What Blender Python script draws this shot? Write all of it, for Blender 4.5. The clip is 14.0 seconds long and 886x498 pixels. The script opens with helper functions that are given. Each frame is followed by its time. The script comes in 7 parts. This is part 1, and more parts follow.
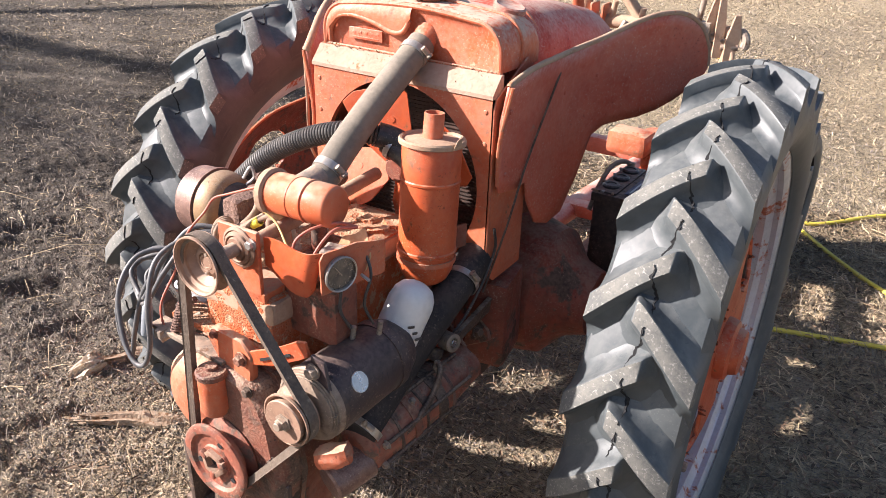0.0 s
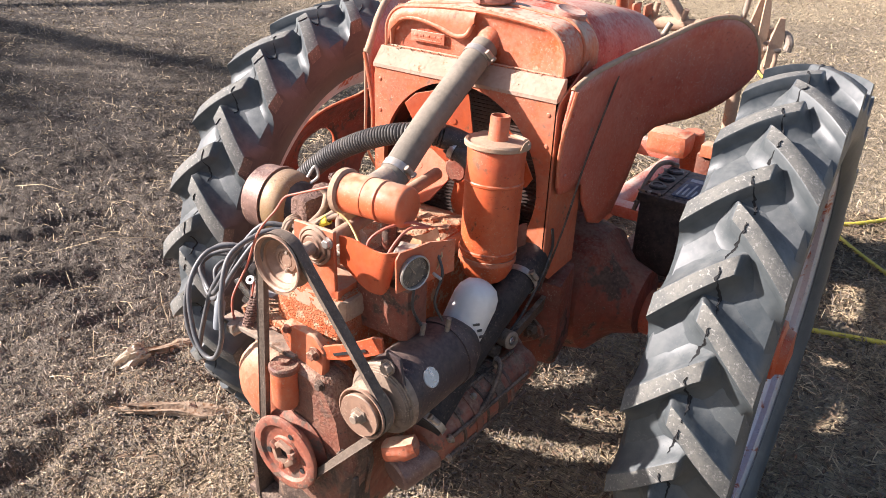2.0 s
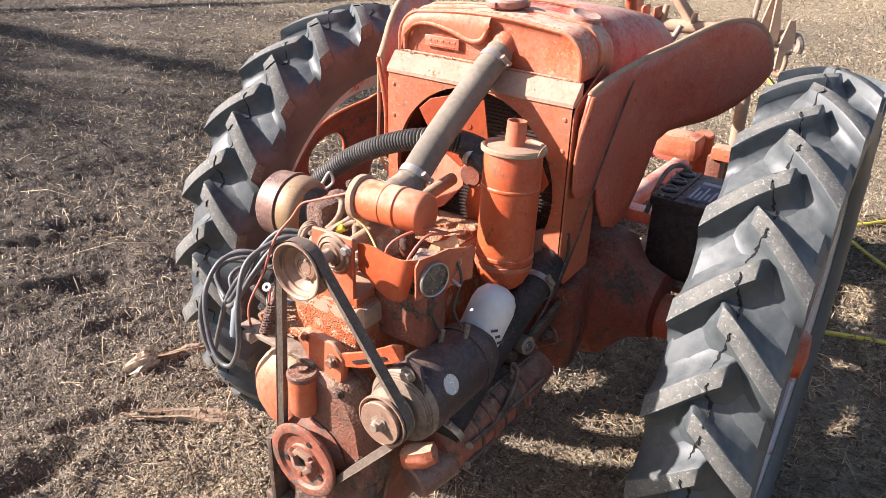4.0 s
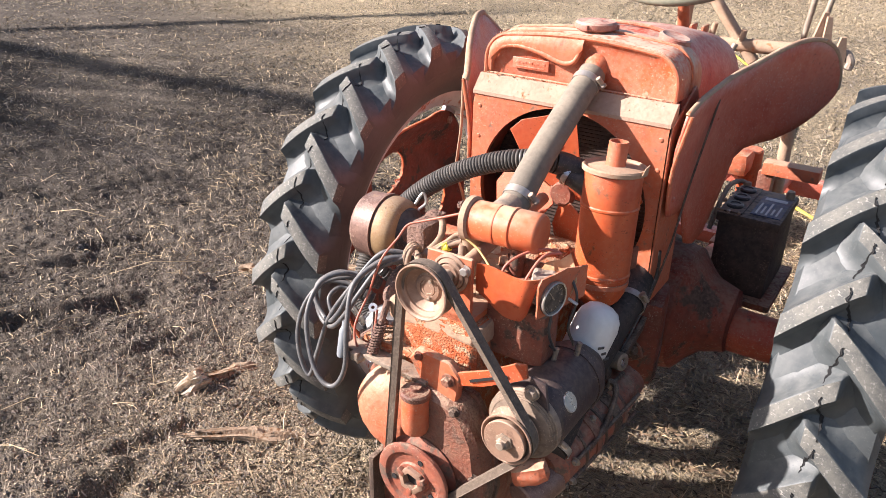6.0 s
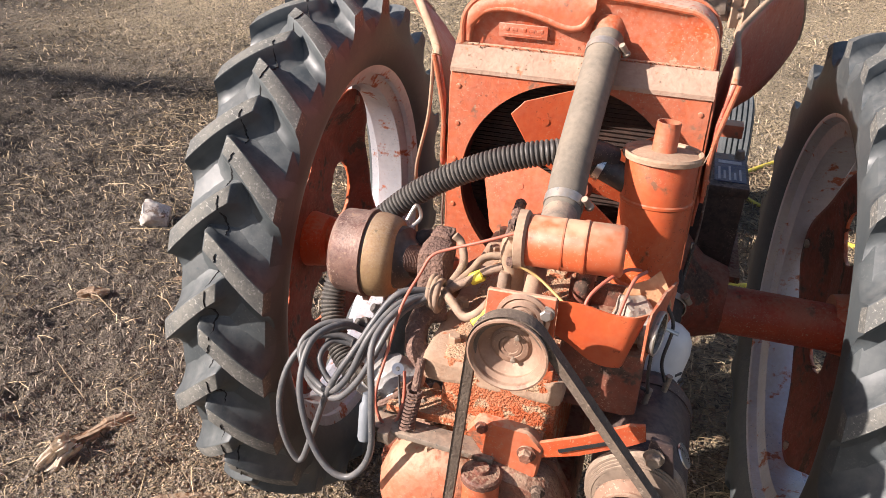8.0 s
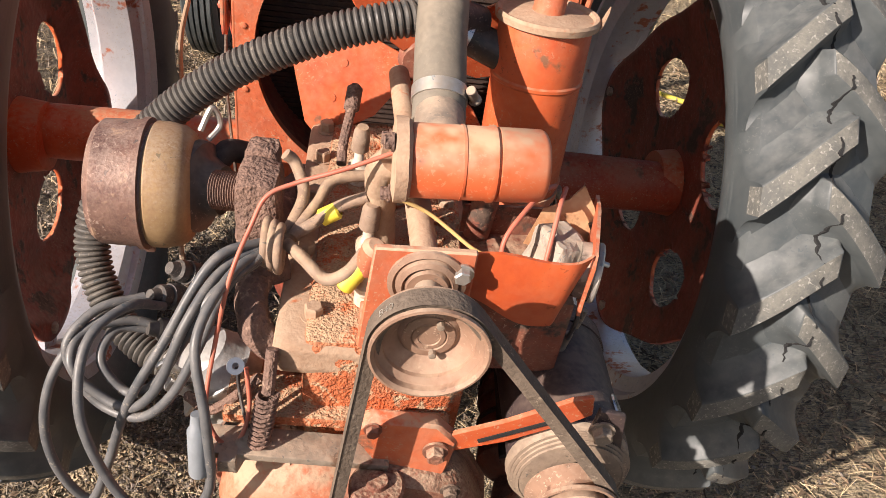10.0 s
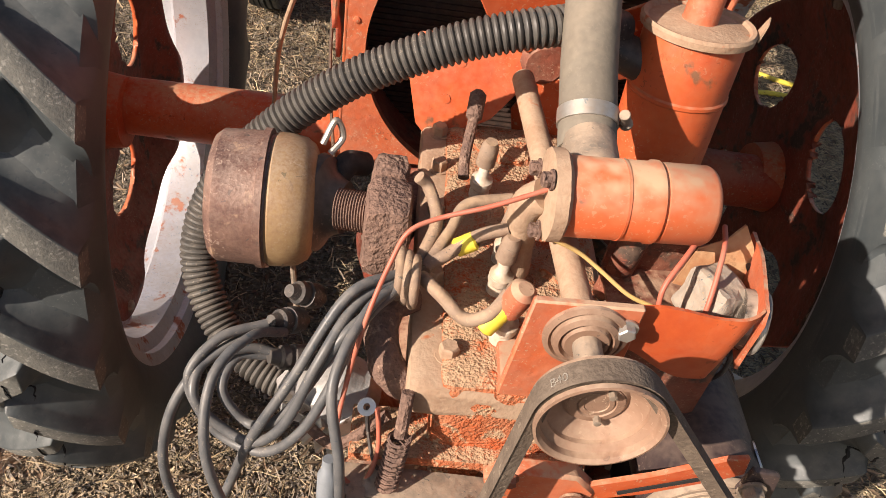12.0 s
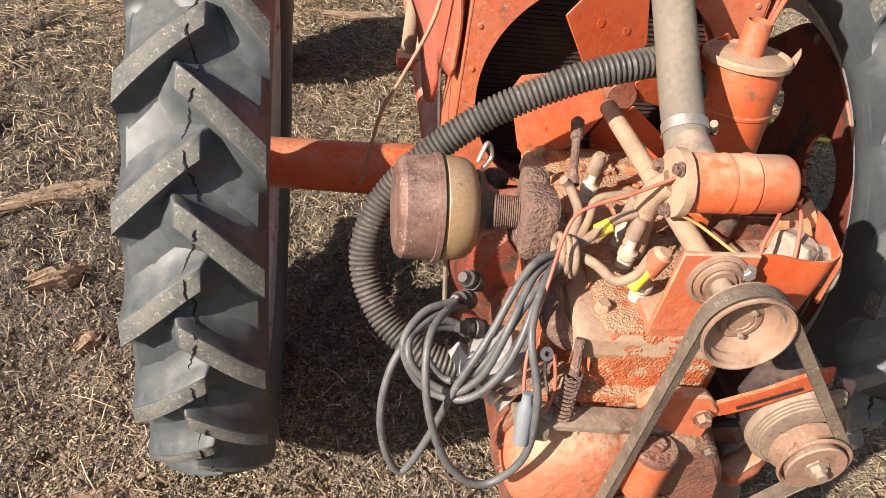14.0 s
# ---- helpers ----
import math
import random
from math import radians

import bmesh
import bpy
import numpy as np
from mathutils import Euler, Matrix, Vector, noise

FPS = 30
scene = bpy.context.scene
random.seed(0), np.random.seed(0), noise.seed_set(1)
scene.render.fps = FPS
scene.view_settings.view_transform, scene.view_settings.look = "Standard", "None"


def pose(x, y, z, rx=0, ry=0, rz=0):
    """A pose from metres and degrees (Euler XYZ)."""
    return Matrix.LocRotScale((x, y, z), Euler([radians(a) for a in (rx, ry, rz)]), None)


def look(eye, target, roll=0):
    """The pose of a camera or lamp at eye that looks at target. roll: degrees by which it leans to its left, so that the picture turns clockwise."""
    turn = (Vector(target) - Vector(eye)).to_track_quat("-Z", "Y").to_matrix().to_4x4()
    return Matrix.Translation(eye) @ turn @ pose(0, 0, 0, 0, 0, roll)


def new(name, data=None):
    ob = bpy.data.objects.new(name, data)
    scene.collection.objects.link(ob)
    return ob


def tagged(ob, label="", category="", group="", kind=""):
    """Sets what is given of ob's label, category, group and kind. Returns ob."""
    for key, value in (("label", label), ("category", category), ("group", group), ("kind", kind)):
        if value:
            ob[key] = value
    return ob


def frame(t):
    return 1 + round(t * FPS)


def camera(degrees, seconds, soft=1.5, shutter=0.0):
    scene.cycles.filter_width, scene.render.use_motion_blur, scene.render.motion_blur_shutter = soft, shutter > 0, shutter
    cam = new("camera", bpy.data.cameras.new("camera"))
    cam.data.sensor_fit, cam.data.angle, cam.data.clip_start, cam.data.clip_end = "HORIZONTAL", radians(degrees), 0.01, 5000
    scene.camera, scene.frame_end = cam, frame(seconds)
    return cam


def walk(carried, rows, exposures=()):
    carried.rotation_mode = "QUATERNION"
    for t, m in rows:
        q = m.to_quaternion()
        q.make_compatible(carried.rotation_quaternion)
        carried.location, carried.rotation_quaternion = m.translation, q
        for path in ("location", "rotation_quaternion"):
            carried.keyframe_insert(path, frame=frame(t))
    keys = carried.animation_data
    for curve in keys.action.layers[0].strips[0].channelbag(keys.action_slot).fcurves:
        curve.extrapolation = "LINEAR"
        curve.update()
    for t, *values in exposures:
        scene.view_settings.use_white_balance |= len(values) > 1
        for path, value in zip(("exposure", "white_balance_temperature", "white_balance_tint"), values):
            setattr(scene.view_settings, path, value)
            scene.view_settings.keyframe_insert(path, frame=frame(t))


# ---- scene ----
cam = camera(59.9, 14.0, soft=0.5)
PATH = [
    (0, (0.773, -1.271, 1.427), (-0.202, 0.231, 0.536), 1.8),
    (0.2, (0.753, -1.31, 1.425), (-0.127, 0.241, 0.519), 3.4),
    (0.5, (0.741, -1.325, 1.438), (-0.206, 0.168, 0.503), 2.2),
    (0.7, (0.717, -1.349, 1.445), (-0.255, 0.124, 0.505), 2.1),
    (1, (0.72, -1.349, 1.447), (-0.285, 0.113, 0.522), 2.0),
    (1.5, (0.718, -1.341, 1.448), (-0.279, 0.14, 0.548), 1.7),
    (2, (0.716, -1.34, 1.446), (-0.279, 0.14, 0.541), 2.0),
    (2.5, (0.711, -1.339, 1.446), (-0.287, 0.142, 0.545), 1.7),
    (3, (0.709, -1.342, 1.447), (-0.286, 0.139, 0.543), 1.7),
    (3.2, (0.705, -1.342, 1.448), (-0.295, 0.138, 0.548), 1.5),
    (5.3, (0.631, -1.39, 1.452), (-0.351, 0.091, 0.534), 2.2),
    (5.5, (0.611, -1.404, 1.456), (-0.353, 0.087, 0.534), 1.7),
    (5.8, (0.571, -1.446, 1.46), (-0.396, 0.054, 0.557), 1.2),
    (6, (0.545, -1.463, 1.463), (-0.444, 0.042, 0.593), 1.3),
    (6.3, (0.504, -1.499, 1.467), (-0.511, -0.029, 0.569), 1.8),
    (6.5, (0.483, -1.498, 1.457), (-0.531, -0.026, 0.561), 2.8),
    (6.8, (0.414, -1.461, 1.438), (-0.596, 0.003, 0.522), 0.9),
    (7, (0.357, -1.417, 1.412), (-0.602, 0.036, 0.428), 1.4),
    (7.3, (0.271, -1.324, 1.404), (-0.549, 0.222, 0.436), 2.0),
    (7.5, (0.227, -1.319, 1.416), (-0.556, 0.231, 0.424), 1.2),
    (7.8, (0.154, -1.315, 1.393), (-0.497, 0.307, 0.419), 3.2),
    (8, (0.119, -1.333, 1.41), (-0.385, 0.354, 0.462), 2.1),
    (8.1, (0.08, -1.35, 1.405), (-0.257, 0.405, 0.508), 3.8),
    (8.3, (0.017, -1.379, 1.424), (-0.151, 0.382, 0.492), 2.2),
    (8.5, (-0.008, -1.384, 1.445), (-0.142, 0.346, 0.451), 2.5),
    (8.7, (-0.021, -1.37, 1.424), (-0.099, 0.36, 0.422), 3.5),
    (10.8, (-0.0955, -0.9345, 1.308), (0.2, 0.4945, -0.0595), 12.35),
    (11, (-0.1095, -0.9335, 1.303), (0.1585, 0.4955, -0.0705), 12.5),
    (11.3, (-0.124, -0.937, 1.313), (0.087, 0.495, -0.067), 11.4),
    (11.5, (-0.1425, -0.942, 1.317), (0.0785, 0.506, -0.045), 12.05),
    (12, (-0.1545, -0.9725, 1.339), (0.0155, 0.489, -0.0155), 10.8),
    (12.3, (-0.153, -0.9945, 1.3645), (-0.04, 0.4655, 0.002), 9.05),
    (12.5, (-0.155, -1.032, 1.375), (-0.117, 0.45, 0.033), 7.8),
    (12.8, (-0.1195, -1.069, 1.3805), (-0.1965, 0.4075, 0.0335), 4.55),
    (13, (-0.1115, -1.086, 1.376), (-0.2205, 0.3815, 0.022), 3.75),
    (13.3, (-0.1325, -1.1015, 1.368), (-0.196, 0.3605, 0.005), 4.15),
    (13.5, (-0.187, -1.126, 1.358), (-0.148, 0.3635, 0.0245), 8.05),
    (13.8, (-0.279, -1.1455, 1.3765), (-0.072, 0.3595, 0.076), 7.75),
    (14, (-0.374, -1.155, 1.3865), (-0.09, 0.399, 0.16), 9.15),
]
walk(cam, [(t, look(eye, target, roll)) for t, eye, target, roll in PATH], [(0.0, 1.66, 6250, 18), (5.5, 1.58, 6300, 18), (6.5, 1.48, 6350, 18), (7.0, 1.3, 6450, 18), (8.0, 1.2, 6500, 18), (8.5, 1.05, 6800, 20), (11.0, 0.95, 6900, 15), (11.5, 0.82, 7150, 16), (13.0, 0.92, 6900, 16), (14.0, 1.02, 6750, 14)])

# ---- world, sun ----
SUN = Vector((-0.73, -0.48, 0.50)).normalized()      # direction towards the sun
world = bpy.data.worlds.new("sky")
scene.world = world
world.use_nodes = True
wn = world.node_tree.nodes
sky = wn.new("ShaderNodeTexSky")
sky.sky_type, sky.sun_disc = "NISHITA", False
sky.sun_elevation = math.asin(SUN.z)
sky.sun_rotation = math.atan2(SUN.x, SUN.y)
sky.dust_density = 2.0
world.node_tree.links.new(sky.outputs[0], wn["Background"].inputs[0])
wn["Background"].inputs[1].default_value = 0.062
sun_data = bpy.data.lights.new("sun", "SUN")
sun_data.energy, sun_data.angle, sun_data.color = 4.85, radians(0.6), (1.0, 0.93, 0.84)
sun = new("sun", sun_data)
sun.matrix_world = look(SUN * 30, (0, 0, 0))


# ---- materials ----
def material(name, c1, c2, rough=0.6, metal=0.0, scale=9.0, fine=90.0, spots=None, spot_scale=14.0, cut=0.58,
             dust=None, dust_amount=0.6, bump=0.15, spec=0.4, island=0.0, detail=6.0, sharp=0.06, flecks=0.75, relief=0.004):
    """Two colours mixed by broad noise, flecks of a third, loose dust on faces that look up, fine relief."""
    m = bpy.data.materials.new(name)
    m.use_nodes = True
    nt = m.node_tree
    N, L = nt.nodes, nt.links
    bsdf = N["Principled BSDF"]
    bsdf.inputs["Metallic"].default_value = metal
    bsdf.inputs["Specular IOR Level"].default_value = spec
    co = N.new("ShaderNodeTexCoord")

    def nz(s, d=4.0, dist=0.0):
        n = N.new("ShaderNodeTexNoise")
        n.inputs["Scale"].default_value, n.inputs["Detail"].default_value = s, d
        n.inputs["Distortion"].default_value = dist
        L.new(co.outputs["Object"], n.inputs["Vector"])
        return n.outputs["Fac"]

    def ramp(src, a, b, lo=0.0, hi=1.0):
        r = N.new("ShaderNodeMapRange")
        r.inputs[1].default_value, r.inputs[2].default_value = a, b
        r.inputs[3].default_value, r.inputs[4].default_value = lo, hi
        L.new(src, r.inputs[0])
        return r.outputs[0]

    def math_node(op, a, b):
        n = N.new("ShaderNodeMath")
        n.operation = op
        for i, v in enumerate((a, b)):
            if isinstance(v, (int, float)):
                n.inputs[i].default_value = v
            else:
                L.new(v, n.inputs[i])
        return n.outputs[0]

    def mix(fac, a, b):
        n = N.new("ShaderNodeMix")
        n.data_type = "RGBA"
        L.new(fac, n.inputs[0])
        for i, v in ((6, a), (7, b)):
            if isinstance(v, tuple):
                n.inputs[i].default_value = (*v, 1)
            else:
                L.new(v, n.inputs[i])
        return n.outputs[2]

    broad, middle, small = nz(scale, detail, 0.4), nz(scale * 4.5, 4.0, 0.5), nz(fine, 3.0)
    both = math_node("ADD", math_node("ADD", math_node("MULTIPLY", broad, 0.45), math_node("MULTIPLY", middle, 0.3)), math_node("MULTIPLY", small, 0.25))
    col = mix(ramp(both, 0.40, 0.60), c1, c2)
    rgh = ramp(both, 0.35, 0.65, rough - 0.08, min(1.0, rough + 0.1))
    if island:
        g = N.new("ShaderNodeNewGeometry")
        hsv = N.new("ShaderNodeHueSaturation")
        L.new(ramp(g.outputs["Random Per Island"], 0, 1, 1 - island, 1 + island), hsv.inputs["Value"])
        L.new(col, hsv.inputs["Color"])
        col = hsv.outputs[0]
    if spots:
        s = math_node("ADD", math_node("MULTIPLY", nz(spot_scale, 8.0, 0.6), 0.75), math_node("MULTIPLY", nz(spot_scale * 6, 4.0), 0.25))
        f = ramp(s, cut, cut + sharp)
        col = mix(f, col, spots)
        rgh = math_node("MAXIMUM", rgh, math_node("MULTIPLY", f, 0.8))
    if dust:
        g = N.new("ShaderNodeNewGeometry")
        sep = N.new("ShaderNodeSeparateXYZ")
        L.new(g.outputs["Normal"], sep.inputs[0])
        up = ramp(sep.outputs[2], 0.15, 0.95)
        d = math_node("ADD", math_node("MULTIPLY", nz(scale * 2.2, 8.0, 0.3), 0.6), math_node("MULTIPLY", nz(fine * 1.5, 2.0), 0.4))
        f = math_node("MULTIPLY", math_node("ADD", math_node("MULTIPLY", up, 0.85), 0.18), ramp(d, 0.38, 0.60))
        f = math_node("MINIMUM", math_node("MULTIPLY", f, dust_amount * 1.6), 0.92)
        col = mix(f, col, dust)
        rgh = math_node("MAXIMUM", rgh, math_node("MULTIPLY", f, 0.9))
        if flecks:
            specks = math_node("MULTIPLY", ramp(nz(300, 2.5, 0.8), 0.615, 0.66), math_node("MULTIPLY", ramp(nz(scale * 1.3, 3.0), 0.42, 0.62), flecks))
            col = mix(specks, col, dust)
            chips = math_node("MULTIPLY", ramp(nz(170, 3.0, 0.9), 0.64, 0.67), math_node("MULTIPLY", ramp(nz(scale * 1.7, 3.0), 0.48, 0.62), flecks))
            col = mix(chips, col, (c2[0] * 0.35, c2[1] * 0.55, c2[2] * 0.7))
    L.new(col, bsdf.inputs["Base Color"])
    L.new(rgh, bsdf.inputs["Roughness"])
    b = N.new("ShaderNodeBump")
    b.inputs["Strength"].default_value, b.inputs["Distance"].default_value = bump, relief
    L.new(math_node("ADD", math_node("ADD", small, math_node("MULTIPLY", middle, 0.7)), broad), b.inputs["Height"])
    L.new(b.outputs[0], bsdf.inputs["Normal"])
    return m


TAN = (0.40, 0.275, 0.175)
PAINT = material("orange_paint", (0.50, 0.092, 0.026), (0.40, 0.060, 0.018), 0.45, scale=6, spots=(0.17, 0.065, 0.03), spot_scale=22, cut=0.62, dust=TAN, dust_amount=0.40, bump=0.12)
PAINT_DUSTY = material("dusty_orange_paint", (0.50, 0.105, 0.035), (0.40, 0.095, 0.045), 0.6, scale=7, spots=(0.19, 0.085, 0.05), spot_scale=26, cut=0.60, dust=(0.42, 0.285, 0.19), dust_amount=0.75, bump=0.3)
PAINT_FADED = material("faded_red_paint", (0.48, 0.10, 0.055), (0.40, 0.075, 0.04), 0.55, scale=5, spots=(0.25, 0.13, 0.09), spot_scale=10, cut=0.66, dust=(0.52, 0.37, 0.30), dust_amount=0.6, bump=0.12)
CRUST = material("caked_soil_on_paint", (0.40, 0.125, 0.055), (0.46, 0.095, 0.032), 0.9, scale=22, fine=300, spots=(0.42, 0.285, 0.18), spot_scale=55, cut=0.535, dust=TAN, dust_amount=0.9, bump=1.0, spec=0.1)
SOILCAKE = material("tan_soil_crust", (0.44, 0.31, 0.205), (0.33, 0.21, 0.13), 0.95, scale=24, fine=260, spots=(0.40, 0.135, 0.06), spot_scale=22, cut=0.58, bump=1.0, spec=0.08)
COVER = material("greasy_dusty_paint", (0.21, 0.062, 0.034), (0.13, 0.052, 0.036), 0.62, scale=9, fine=180, spots=(0.07, 0.045, 0.035), spot_scale=12, cut=0.49, dust=(0.36, 0.25, 0.17), dust_amount=0.75, bump=0.6, sharp=0.1)
CRANKM = material("rusty_red_pulley", (0.29, 0.078, 0.042), (0.19, 0.066, 0.044), 0.6, scale=18, spots=(0.11, 0.070, 0.052), spot_scale=34, cut=0.53, dust=(0.36, 0.24, 0.165), dust_amount=0.4, bump=0.4)
RUSTCAST = material("rusty_cast_iron", (0.13, 0.085, 0.07), (0.21, 0.13, 0.10), 0.9, scale=20, fine=220, spots=(0.30, 0.20, 0.15), spot_scale=60, cut=0.58, bump=1.0, spec=0.15)
RUSTCAN = material("rusty_tin", (0.115, 0.062, 0.052), (0.22, 0.125, 0.095), 0.5, metal=0.2, scale=26, fine=300, spots=(0.33, 0.21, 0.14), spot_scale=40, cut=0.60, dust=(0.42, 0.31, 0.25), dust_amount=0.32, bump=0.14)
OLDRED = material("old_oily_and_shaded_paint", (0.21, 0.060, 0.036), (0.135, 0.050, 0.035), 0.62, scale=12, spots=(0.055, 0.038, 0.032), spot_scale=20, cut=0.55, dust=(0.38, 0.25, 0.17), dust_amount=0.6, bump=0.5, spec=0.25)
TYRE = material("tyre_rubber", (0.046, 0.055, 0.059), (0.074, 0.084, 0.086), 0.50, scale=4, fine=50, spots=(0.20, 0.20, 0.19), spot_scale=70, cut=0.70, dust=(0.19, 0.19, 0.18), dust_amount=0.30, bump=0.05, spec=0.38, flecks=0.35)
LUGM = material("worn_lug_rubber", (0.095, 0.097, 0.091), (0.155, 0.150, 0.132), 0.8, scale=26, fine=320, spots=(0.25, 0.24, 0.215), spot_scale=190, cut=0.56, bump=0.16, spec=0.25)
# near-black that stands for the shade inside cracks, holes and the slot
RECESS_DARK = material("recess_shade_black", (0.012, 0.012, 0.013), (0.02, 0.02, 0.02), 0.9)
SILVER = material("silver_rim_paint", (0.58, 0.59, 0.63), (0.49, 0.50, 0.55), 0.40, metal=0.55, scale=7, spots=(0.42, 0.15, 0.09), spot_scale=18, cut=0.575, dust=(0.42, 0.36, 0.30), dust_amount=0.25, bump=0.06)
STEEL = material("bright_steel", (0.62, 0.62, 0.62), (0.50, 0.50, 0.49), 0.30, metal=0.9, scale=30, bump=0.05)
DULL = material("dull_dirty_steel", (0.30, 0.25, 0.20), (0.22, 0.17, 0.13), 0.6, metal=0.35, scale=18, spots=(0.16, 0.09, 0.055), spot_scale=30, cut=0.6, dust=(0.45, 0.34, 0.25), dust_amount=0.6, bump=0.3)
PULLEY = material("dusty_pulley_steel", (0.28, 0.165, 0.112), (0.21, 0.125, 0.085), 0.65, metal=0.1, scale=14, spots=(0.15, 0.08, 0.055), spot_scale=30, cut=0.60, dust=(0.46, 0.335, 0.24), dust_amount=0.45, bump=0.2)
BELTM = material("belt_rubber", (0.105, 0.080, 0.062), (0.165, 0.128, 0.098), 0.8, scale=40, fine=300, spots=(0.26, 0.205, 0.155), spot_scale=110, cut=0.60, bump=0.3, spec=0.2)
HOSE = material("grey_rubber_hose", (0.185, 0.160, 0.128), (0.145, 0.125, 0.10), 0.8, scale=7, dust=(0.30, 0.245, 0.185), dust_amount=0.35, bump=0.15, spec=0.25, flecks=0.2)
BLACK = material("black_plastic", (0.030, 0.029, 0.030), (0.05, 0.047, 0.045), 0.42, scale=12, dust=(0.22, 0.18, 0.15), dust_amount=0.30, bump=0.1)
CABLE = material("grey_cable", (0.070, 0.073, 0.078), (0.105, 0.106, 0.108), 0.45, scale=20, dust=(0.24, 0.21, 0.18), dust_amount=0.22, bump=0.05)
TANHOSE = material("perished_cable", (0.257, 0.187, 0.140), (0.203, 0.133, 0.094), 0.75, scale=20, dust=TAN, dust_amount=0.5, bump=0.3)
REDWIRE = material("red_wire", (0.46, 0.12, 0.075), (0.40, 0.15, 0.10), 0.5, scale=20, bump=0.02)
YELLOW = material("yellow_tape", (0.75, 0.62, 0.06), (0.65, 0.52, 0.06), 0.5, scale=40, spots=(0.10, 0.09, 0.03), spot_scale=120, cut=0.64, bump=0.1)
YHOSE = material("yellow_garden_hose", (0.62, 0.50, 0.06), (0.50, 0.40, 0.06), 0.5, scale=6, bump=0.05)
WHITE = material("white_filter_paint", (0.72, 0.70, 0.66), (0.62, 0.60, 0.56), 0.4, scale=8, spots=(0.10, 0.09, 0.09), spot_scale=60, cut=0.71, bump=0.05)
GENM = material("generator_brown_black", (0.034, 0.024, 0.026), (0.056, 0.037, 0.036), 0.48, scale=12, dust=(0.30, 0.215, 0.16), dust_amount=0.2, bump=0.2)
WOOD = material("split_wood", (0.25, 0.175, 0.115), (0.38, 0.285, 0.20), 0.9, scale=16, fine=120, spots=(0.22, 0.13, 0.075), spot_scale=30, cut=0.55, bump=0.8, spec=0.1)
SOIL = material("dark_crumbly_soil", (0.082, 0.070, 0.059), (0.150, 0.127, 0.105), 0.95, scale=3.2, fine=190, spots=(0.23, 0.195, 0.16), spot_scale=70, cut=0.54, bump=1.0, spec=0.1, sharp=0.2, relief=0.02)
CLOD = material("soil_clods", (0.125, 0.106, 0.090), (0.27, 0.229, 0.191), 0.95, scale=40, fine=200, bump=0.6, spec=0.1, island=0.25)
STRAW = material("straw", (0.25, 0.183, 0.103), (0.44, 0.343, 0.215), 0.75, scale=3, fine=40, bump=0.05, spec=0.25, island=0.72)
CHIP = material("pale_wood_chips", (0.52, 0.41, 0.28), (0.32, 0.245, 0.17), 0.9, scale=30, fine=200, bump=0.2, spec=0.1, island=0.45)
DARKGLASS = material("battery_black", (0.020, 0.020, 0.024), (0.032, 0.032, 0.038), 0.35, scale=12, dust=(0.25, 0.22, 0.19), dust_amount=0.4, bump=0.1)
PAPER = material("label_print", (0.62, 0.62, 0.63), (0.52, 0.52, 0.53), 0.6, scale=30, bump=0.02)
FACE = material("gauge_dusty_black", (0.045, 0.038, 0.034), (0.075, 0.060, 0.050), 0.22, scale=30, dust=(0.34, 0.27, 0.21), dust_amount=0.7, bump=0.02, spec=0.7)
GREASE = material("black_oily_grime", (0.045, 0.032, 0.026), (0.085, 0.055, 0.042), 0.7, scale=14, fine=160, spots=(0.20, 0.13, 0.09), spot_scale=24, cut=0.60, dust=(0.30, 0.22, 0.16), dust_amount=0.5, bump=0.6, spec=0.3)
# oily castings; on the discs' inner faces it stands for shade
DARKRED = material("oily_and_shaded_dark_red", (0.22, 0.040, 0.022), (0.13, 0.034, 0.022), 0.6, scale=9, spots=(0.055, 0.038, 0.032), spot_scale=13, cut=0.54, dust=(0.30, 0.20, 0.14), dust_amount=0.35, bump=0.4, spec=0.3)
ZINC = material("dull_zinc_band", (0.50, 0.48, 0.45), (0.38, 0.35, 0.31), 0.42, metal=0.7, scale=30, dust=(0.45, 0.36, 0.28), dust_amount=0.4, bump=0.05)
DUSTPALE = material("thick_pale_dust", (0.40, 0.285, 0.20), (0.33, 0.215, 0.145), 0.92, scale=20, fine=240, spots=(0.42, 0.15, 0.075), spot_scale=30, cut=0.62, bump=0.22, spec=0.08)
GOLDRUST = material("gold_brown_tin", (0.36, 0.235, 0.115), (0.27, 0.16, 0.085), 0.5, metal=0.2, scale=14, fine=260, spots=(0.14, 0.08, 0.06), spot_scale=20, cut=0.58, dust=(0.42, 0.32, 0.23), dust_amount=0.4, bump=0.08)
TANKPAINT = material("dusty_tank_paint", (0.52, 0.10, 0.03), (0.42, 0.075, 0.026), 0.5, scale=8, spots=(0.44, 0.25, 0.16), spot_scale=40, cut=0.63, dust=(0.50, 0.36, 0.27), dust_amount=1.0, bump=0.25)
# darker copy of the orange paint, with shade put into its colour
PAINT_SHADED = material("orange_paint_in_shade", (0.38, 0.052, 0.020), (0.29, 0.040, 0.018), 0.5, scale=7, spots=(0.13, 0.045, 0.03), spot_scale=20, cut=0.60, dust=TAN, dust_amount=0.25, bump=0.15)
TANKRED = material("dull_red_tank_paint", (0.36, 0.062, 0.034), (0.28, 0.055, 0.034), 0.6, scale=6, spots=(0.20, 0.10, 0.07), spot_scale=18, cut=0.62, dust=(0.48, 0.34, 0.27), dust_amount=0.55, bump=0.15)
CORE = material("radiator_core", (0.085, 0.050, 0.038), (0.050, 0.035, 0.030), 0.6, metal=0.3, scale=40, bump=0.2)


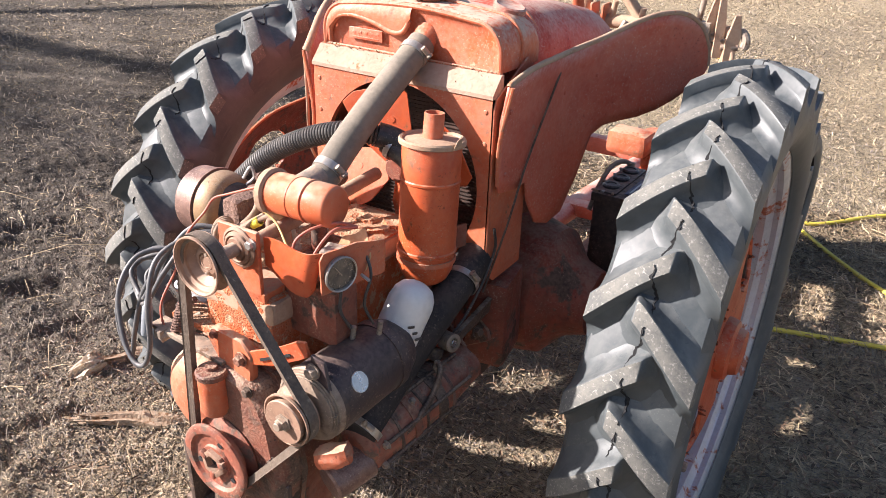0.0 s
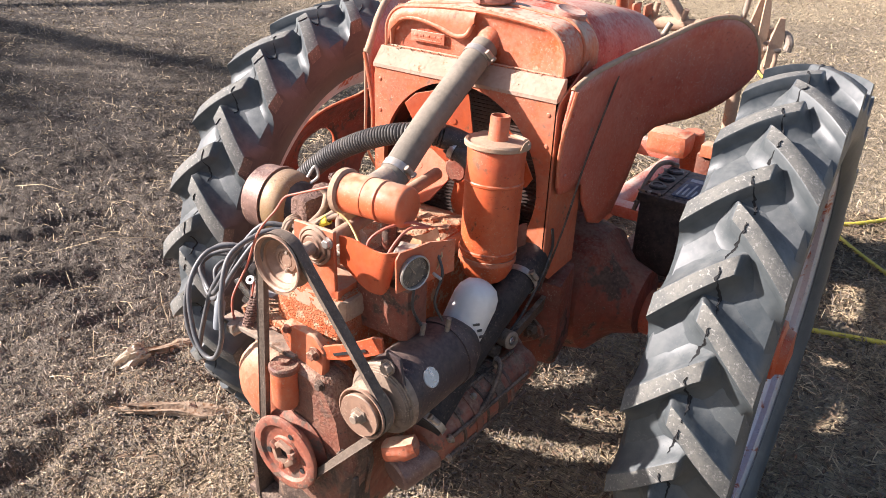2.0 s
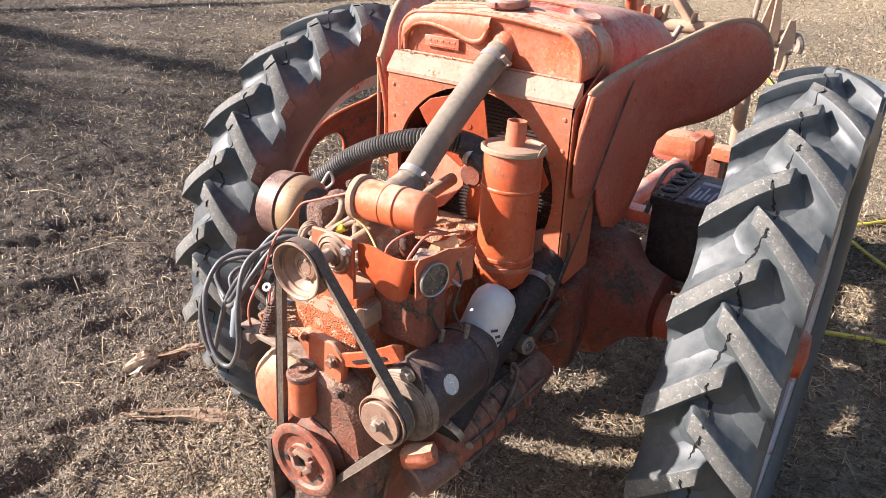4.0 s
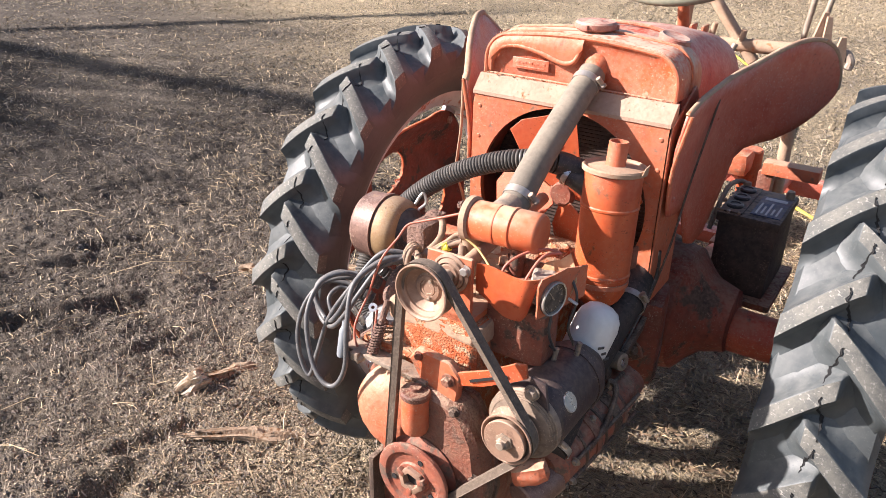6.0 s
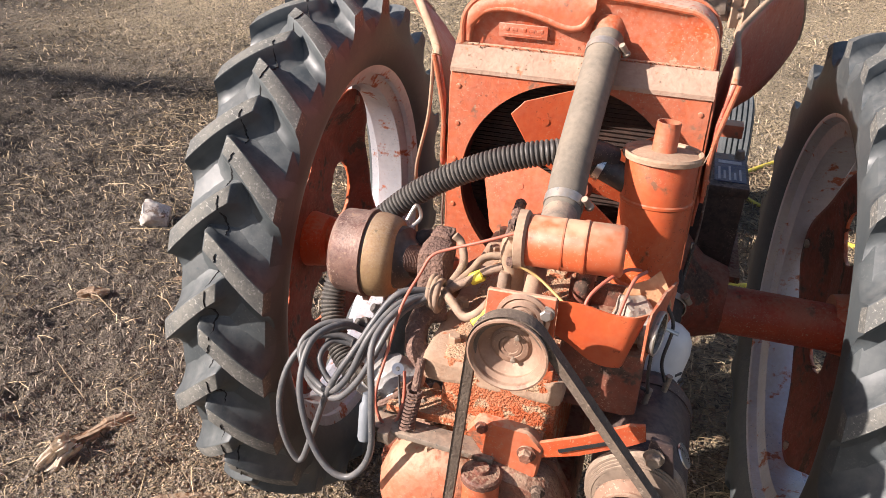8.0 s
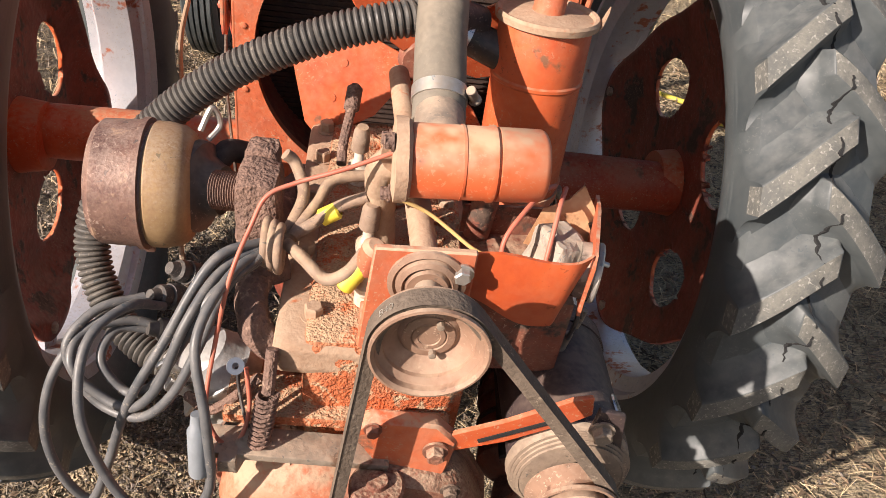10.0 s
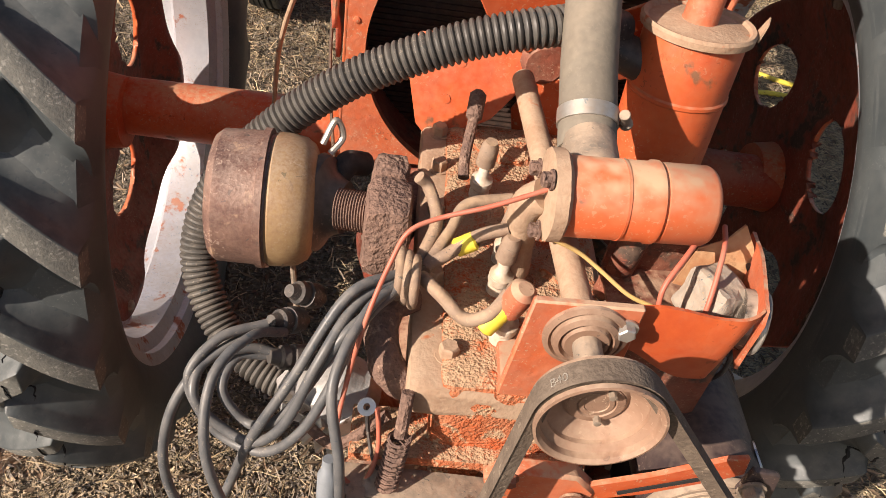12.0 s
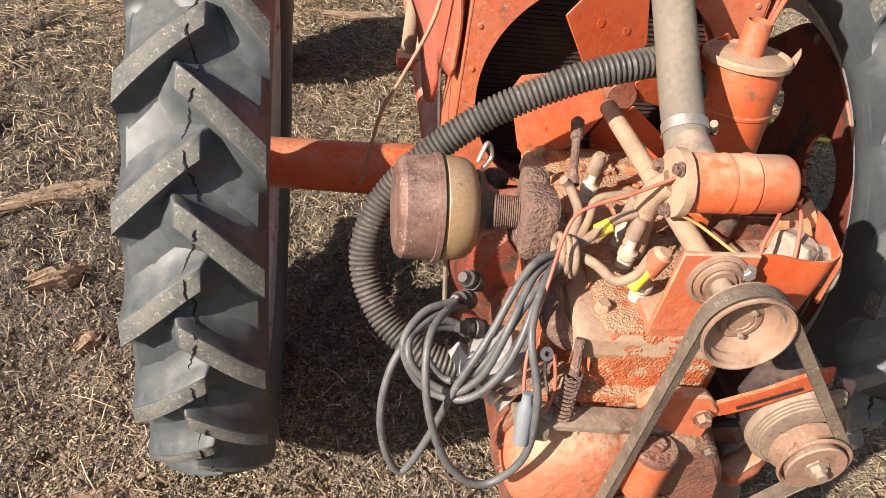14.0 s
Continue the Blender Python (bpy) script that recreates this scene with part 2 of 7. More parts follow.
def cover_with_chaff(m):
    """Fine trodden chaff over the soil where the ground's 'chaff' attribute says that straw lies thick."""
    nt = m.node_tree
    N, L = nt.nodes, nt.links
    bsdf = N["Principled BSDF"]
    soil_col = bsdf.inputs["Base Color"].links[0].from_socket
    at = N.new("ShaderNodeAttribute")
    at.attribute_name = "chaff"
    co = N.new("ShaderNodeTexCoord")
    fibres = []
    for turn, stretch in ((0.4, 260.0), (1.9, 230.0), (2.7, 300.0)):
        mp = N.new("ShaderNodeMapping")
        mp.inputs["Rotation"].default_value = (0, 0, turn)
        mp.inputs["Scale"].default_value = (stretch * 0.12, stretch, 1)
        L.new(co.outputs["Object"], mp.inputs["Vector"])
        nz = N.new("ShaderNodeTexNoise")
        nz.inputs["Scale"].default_value, nz.inputs["Detail"].default_value = 1.0, 2.0
        L.new(mp.outputs[0], nz.inputs["Vector"])
        fibres.append(nz.outputs["Fac"])
    big = N.new("ShaderNodeMath")
    big.operation = "MAXIMUM"
    L.new(fibres[0], big.inputs[0])
    L.new(fibres[1], big.inputs[1])
    top = N.new("ShaderNodeMath")
    top.operation = "MAXIMUM"
    L.new(big.outputs[0], top.inputs[0])
    L.new(fibres[2], top.inputs[1])
    fac = N.new("ShaderNodeMapRange")
    fac.inputs[1].default_value, fac.inputs[2].default_value = 0.45, 0.60
    L.new(top.outputs[0], fac.inputs[0])
    mul = N.new("ShaderNodeMath")
    mul.operation = "MULTIPLY"
    L.new(fac.outputs[0], mul.inputs[0])
    L.new(at.outputs["Fac"], mul.inputs[1])
    mx = N.new("ShaderNodeMix")
    mx.data_type = "RGBA"
    L.new(mul.outputs[0], mx.inputs[0])
    L.new(soil_col, mx.inputs[6])
    mx.inputs[7].default_value = (0.52, 0.415, 0.265, 1)
    # mixes towards a darker soil colour by a second ground attribute
    dark_attr = N.new("ShaderNodeAttribute")
    dark_attr.attribute_name = "dark_soil"
    dark_soil = N.new("ShaderNodeMix")
    dark_soil.data_type = "RGBA"
    L.new(dark_attr.outputs["Fac"], dark_soil.inputs[0])
    L.new(mx.outputs[2], dark_soil.inputs[6])
    dark_soil.inputs[7].default_value = (0.050, 0.042, 0.035, 1)
    L.new(dark_soil.outputs[2], bsdf.inputs["Base Color"])
    rough_soil = N.new("ShaderNodeTexNoise")           # trodden unevenness, a hand's width across
    rough_soil.inputs["Scale"].default_value, rough_soil.inputs["Detail"].default_value, rough_soil.inputs["Roughness"].default_value = 11.0, 5.0, 0.72
    L.new(co.outputs["Object"], rough_soil.inputs["Vector"])
    relief = N.new("ShaderNodeBump")
    relief.inputs["Strength"].default_value, relief.inputs["Distance"].default_value = 0.9, 0.045
    L.new(rough_soil.outputs["Fac"], relief.inputs["Height"])
    if bsdf.inputs["Normal"].links:
        L.new(bsdf.inputs["Normal"].links[0].from_socket, relief.inputs["Normal"])
    L.new(relief.outputs[0], bsdf.inputs["Normal"])


cover_with_chaff(SOIL)

# ---- building helpers ----
FRAME_OF = {}


def thing(name, at, label, category, group="", kind=""):
    ob = new(name)
    ob.empty_display_size = 0.02
    ob.location = at
    FRAME_OF[ob] = Matrix.Translation(at)
    return tagged(ob, label, category, group, kind)


def finish(bm, name, mat, smooth=35):
    bmesh.ops.recalc_face_normals(bm, faces=bm.faces)
    me = bpy.data.meshes.new(name)
    bm.to_mesh(me)
    bm.free()
    for m in (mat if isinstance(mat, (list, tuple)) else [mat]):
        me.materials.append(m)
    if smooth:
        me.shade_smooth()
        me.set_sharp_from_angle(angle=radians(smooth))
    return me


def part(name, bm, mat, parent, label="", smooth=35):
    ob = new(name, finish(bm, name, mat, smooth))
    ob.parent = parent
    ob.matrix_parent_inverse = FRAME_OF[parent].inverted()
    FRAME_OF[ob] = Matrix.Identity(4)
    return tagged(ob, label)


def solo(name, bm, mat, label, category, group="", kind="", smooth=35):
    ob = new(name, finish(bm, name, mat, smooth))
    FRAME_OF[ob] = Matrix.Identity(4)
    return tagged(ob, label, category, group, kind)


def box(c, s, rot=None, bevel=0.0, bm=None, seg=2):
    out = bm or bmesh.new()
    b = bmesh.new()
    bmesh.ops.create_cube(b, size=1)
    bmesh.ops.scale(b, vec=s, verts=b.verts)
    if bevel:
        bmesh.ops.bevel(b, geom=b.edges[:], offset=bevel, segments=seg, profile=0.6, affect="EDGES")
    m = Matrix.Translation(c) @ (Euler([radians(a) for a in rot]).to_matrix().to_4x4() if rot else Matrix.Identity(4))
    bmesh.ops.transform(b, matrix=m, verts=b.verts)
    return merge(out, b)


def merge(out, b):
    idx = {}
    for v in b.verts:
        idx[v] = out.verts.new(v.co)
    for f in b.faces:
        try:
            nf = out.faces.new([idx[v] for v in f.verts])
            nf.material_index = f.material_index
        except ValueError:
            pass
    b.free()
    return out


def lathe(p0, axis, prof, seg=28, bm=None, closed=False):
    """A turned body: rings at (distance along the axis, radius)."""
    bm = bm or bmesh.new()
    axis = Vector(axis).normalized()
    u = axis.orthogonal().normalized()
    w = axis.cross(u)
    rings = []
    for s, r in prof:
        c = Vector(p0) + axis * s
        if r < 1e-5:
            rings.append([bm.verts.new(c)])
        else:
            rings.append([bm.verts.new(c + (u * math.cos(2 * math.pi * i / seg) + w * math.sin(2 * math.pi * i / seg)) * r) for i in range(seg)])
    pairs = list(zip(rings, rings[1:])) + ([(rings[-1], rings[0])] if closed else [])
    for a, b in pairs:
        if len(a) == 1 and len(b) == 1:
            continue
        for i in range(seg):
            j = (i + 1) % seg
            if len(a) == 1:
                bm.faces.new((a[0], b[i], b[j]))
            elif len(b) == 1:
                bm.faces.new((a[i], b[0], a[j]))
            else:
                bm.faces.new((a[i], b[i], b[j], a[j]))
    return bm


def rod(p0, p1, r, r1=None, seg=20, edge=0.12, bm=None):
    p0, p1 = Vector(p0), Vector(p1)
    n = (p1 - p0).length
    r1 = r if r1 is None else r1
    e = min(edge * r, n * 0.2)
    e1 = min(edge * r1, n * 0.2)
    return lathe(p0, p1 - p0, [(0, 0), (0, r - e), (e, r), (n - e1, r1), (n, r1 - e1), (n, 0)], seg, bm)


def spline(pts, n=8):
    P = [Vector(p) for p in pts]
    P = [2 * P[0] - P[1]] + P + [2 * P[-1] - P[-2]]
    out = []
    for i in range(1, len(P) - 2):
        a, b, c, d = P[i - 1:i + 3]
        for k in range(n):
            t = k / n
            out.append(0.5 * (2 * b + (c - a) * t + (2 * a - 5 * b + 4 * c - d) * t * t + (3 * b - a - 3 * c + d) * t ** 3))
    out.append(P[-2])
    return out


def tube(pts, r, seg=10, n=8, bm=None, ribs=None, raw=False):
    """A round tube along a smooth line; ribs: (pitch, depth) of a corrugated hose."""
    bm = bm or bmesh.new()
    line = [Vector(p) for p in pts] if raw else spline(pts, n)
    if ribs:
        pitch, depth = ribs
        fine, acc = [line[0]], 0.0
        step = pitch / 4
        for a, b in zip(line, line[1:]):
            d = (b - a).length
            t = step - acc
            while t <= d:
                fine.append(a.lerp(b, t / d))
                t += step
            acc = d - (t - step)
        line = fine
    tan = (line[1] - line[0]).normalized()
    u = tan.orthogonal().normalized()
    prev = None
    for i, p in enumerate(line):
        q = line[min(i + 1, len(line) - 1)] - line[max(i - 1, 0)]
        if q.length > 1e-9:
            tan = q.normalized()
        u = (u - tan * u.dot(tan)).normalized()
        w = tan.cross(u)
        rr = r
        if ribs:
            rr = r - (ribs[1] if i % 4 in (2,) else ribs[1] * 0.12 if i % 4 == 0 else ribs[1] * 0.3)
        ring = [bm.verts.new(p + (u * math.cos(2 * math.pi * k / seg) + w * math.sin(2 * math.pi * k / seg)) * rr) for k in range(seg)]
        if prev:
            for k in range(seg):
                bm.faces.new((prev[k], prev[(k + 1) % seg], ring[(k + 1) % seg], ring[k]))
        else:
            bm.faces.new(ring[::-1])
        prev = ring
    bm.faces.new(prev)
    return bm


def plate(outline, origin, ux, uy, thick, bm=None, bevel=0.0):
    """A flat plate: the outline in (u, v), extruded by thick along ux x uy."""
    out = bm or bmesh.new()
    b = bmesh.new()
    ux, uy = Vector(ux).normalized(), Vector(uy).normalized()
    n = ux.cross(uy)
    o = Vector(origin)
    low = [b.verts.new(o + ux * p + uy * q) for p, q in outline]
    high = [b.verts.new(o + ux * p + uy * q + n * thick) for p, q in outline]
    k = len(outline)
    b.faces.new(low[::-1])
    b.faces.new(high)
    for i in range(k):
        b.faces.new((low[i], low[(i + 1) % k], high[(i + 1) % k], high[i]))
    if bevel:
        bmesh.ops.bevel(b, geom=b.edges[:], offset=bevel, segments=1, affect="EDGES")
    return merge(out, b)


def bolt(at, axis, r=0.008, h=0.007, bm=None):
    """A hexagon head on a washer."""
    bm = lathe(at, axis, [(0, 0), (0, r * 1.35), (h * 0.25, r * 1.35), (h * 0.25, 0)], 14, bm)
    a = Vector(axis).normalized()
    return lathe(Vector(at) + a * h * 0.2, axis, [(0, r), (h * 0.85, r), (h, r * 0.82), (h, 0)], 6, bm)


def rough_up(bm, amount, scale, cuts=0):
    if cuts:
        bmesh.ops.subdivide_edges(bm, edges=bm.edges[:], cuts=cuts, use_grid_fill=True)
    for v in bm.verts:
        v.co += noise.noise_vector(v.co * scale) * amount + noise.noise_vector(v.co * scale * 2.7) * amount * 0.5
    return bm


# ---- ground ----
def axis_steps(lo, hi, fine, grow, far):
    a = list(np.arange(lo, hi, fine))
    step, x = fine, lo
    left = []
    while x > -far:
        step *= grow
        x -= step
        left.append(x)
    step, x, right = fine, a[-1], []
    while x < far:
        step *= grow
        x += step
        right.append(x)
    return np.array(left[::-1] + a + right)


def wave_noise(x, y, freq, seed, octaves=4):
    rng = np.random.RandomState(seed)
    z = np.zeros_like(x)
    amp = 1.0
    for o in range(octaves):
        for k in range(7):
            a = rng.uniform(0, 2 * math.pi)
            f = freq * rng.uniform(0.6, 1.5)
            z += amp * np.sin((x * math.cos(a) + y * math.sin(a)) * f + rng.uniform(0, 6.28)) / 7
        freq *= 2.1
        amp *= 0.55
    return z


def hollows():
    """Trodden hollows in the bare soil: place, length, width, depth and turn."""
    rng = random.Random(8)
    some = [(-1.85, -0.04, 0.17, 0.055, 0.045, 65), (-1.99, -0.31, 0.13, 0.050, 0.042, 62), (-1.02, -0.69, 0.13, 0.050, 0.040, 84)]
    while len(some) < 70:
        x, y = rng.uniform(-6.5, -0.9), rng.uniform(-1.0, 4.0)
        if y < -0.4 * x + 1.6:
            some.append((x, y, rng.uniform(0.07, 0.20), rng.uniform(0.030, 0.065), rng.uniform(0.010, 0.030), rng.uniform(40, 85)))
    return some


def ground_height(x, y):
    """Trampled, crumbly soil: rougher and hollowed on the bare side, calm where the straw lies."""
    bare = 1 / (1 + np.exp(np.clip((x + 0.35 + 0.25 * y) * 3, -60, 60)))
    lumps = wave_noise(x * 0.75 - y * 0.2, y * 1.2 + x * 0.2, 30.0, 3, 3)
    crumbs = 1 - np.abs(wave_noise(x * 1.2 + y * 0.3, y - x * 0.3, 75.0, 4, 3))
    z = 0.018 * wave_noise(x, y, 3.0, 1, 2) + (0.006 + 0.012 * bare) * lumps + (0.006 + 0.014 * bare) * (crumbs - 0.7) + (0.003 + 0.006 * bare) * np.abs(wave_noise(x, y, 170.0, 5, 2))
    for hx, hy, ln, wd, deep, turn in hollows():
        c, k = math.cos(radians(turn)), math.sin(radians(turn))
        p, q = ((x - hx) * c + (y - hy) * k) / ln, ((y - hy) * c - (x - hx) * k) / wd
        e = p * p + q * q
        z += np.where(e < 9, 0.35 * deep * np.exp(-((np.sqrt(e) - 1.5) / 0.5) ** 2) - deep * np.exp(-np.minimum(e, 60) ** 1.6), 0)
    return z - 0.012


gx, gy = axis_steps(-2.9, 1.5, 0.0150, 1.052, 900), axis_steps(-1.1, 2.6, 0.0150, 1.052, 900)
GX, GY = np.meshgrid(gx, gy)
GZ = ground_height(GX, GY)
fade = np.clip(1.6 - np.hypot(GX, GY) / 9, 0, 1)
GZ = GZ * fade
verts = np.stack([GX.ravel(), GY.ravel(), GZ.ravel()], 1)
nx, ny = len(gx), len(gy)
ii = (np.arange(ny - 1)[:, None] * nx + np.arange(nx - 1)[None]).ravel()
quads = np.stack([ii, ii + 1, ii + nx + 1, ii + nx], 1)
me = bpy.data.meshes.new("ground")
me.from_pydata(verts.tolist(), [], quads.tolist())
me.materials.append(SOIL)
me.shade_smooth()
right_side = 1 / (1 + np.exp(np.clip(-(GX + 0.05 + 0.10 * GY) * 3.2, -60, 60)))
far_side = 1 / (1 + np.exp(np.clip(-(GY + 0.55 * GX - 1.55) * 2.0, -60, 60)))
front_side = np.exp(-((GX + 0.45) / 0.7) ** 2 - ((GY + 0.45) / 0.5) ** 2)
thick = np.clip((0.06 + 1.15 * np.maximum(np.maximum(right_side, far_side), front_side)) * (0.75 + 0.5 * wave_noise(GX, GY, 2.0, 8, 3)), 0, 1)
me.attributes.new("chaff", "FLOAT", "POINT").data.foreach_set("value", thick.ravel().astype(np.float32))
# patches of darker soil over the far left of the ground
dark_side = 1 / (1 + np.exp(np.clip((GX + 2.5) * 1.8, -60, 60))) / (1 + np.exp(np.clip((GY + 0.10 * GX - 1.9) * 1.6, -60, 60)))
dark_spots = np.clip(0.5 + 1.3 * wave_noise(GX, GY * 1.6, 3.2, 19, 4), 0, 1)
me.attributes.new("dark_soil", "FLOAT", "POINT").data.foreach_set("value", (0.85 * dark_side * dark_spots).ravel().astype(np.float32))
ground = tagged(new("ground", me), "dark crumbly farmyard soil strewn with straw", "ground", kind="structure")


def scatter(name, label, category, count, mat, seed, piece, place):
    """One joined mesh of many loose bits: piece(rng) gives verts and faces, place(rng) a spot or None."""
    rng = np.random.RandomState(seed)
    V, F, base = [], [], 0
    for _ in range(count):
        spot = place(rng)
        if spot is None:
            continue
        v, f = piece(rng, spot)
        V.append(v)
        F.extend([tuple(base + i for i in q) for q in f])
        base += len(v)
    m = bpy.data.meshes.new(name)
    m.from_pydata(np.concatenate(V).tolist(), [], F)
    m.materials.append(mat)
    return tagged(new(name, m), label, category, kind="stuff")


def height_at(x, y):
    i, j = int(np.searchsorted(gx, x)) - 1, int(np.searchsorted(gy, y)) - 1
    u, v = (x - gx[i]) / (gx[i + 1] - gx[i]), (y - gy[j]) / (gy[j + 1] - gy[j])
    return float((GZ[j, i] * (1 - u) + GZ[j, i + 1] * u) * (1 - v) + (GZ[j + 1, i] * (1 - u) + GZ[j + 1, i + 1] * u) * v)


def straw_piece(rng, spot):
    x, y = spot
    n = math.hypot(x - 0.3, y + 0.5)
    length = rng.uniform(0.008, 0.070) * (1 + 0.07 * n) * (1.9 if rng.rand() < 0.03 else 1)
    w = rng.uniform(0.0004, 0.0013) * (1 + 0.16 * n)
    a = rng.uniform(0, 2 * math.pi)
    bend = rng.uniform(-0.25, 0.25)
    d, e = np.array([math.cos(a), math.sin(a)]), np.array([-math.sin(a), math.cos(a)])
    z0 = height_at(x, y) + rng.uniform(0.002, 0.012)
    lift = rng.uniform(-0.006, 0.009) if rng.rand() < 0.94 else rng.uniform(0.01, 0.035)
    pts = []
    for k, t in enumerate((-0.5, 0.0, 0.5)):
        c = np.array([x, y]) + d * length * t + e * bend * length * (t * t)
        z = z0 + lift * (t + 0.5) + 0.004 * (1 - 4 * t * t)
        pts += [(c[0] + e[0] * w, c[1] + e[1] * w, z), (c[0], c[1], z + w * 0.9), (c[0] - e[0] * w, c[1] - e[1] * w, z)]
    if y > 2.4:                                       # far straws: a plain bent blade
        return np.array([pts[k] for k in (0, 2, 3, 5, 6, 8)]) + np.array([(0, 0, 0), (0, 0, w)] * 3), [(0, 1, 3, 2), (2, 3, 5, 4)]
    return np.array(pts), [(0, 1, 4, 3), (1, 2, 5, 4), (3, 4, 7, 6), (4, 5, 8, 7)]


def straw_amount(x, y):
    """How thickly the straw lies: thick beyond and right of the tractor, thin on the bare soil."""
    right = 1 / (1 + math.exp(-(x + 0.05 + 0.10 * y) * 4.4))
    far = 1 / (1 + math.exp(-(y + 0.28 * x - 1.15) * 2.6))
    back = 0.45 / (1 + math.exp(-(math.hypot(x, y) - 3.6) * 2.0))
    front = math.exp(-((x + 0.50) / 0.60) ** 2 - ((y + 0.35) / 0.50) ** 2) * 0.14
    return min(1.0, 0.012 + 0.85 * right + 0.9 * far + front + back)


def straw_near(rng):
    x, y = rng.uniform(-2.6, 3.4), rng.uniform(-2.3, 2.6)
    thin = min(1.0, max(0.0, (y + 2.3) / 1.4)) * min(1.0, max(0.0, (3.4 - x) / 1.7))
    return (x, y) if rng.rand() < thin * straw_amount(x, y) * (0.35 + 1.3 * abs(noise.noise((x * 2.3, y * 2.3, 1.0)))) else None


def blades(name, label, count, mat, seed, sizes, keep):
    """Many thin bent blades strewn over the field, thinning out with the distance; keep(x, y) is the share that stays."""
    rng = np.random.RandomState(seed)
    r, a = 1.1 * (13.5 / 1.1) ** rng.rand(count), rng.uniform(0.55, 3.25, count)
    x, y = 0.45 + r * np.cos(a), -1.45 + r * np.sin(a)
    stay = (rng.rand(count) < keep(x, y)) & ((x < 0.3) | (y > 1.2))
    x, y, r = x[stay], y[stay], r[stay]
    n = len(x)
    i, j = np.clip(np.searchsorted(gx, x) - 1, 0, len(gx) - 2), np.clip(np.searchsorted(gy, y) - 1, 0, len(gy) - 2)
    u, v = (x - gx[i]) / (gx[i + 1] - gx[i]), (y - gy[j]) / (gy[j + 1] - gy[j])
    z = (GZ[j, i] * (1 - u) + GZ[j, i + 1] * u) * (1 - v) + (GZ[j + 1, i] * (1 - u) + GZ[j + 1, i + 1] * u) * v + rng.uniform(0.001, 0.010, n)
    length = rng.uniform(sizes[0], sizes[1], n) * (1 + 0.17 * r) * np.where(rng.rand(n) < 0.04, 2.0, 1.0)
    w = rng.uniform(sizes[2], sizes[3], n) * (0.6 + 0.34 * r)
    turn, bend, lift = rng.uniform(0, 2 * math.pi, n), rng.uniform(-0.22, 0.22, n), np.where(rng.rand(n) < 0.8, rng.uniform(-0.006, 0.014, n), rng.uniform(0.01, 0.04, n))
    dx, dy = np.cos(turn), np.sin(turn)
    pts = np.zeros((n, 6, 3))
    for k, t in enumerate((-0.5, 0.0, 0.5)):
        cx, cy = x + dx * length * t - dy * bend * length * t * t, y + dy * length * t + dx * bend * length * t * t
        cz = z + lift * (t + 0.5) + 0.10 * length * (1 - 4 * t * t)
        tip = 1.0 if k == 1 else 0.7
        pts[:, 2 * k] = np.stack([cx - dy * w * tip, cy + dx * w * tip, cz], 1)
        pts[:, 2 * k + 1] = np.stack([cx + dy * w * tip, cy - dx * w * tip, cz + w * 0.8], 1)
    base = np.arange(n)[:, None] * 6
    quads = np.concatenate([base + np.array([0, 1, 3, 2]), base + np.array([2, 3, 5, 4])])
    m = bpy.data.meshes.new(name)
    m.from_pydata(pts.reshape(-1, 3).tolist(), [], quads.tolist())
    m.materials.append(mat)
    return tagged(new(name, m), label, "straw", kind="stuff")


def patchy(x, y, freq, seed):
    return np.clip(0.5 + 0.9 * wave_noise(x, y, freq, seed, 3), 0, 1)


def far_share(x, y):
    far = 1 / (1 + np.exp(-np.clip((y + 0.35 * x + 0.10) * 1.6, -50, 50)))
    wide = 1 / (1 + np.exp(-np.clip((np.hypot(x, y) - 3.3) * 1.6, -50, 50)))
    return np.clip(0.02 + 0.9 * np.maximum(far, 0.75 * wide), 0, 1) / (1 + np.exp(np.clip(-(np.hypot(x - 0.3, y + 1.0) - 1.9) * 4, -50, 50))) * (0.10 + 1.0 * patchy(x, y, 2.6, 17)) * (0.75 + 0.25 / (1 + np.exp(np.clip(-(x + 3.5) * 1.5, -50, 50))))


def bare_share(x, y):
    return np.clip(0.12 + 0.75 * patchy(x, y, 3.4, 23), 0, 1)


scatter("straw_litter", "pale broken straw lying loose on the soil", "straw", 95000, STRAW, 11, straw_piece, straw_near)
STRAWOLD = material("weathered_straw", (0.15, 0.125, 0.098), (0.32, 0.265, 0.205), 0.85, scale=3, fine=40, bump=0.05, spec=0.2, island=0.35)
STRAWMID = material("flattened_straw", (0.21, 0.162, 0.100), (0.38, 0.30, 0.195), 0.8, scale=3, fine=40, bump=0.05, spec=0.2, island=0.8)
blades("straw_field", "pale flattened straw over the farther field", 340000, STRAWMID, 12, (0.006, 0.026, 0.0004, 0.0012), far_share)
blades("trodden_chaff", "grey weathered chaff trodden into the soil", 190000, STRAWOLD, 14, (0.004, 0.017, 0.0006, 0.0013), bare_share)
blades("weathered_stalks", "long bent weathered stalks lying on the soil", 900, STRAW, 15, (0.05, 0.16, 0.0006, 0.0012), bare_share)


HUSK = material("brown_husks", (0.085, 0.056, 0.036), (0.20, 0.14, 0.09), 0.8, scale=3, fine=40, bump=0.1, spec=0.2, island=0.6)


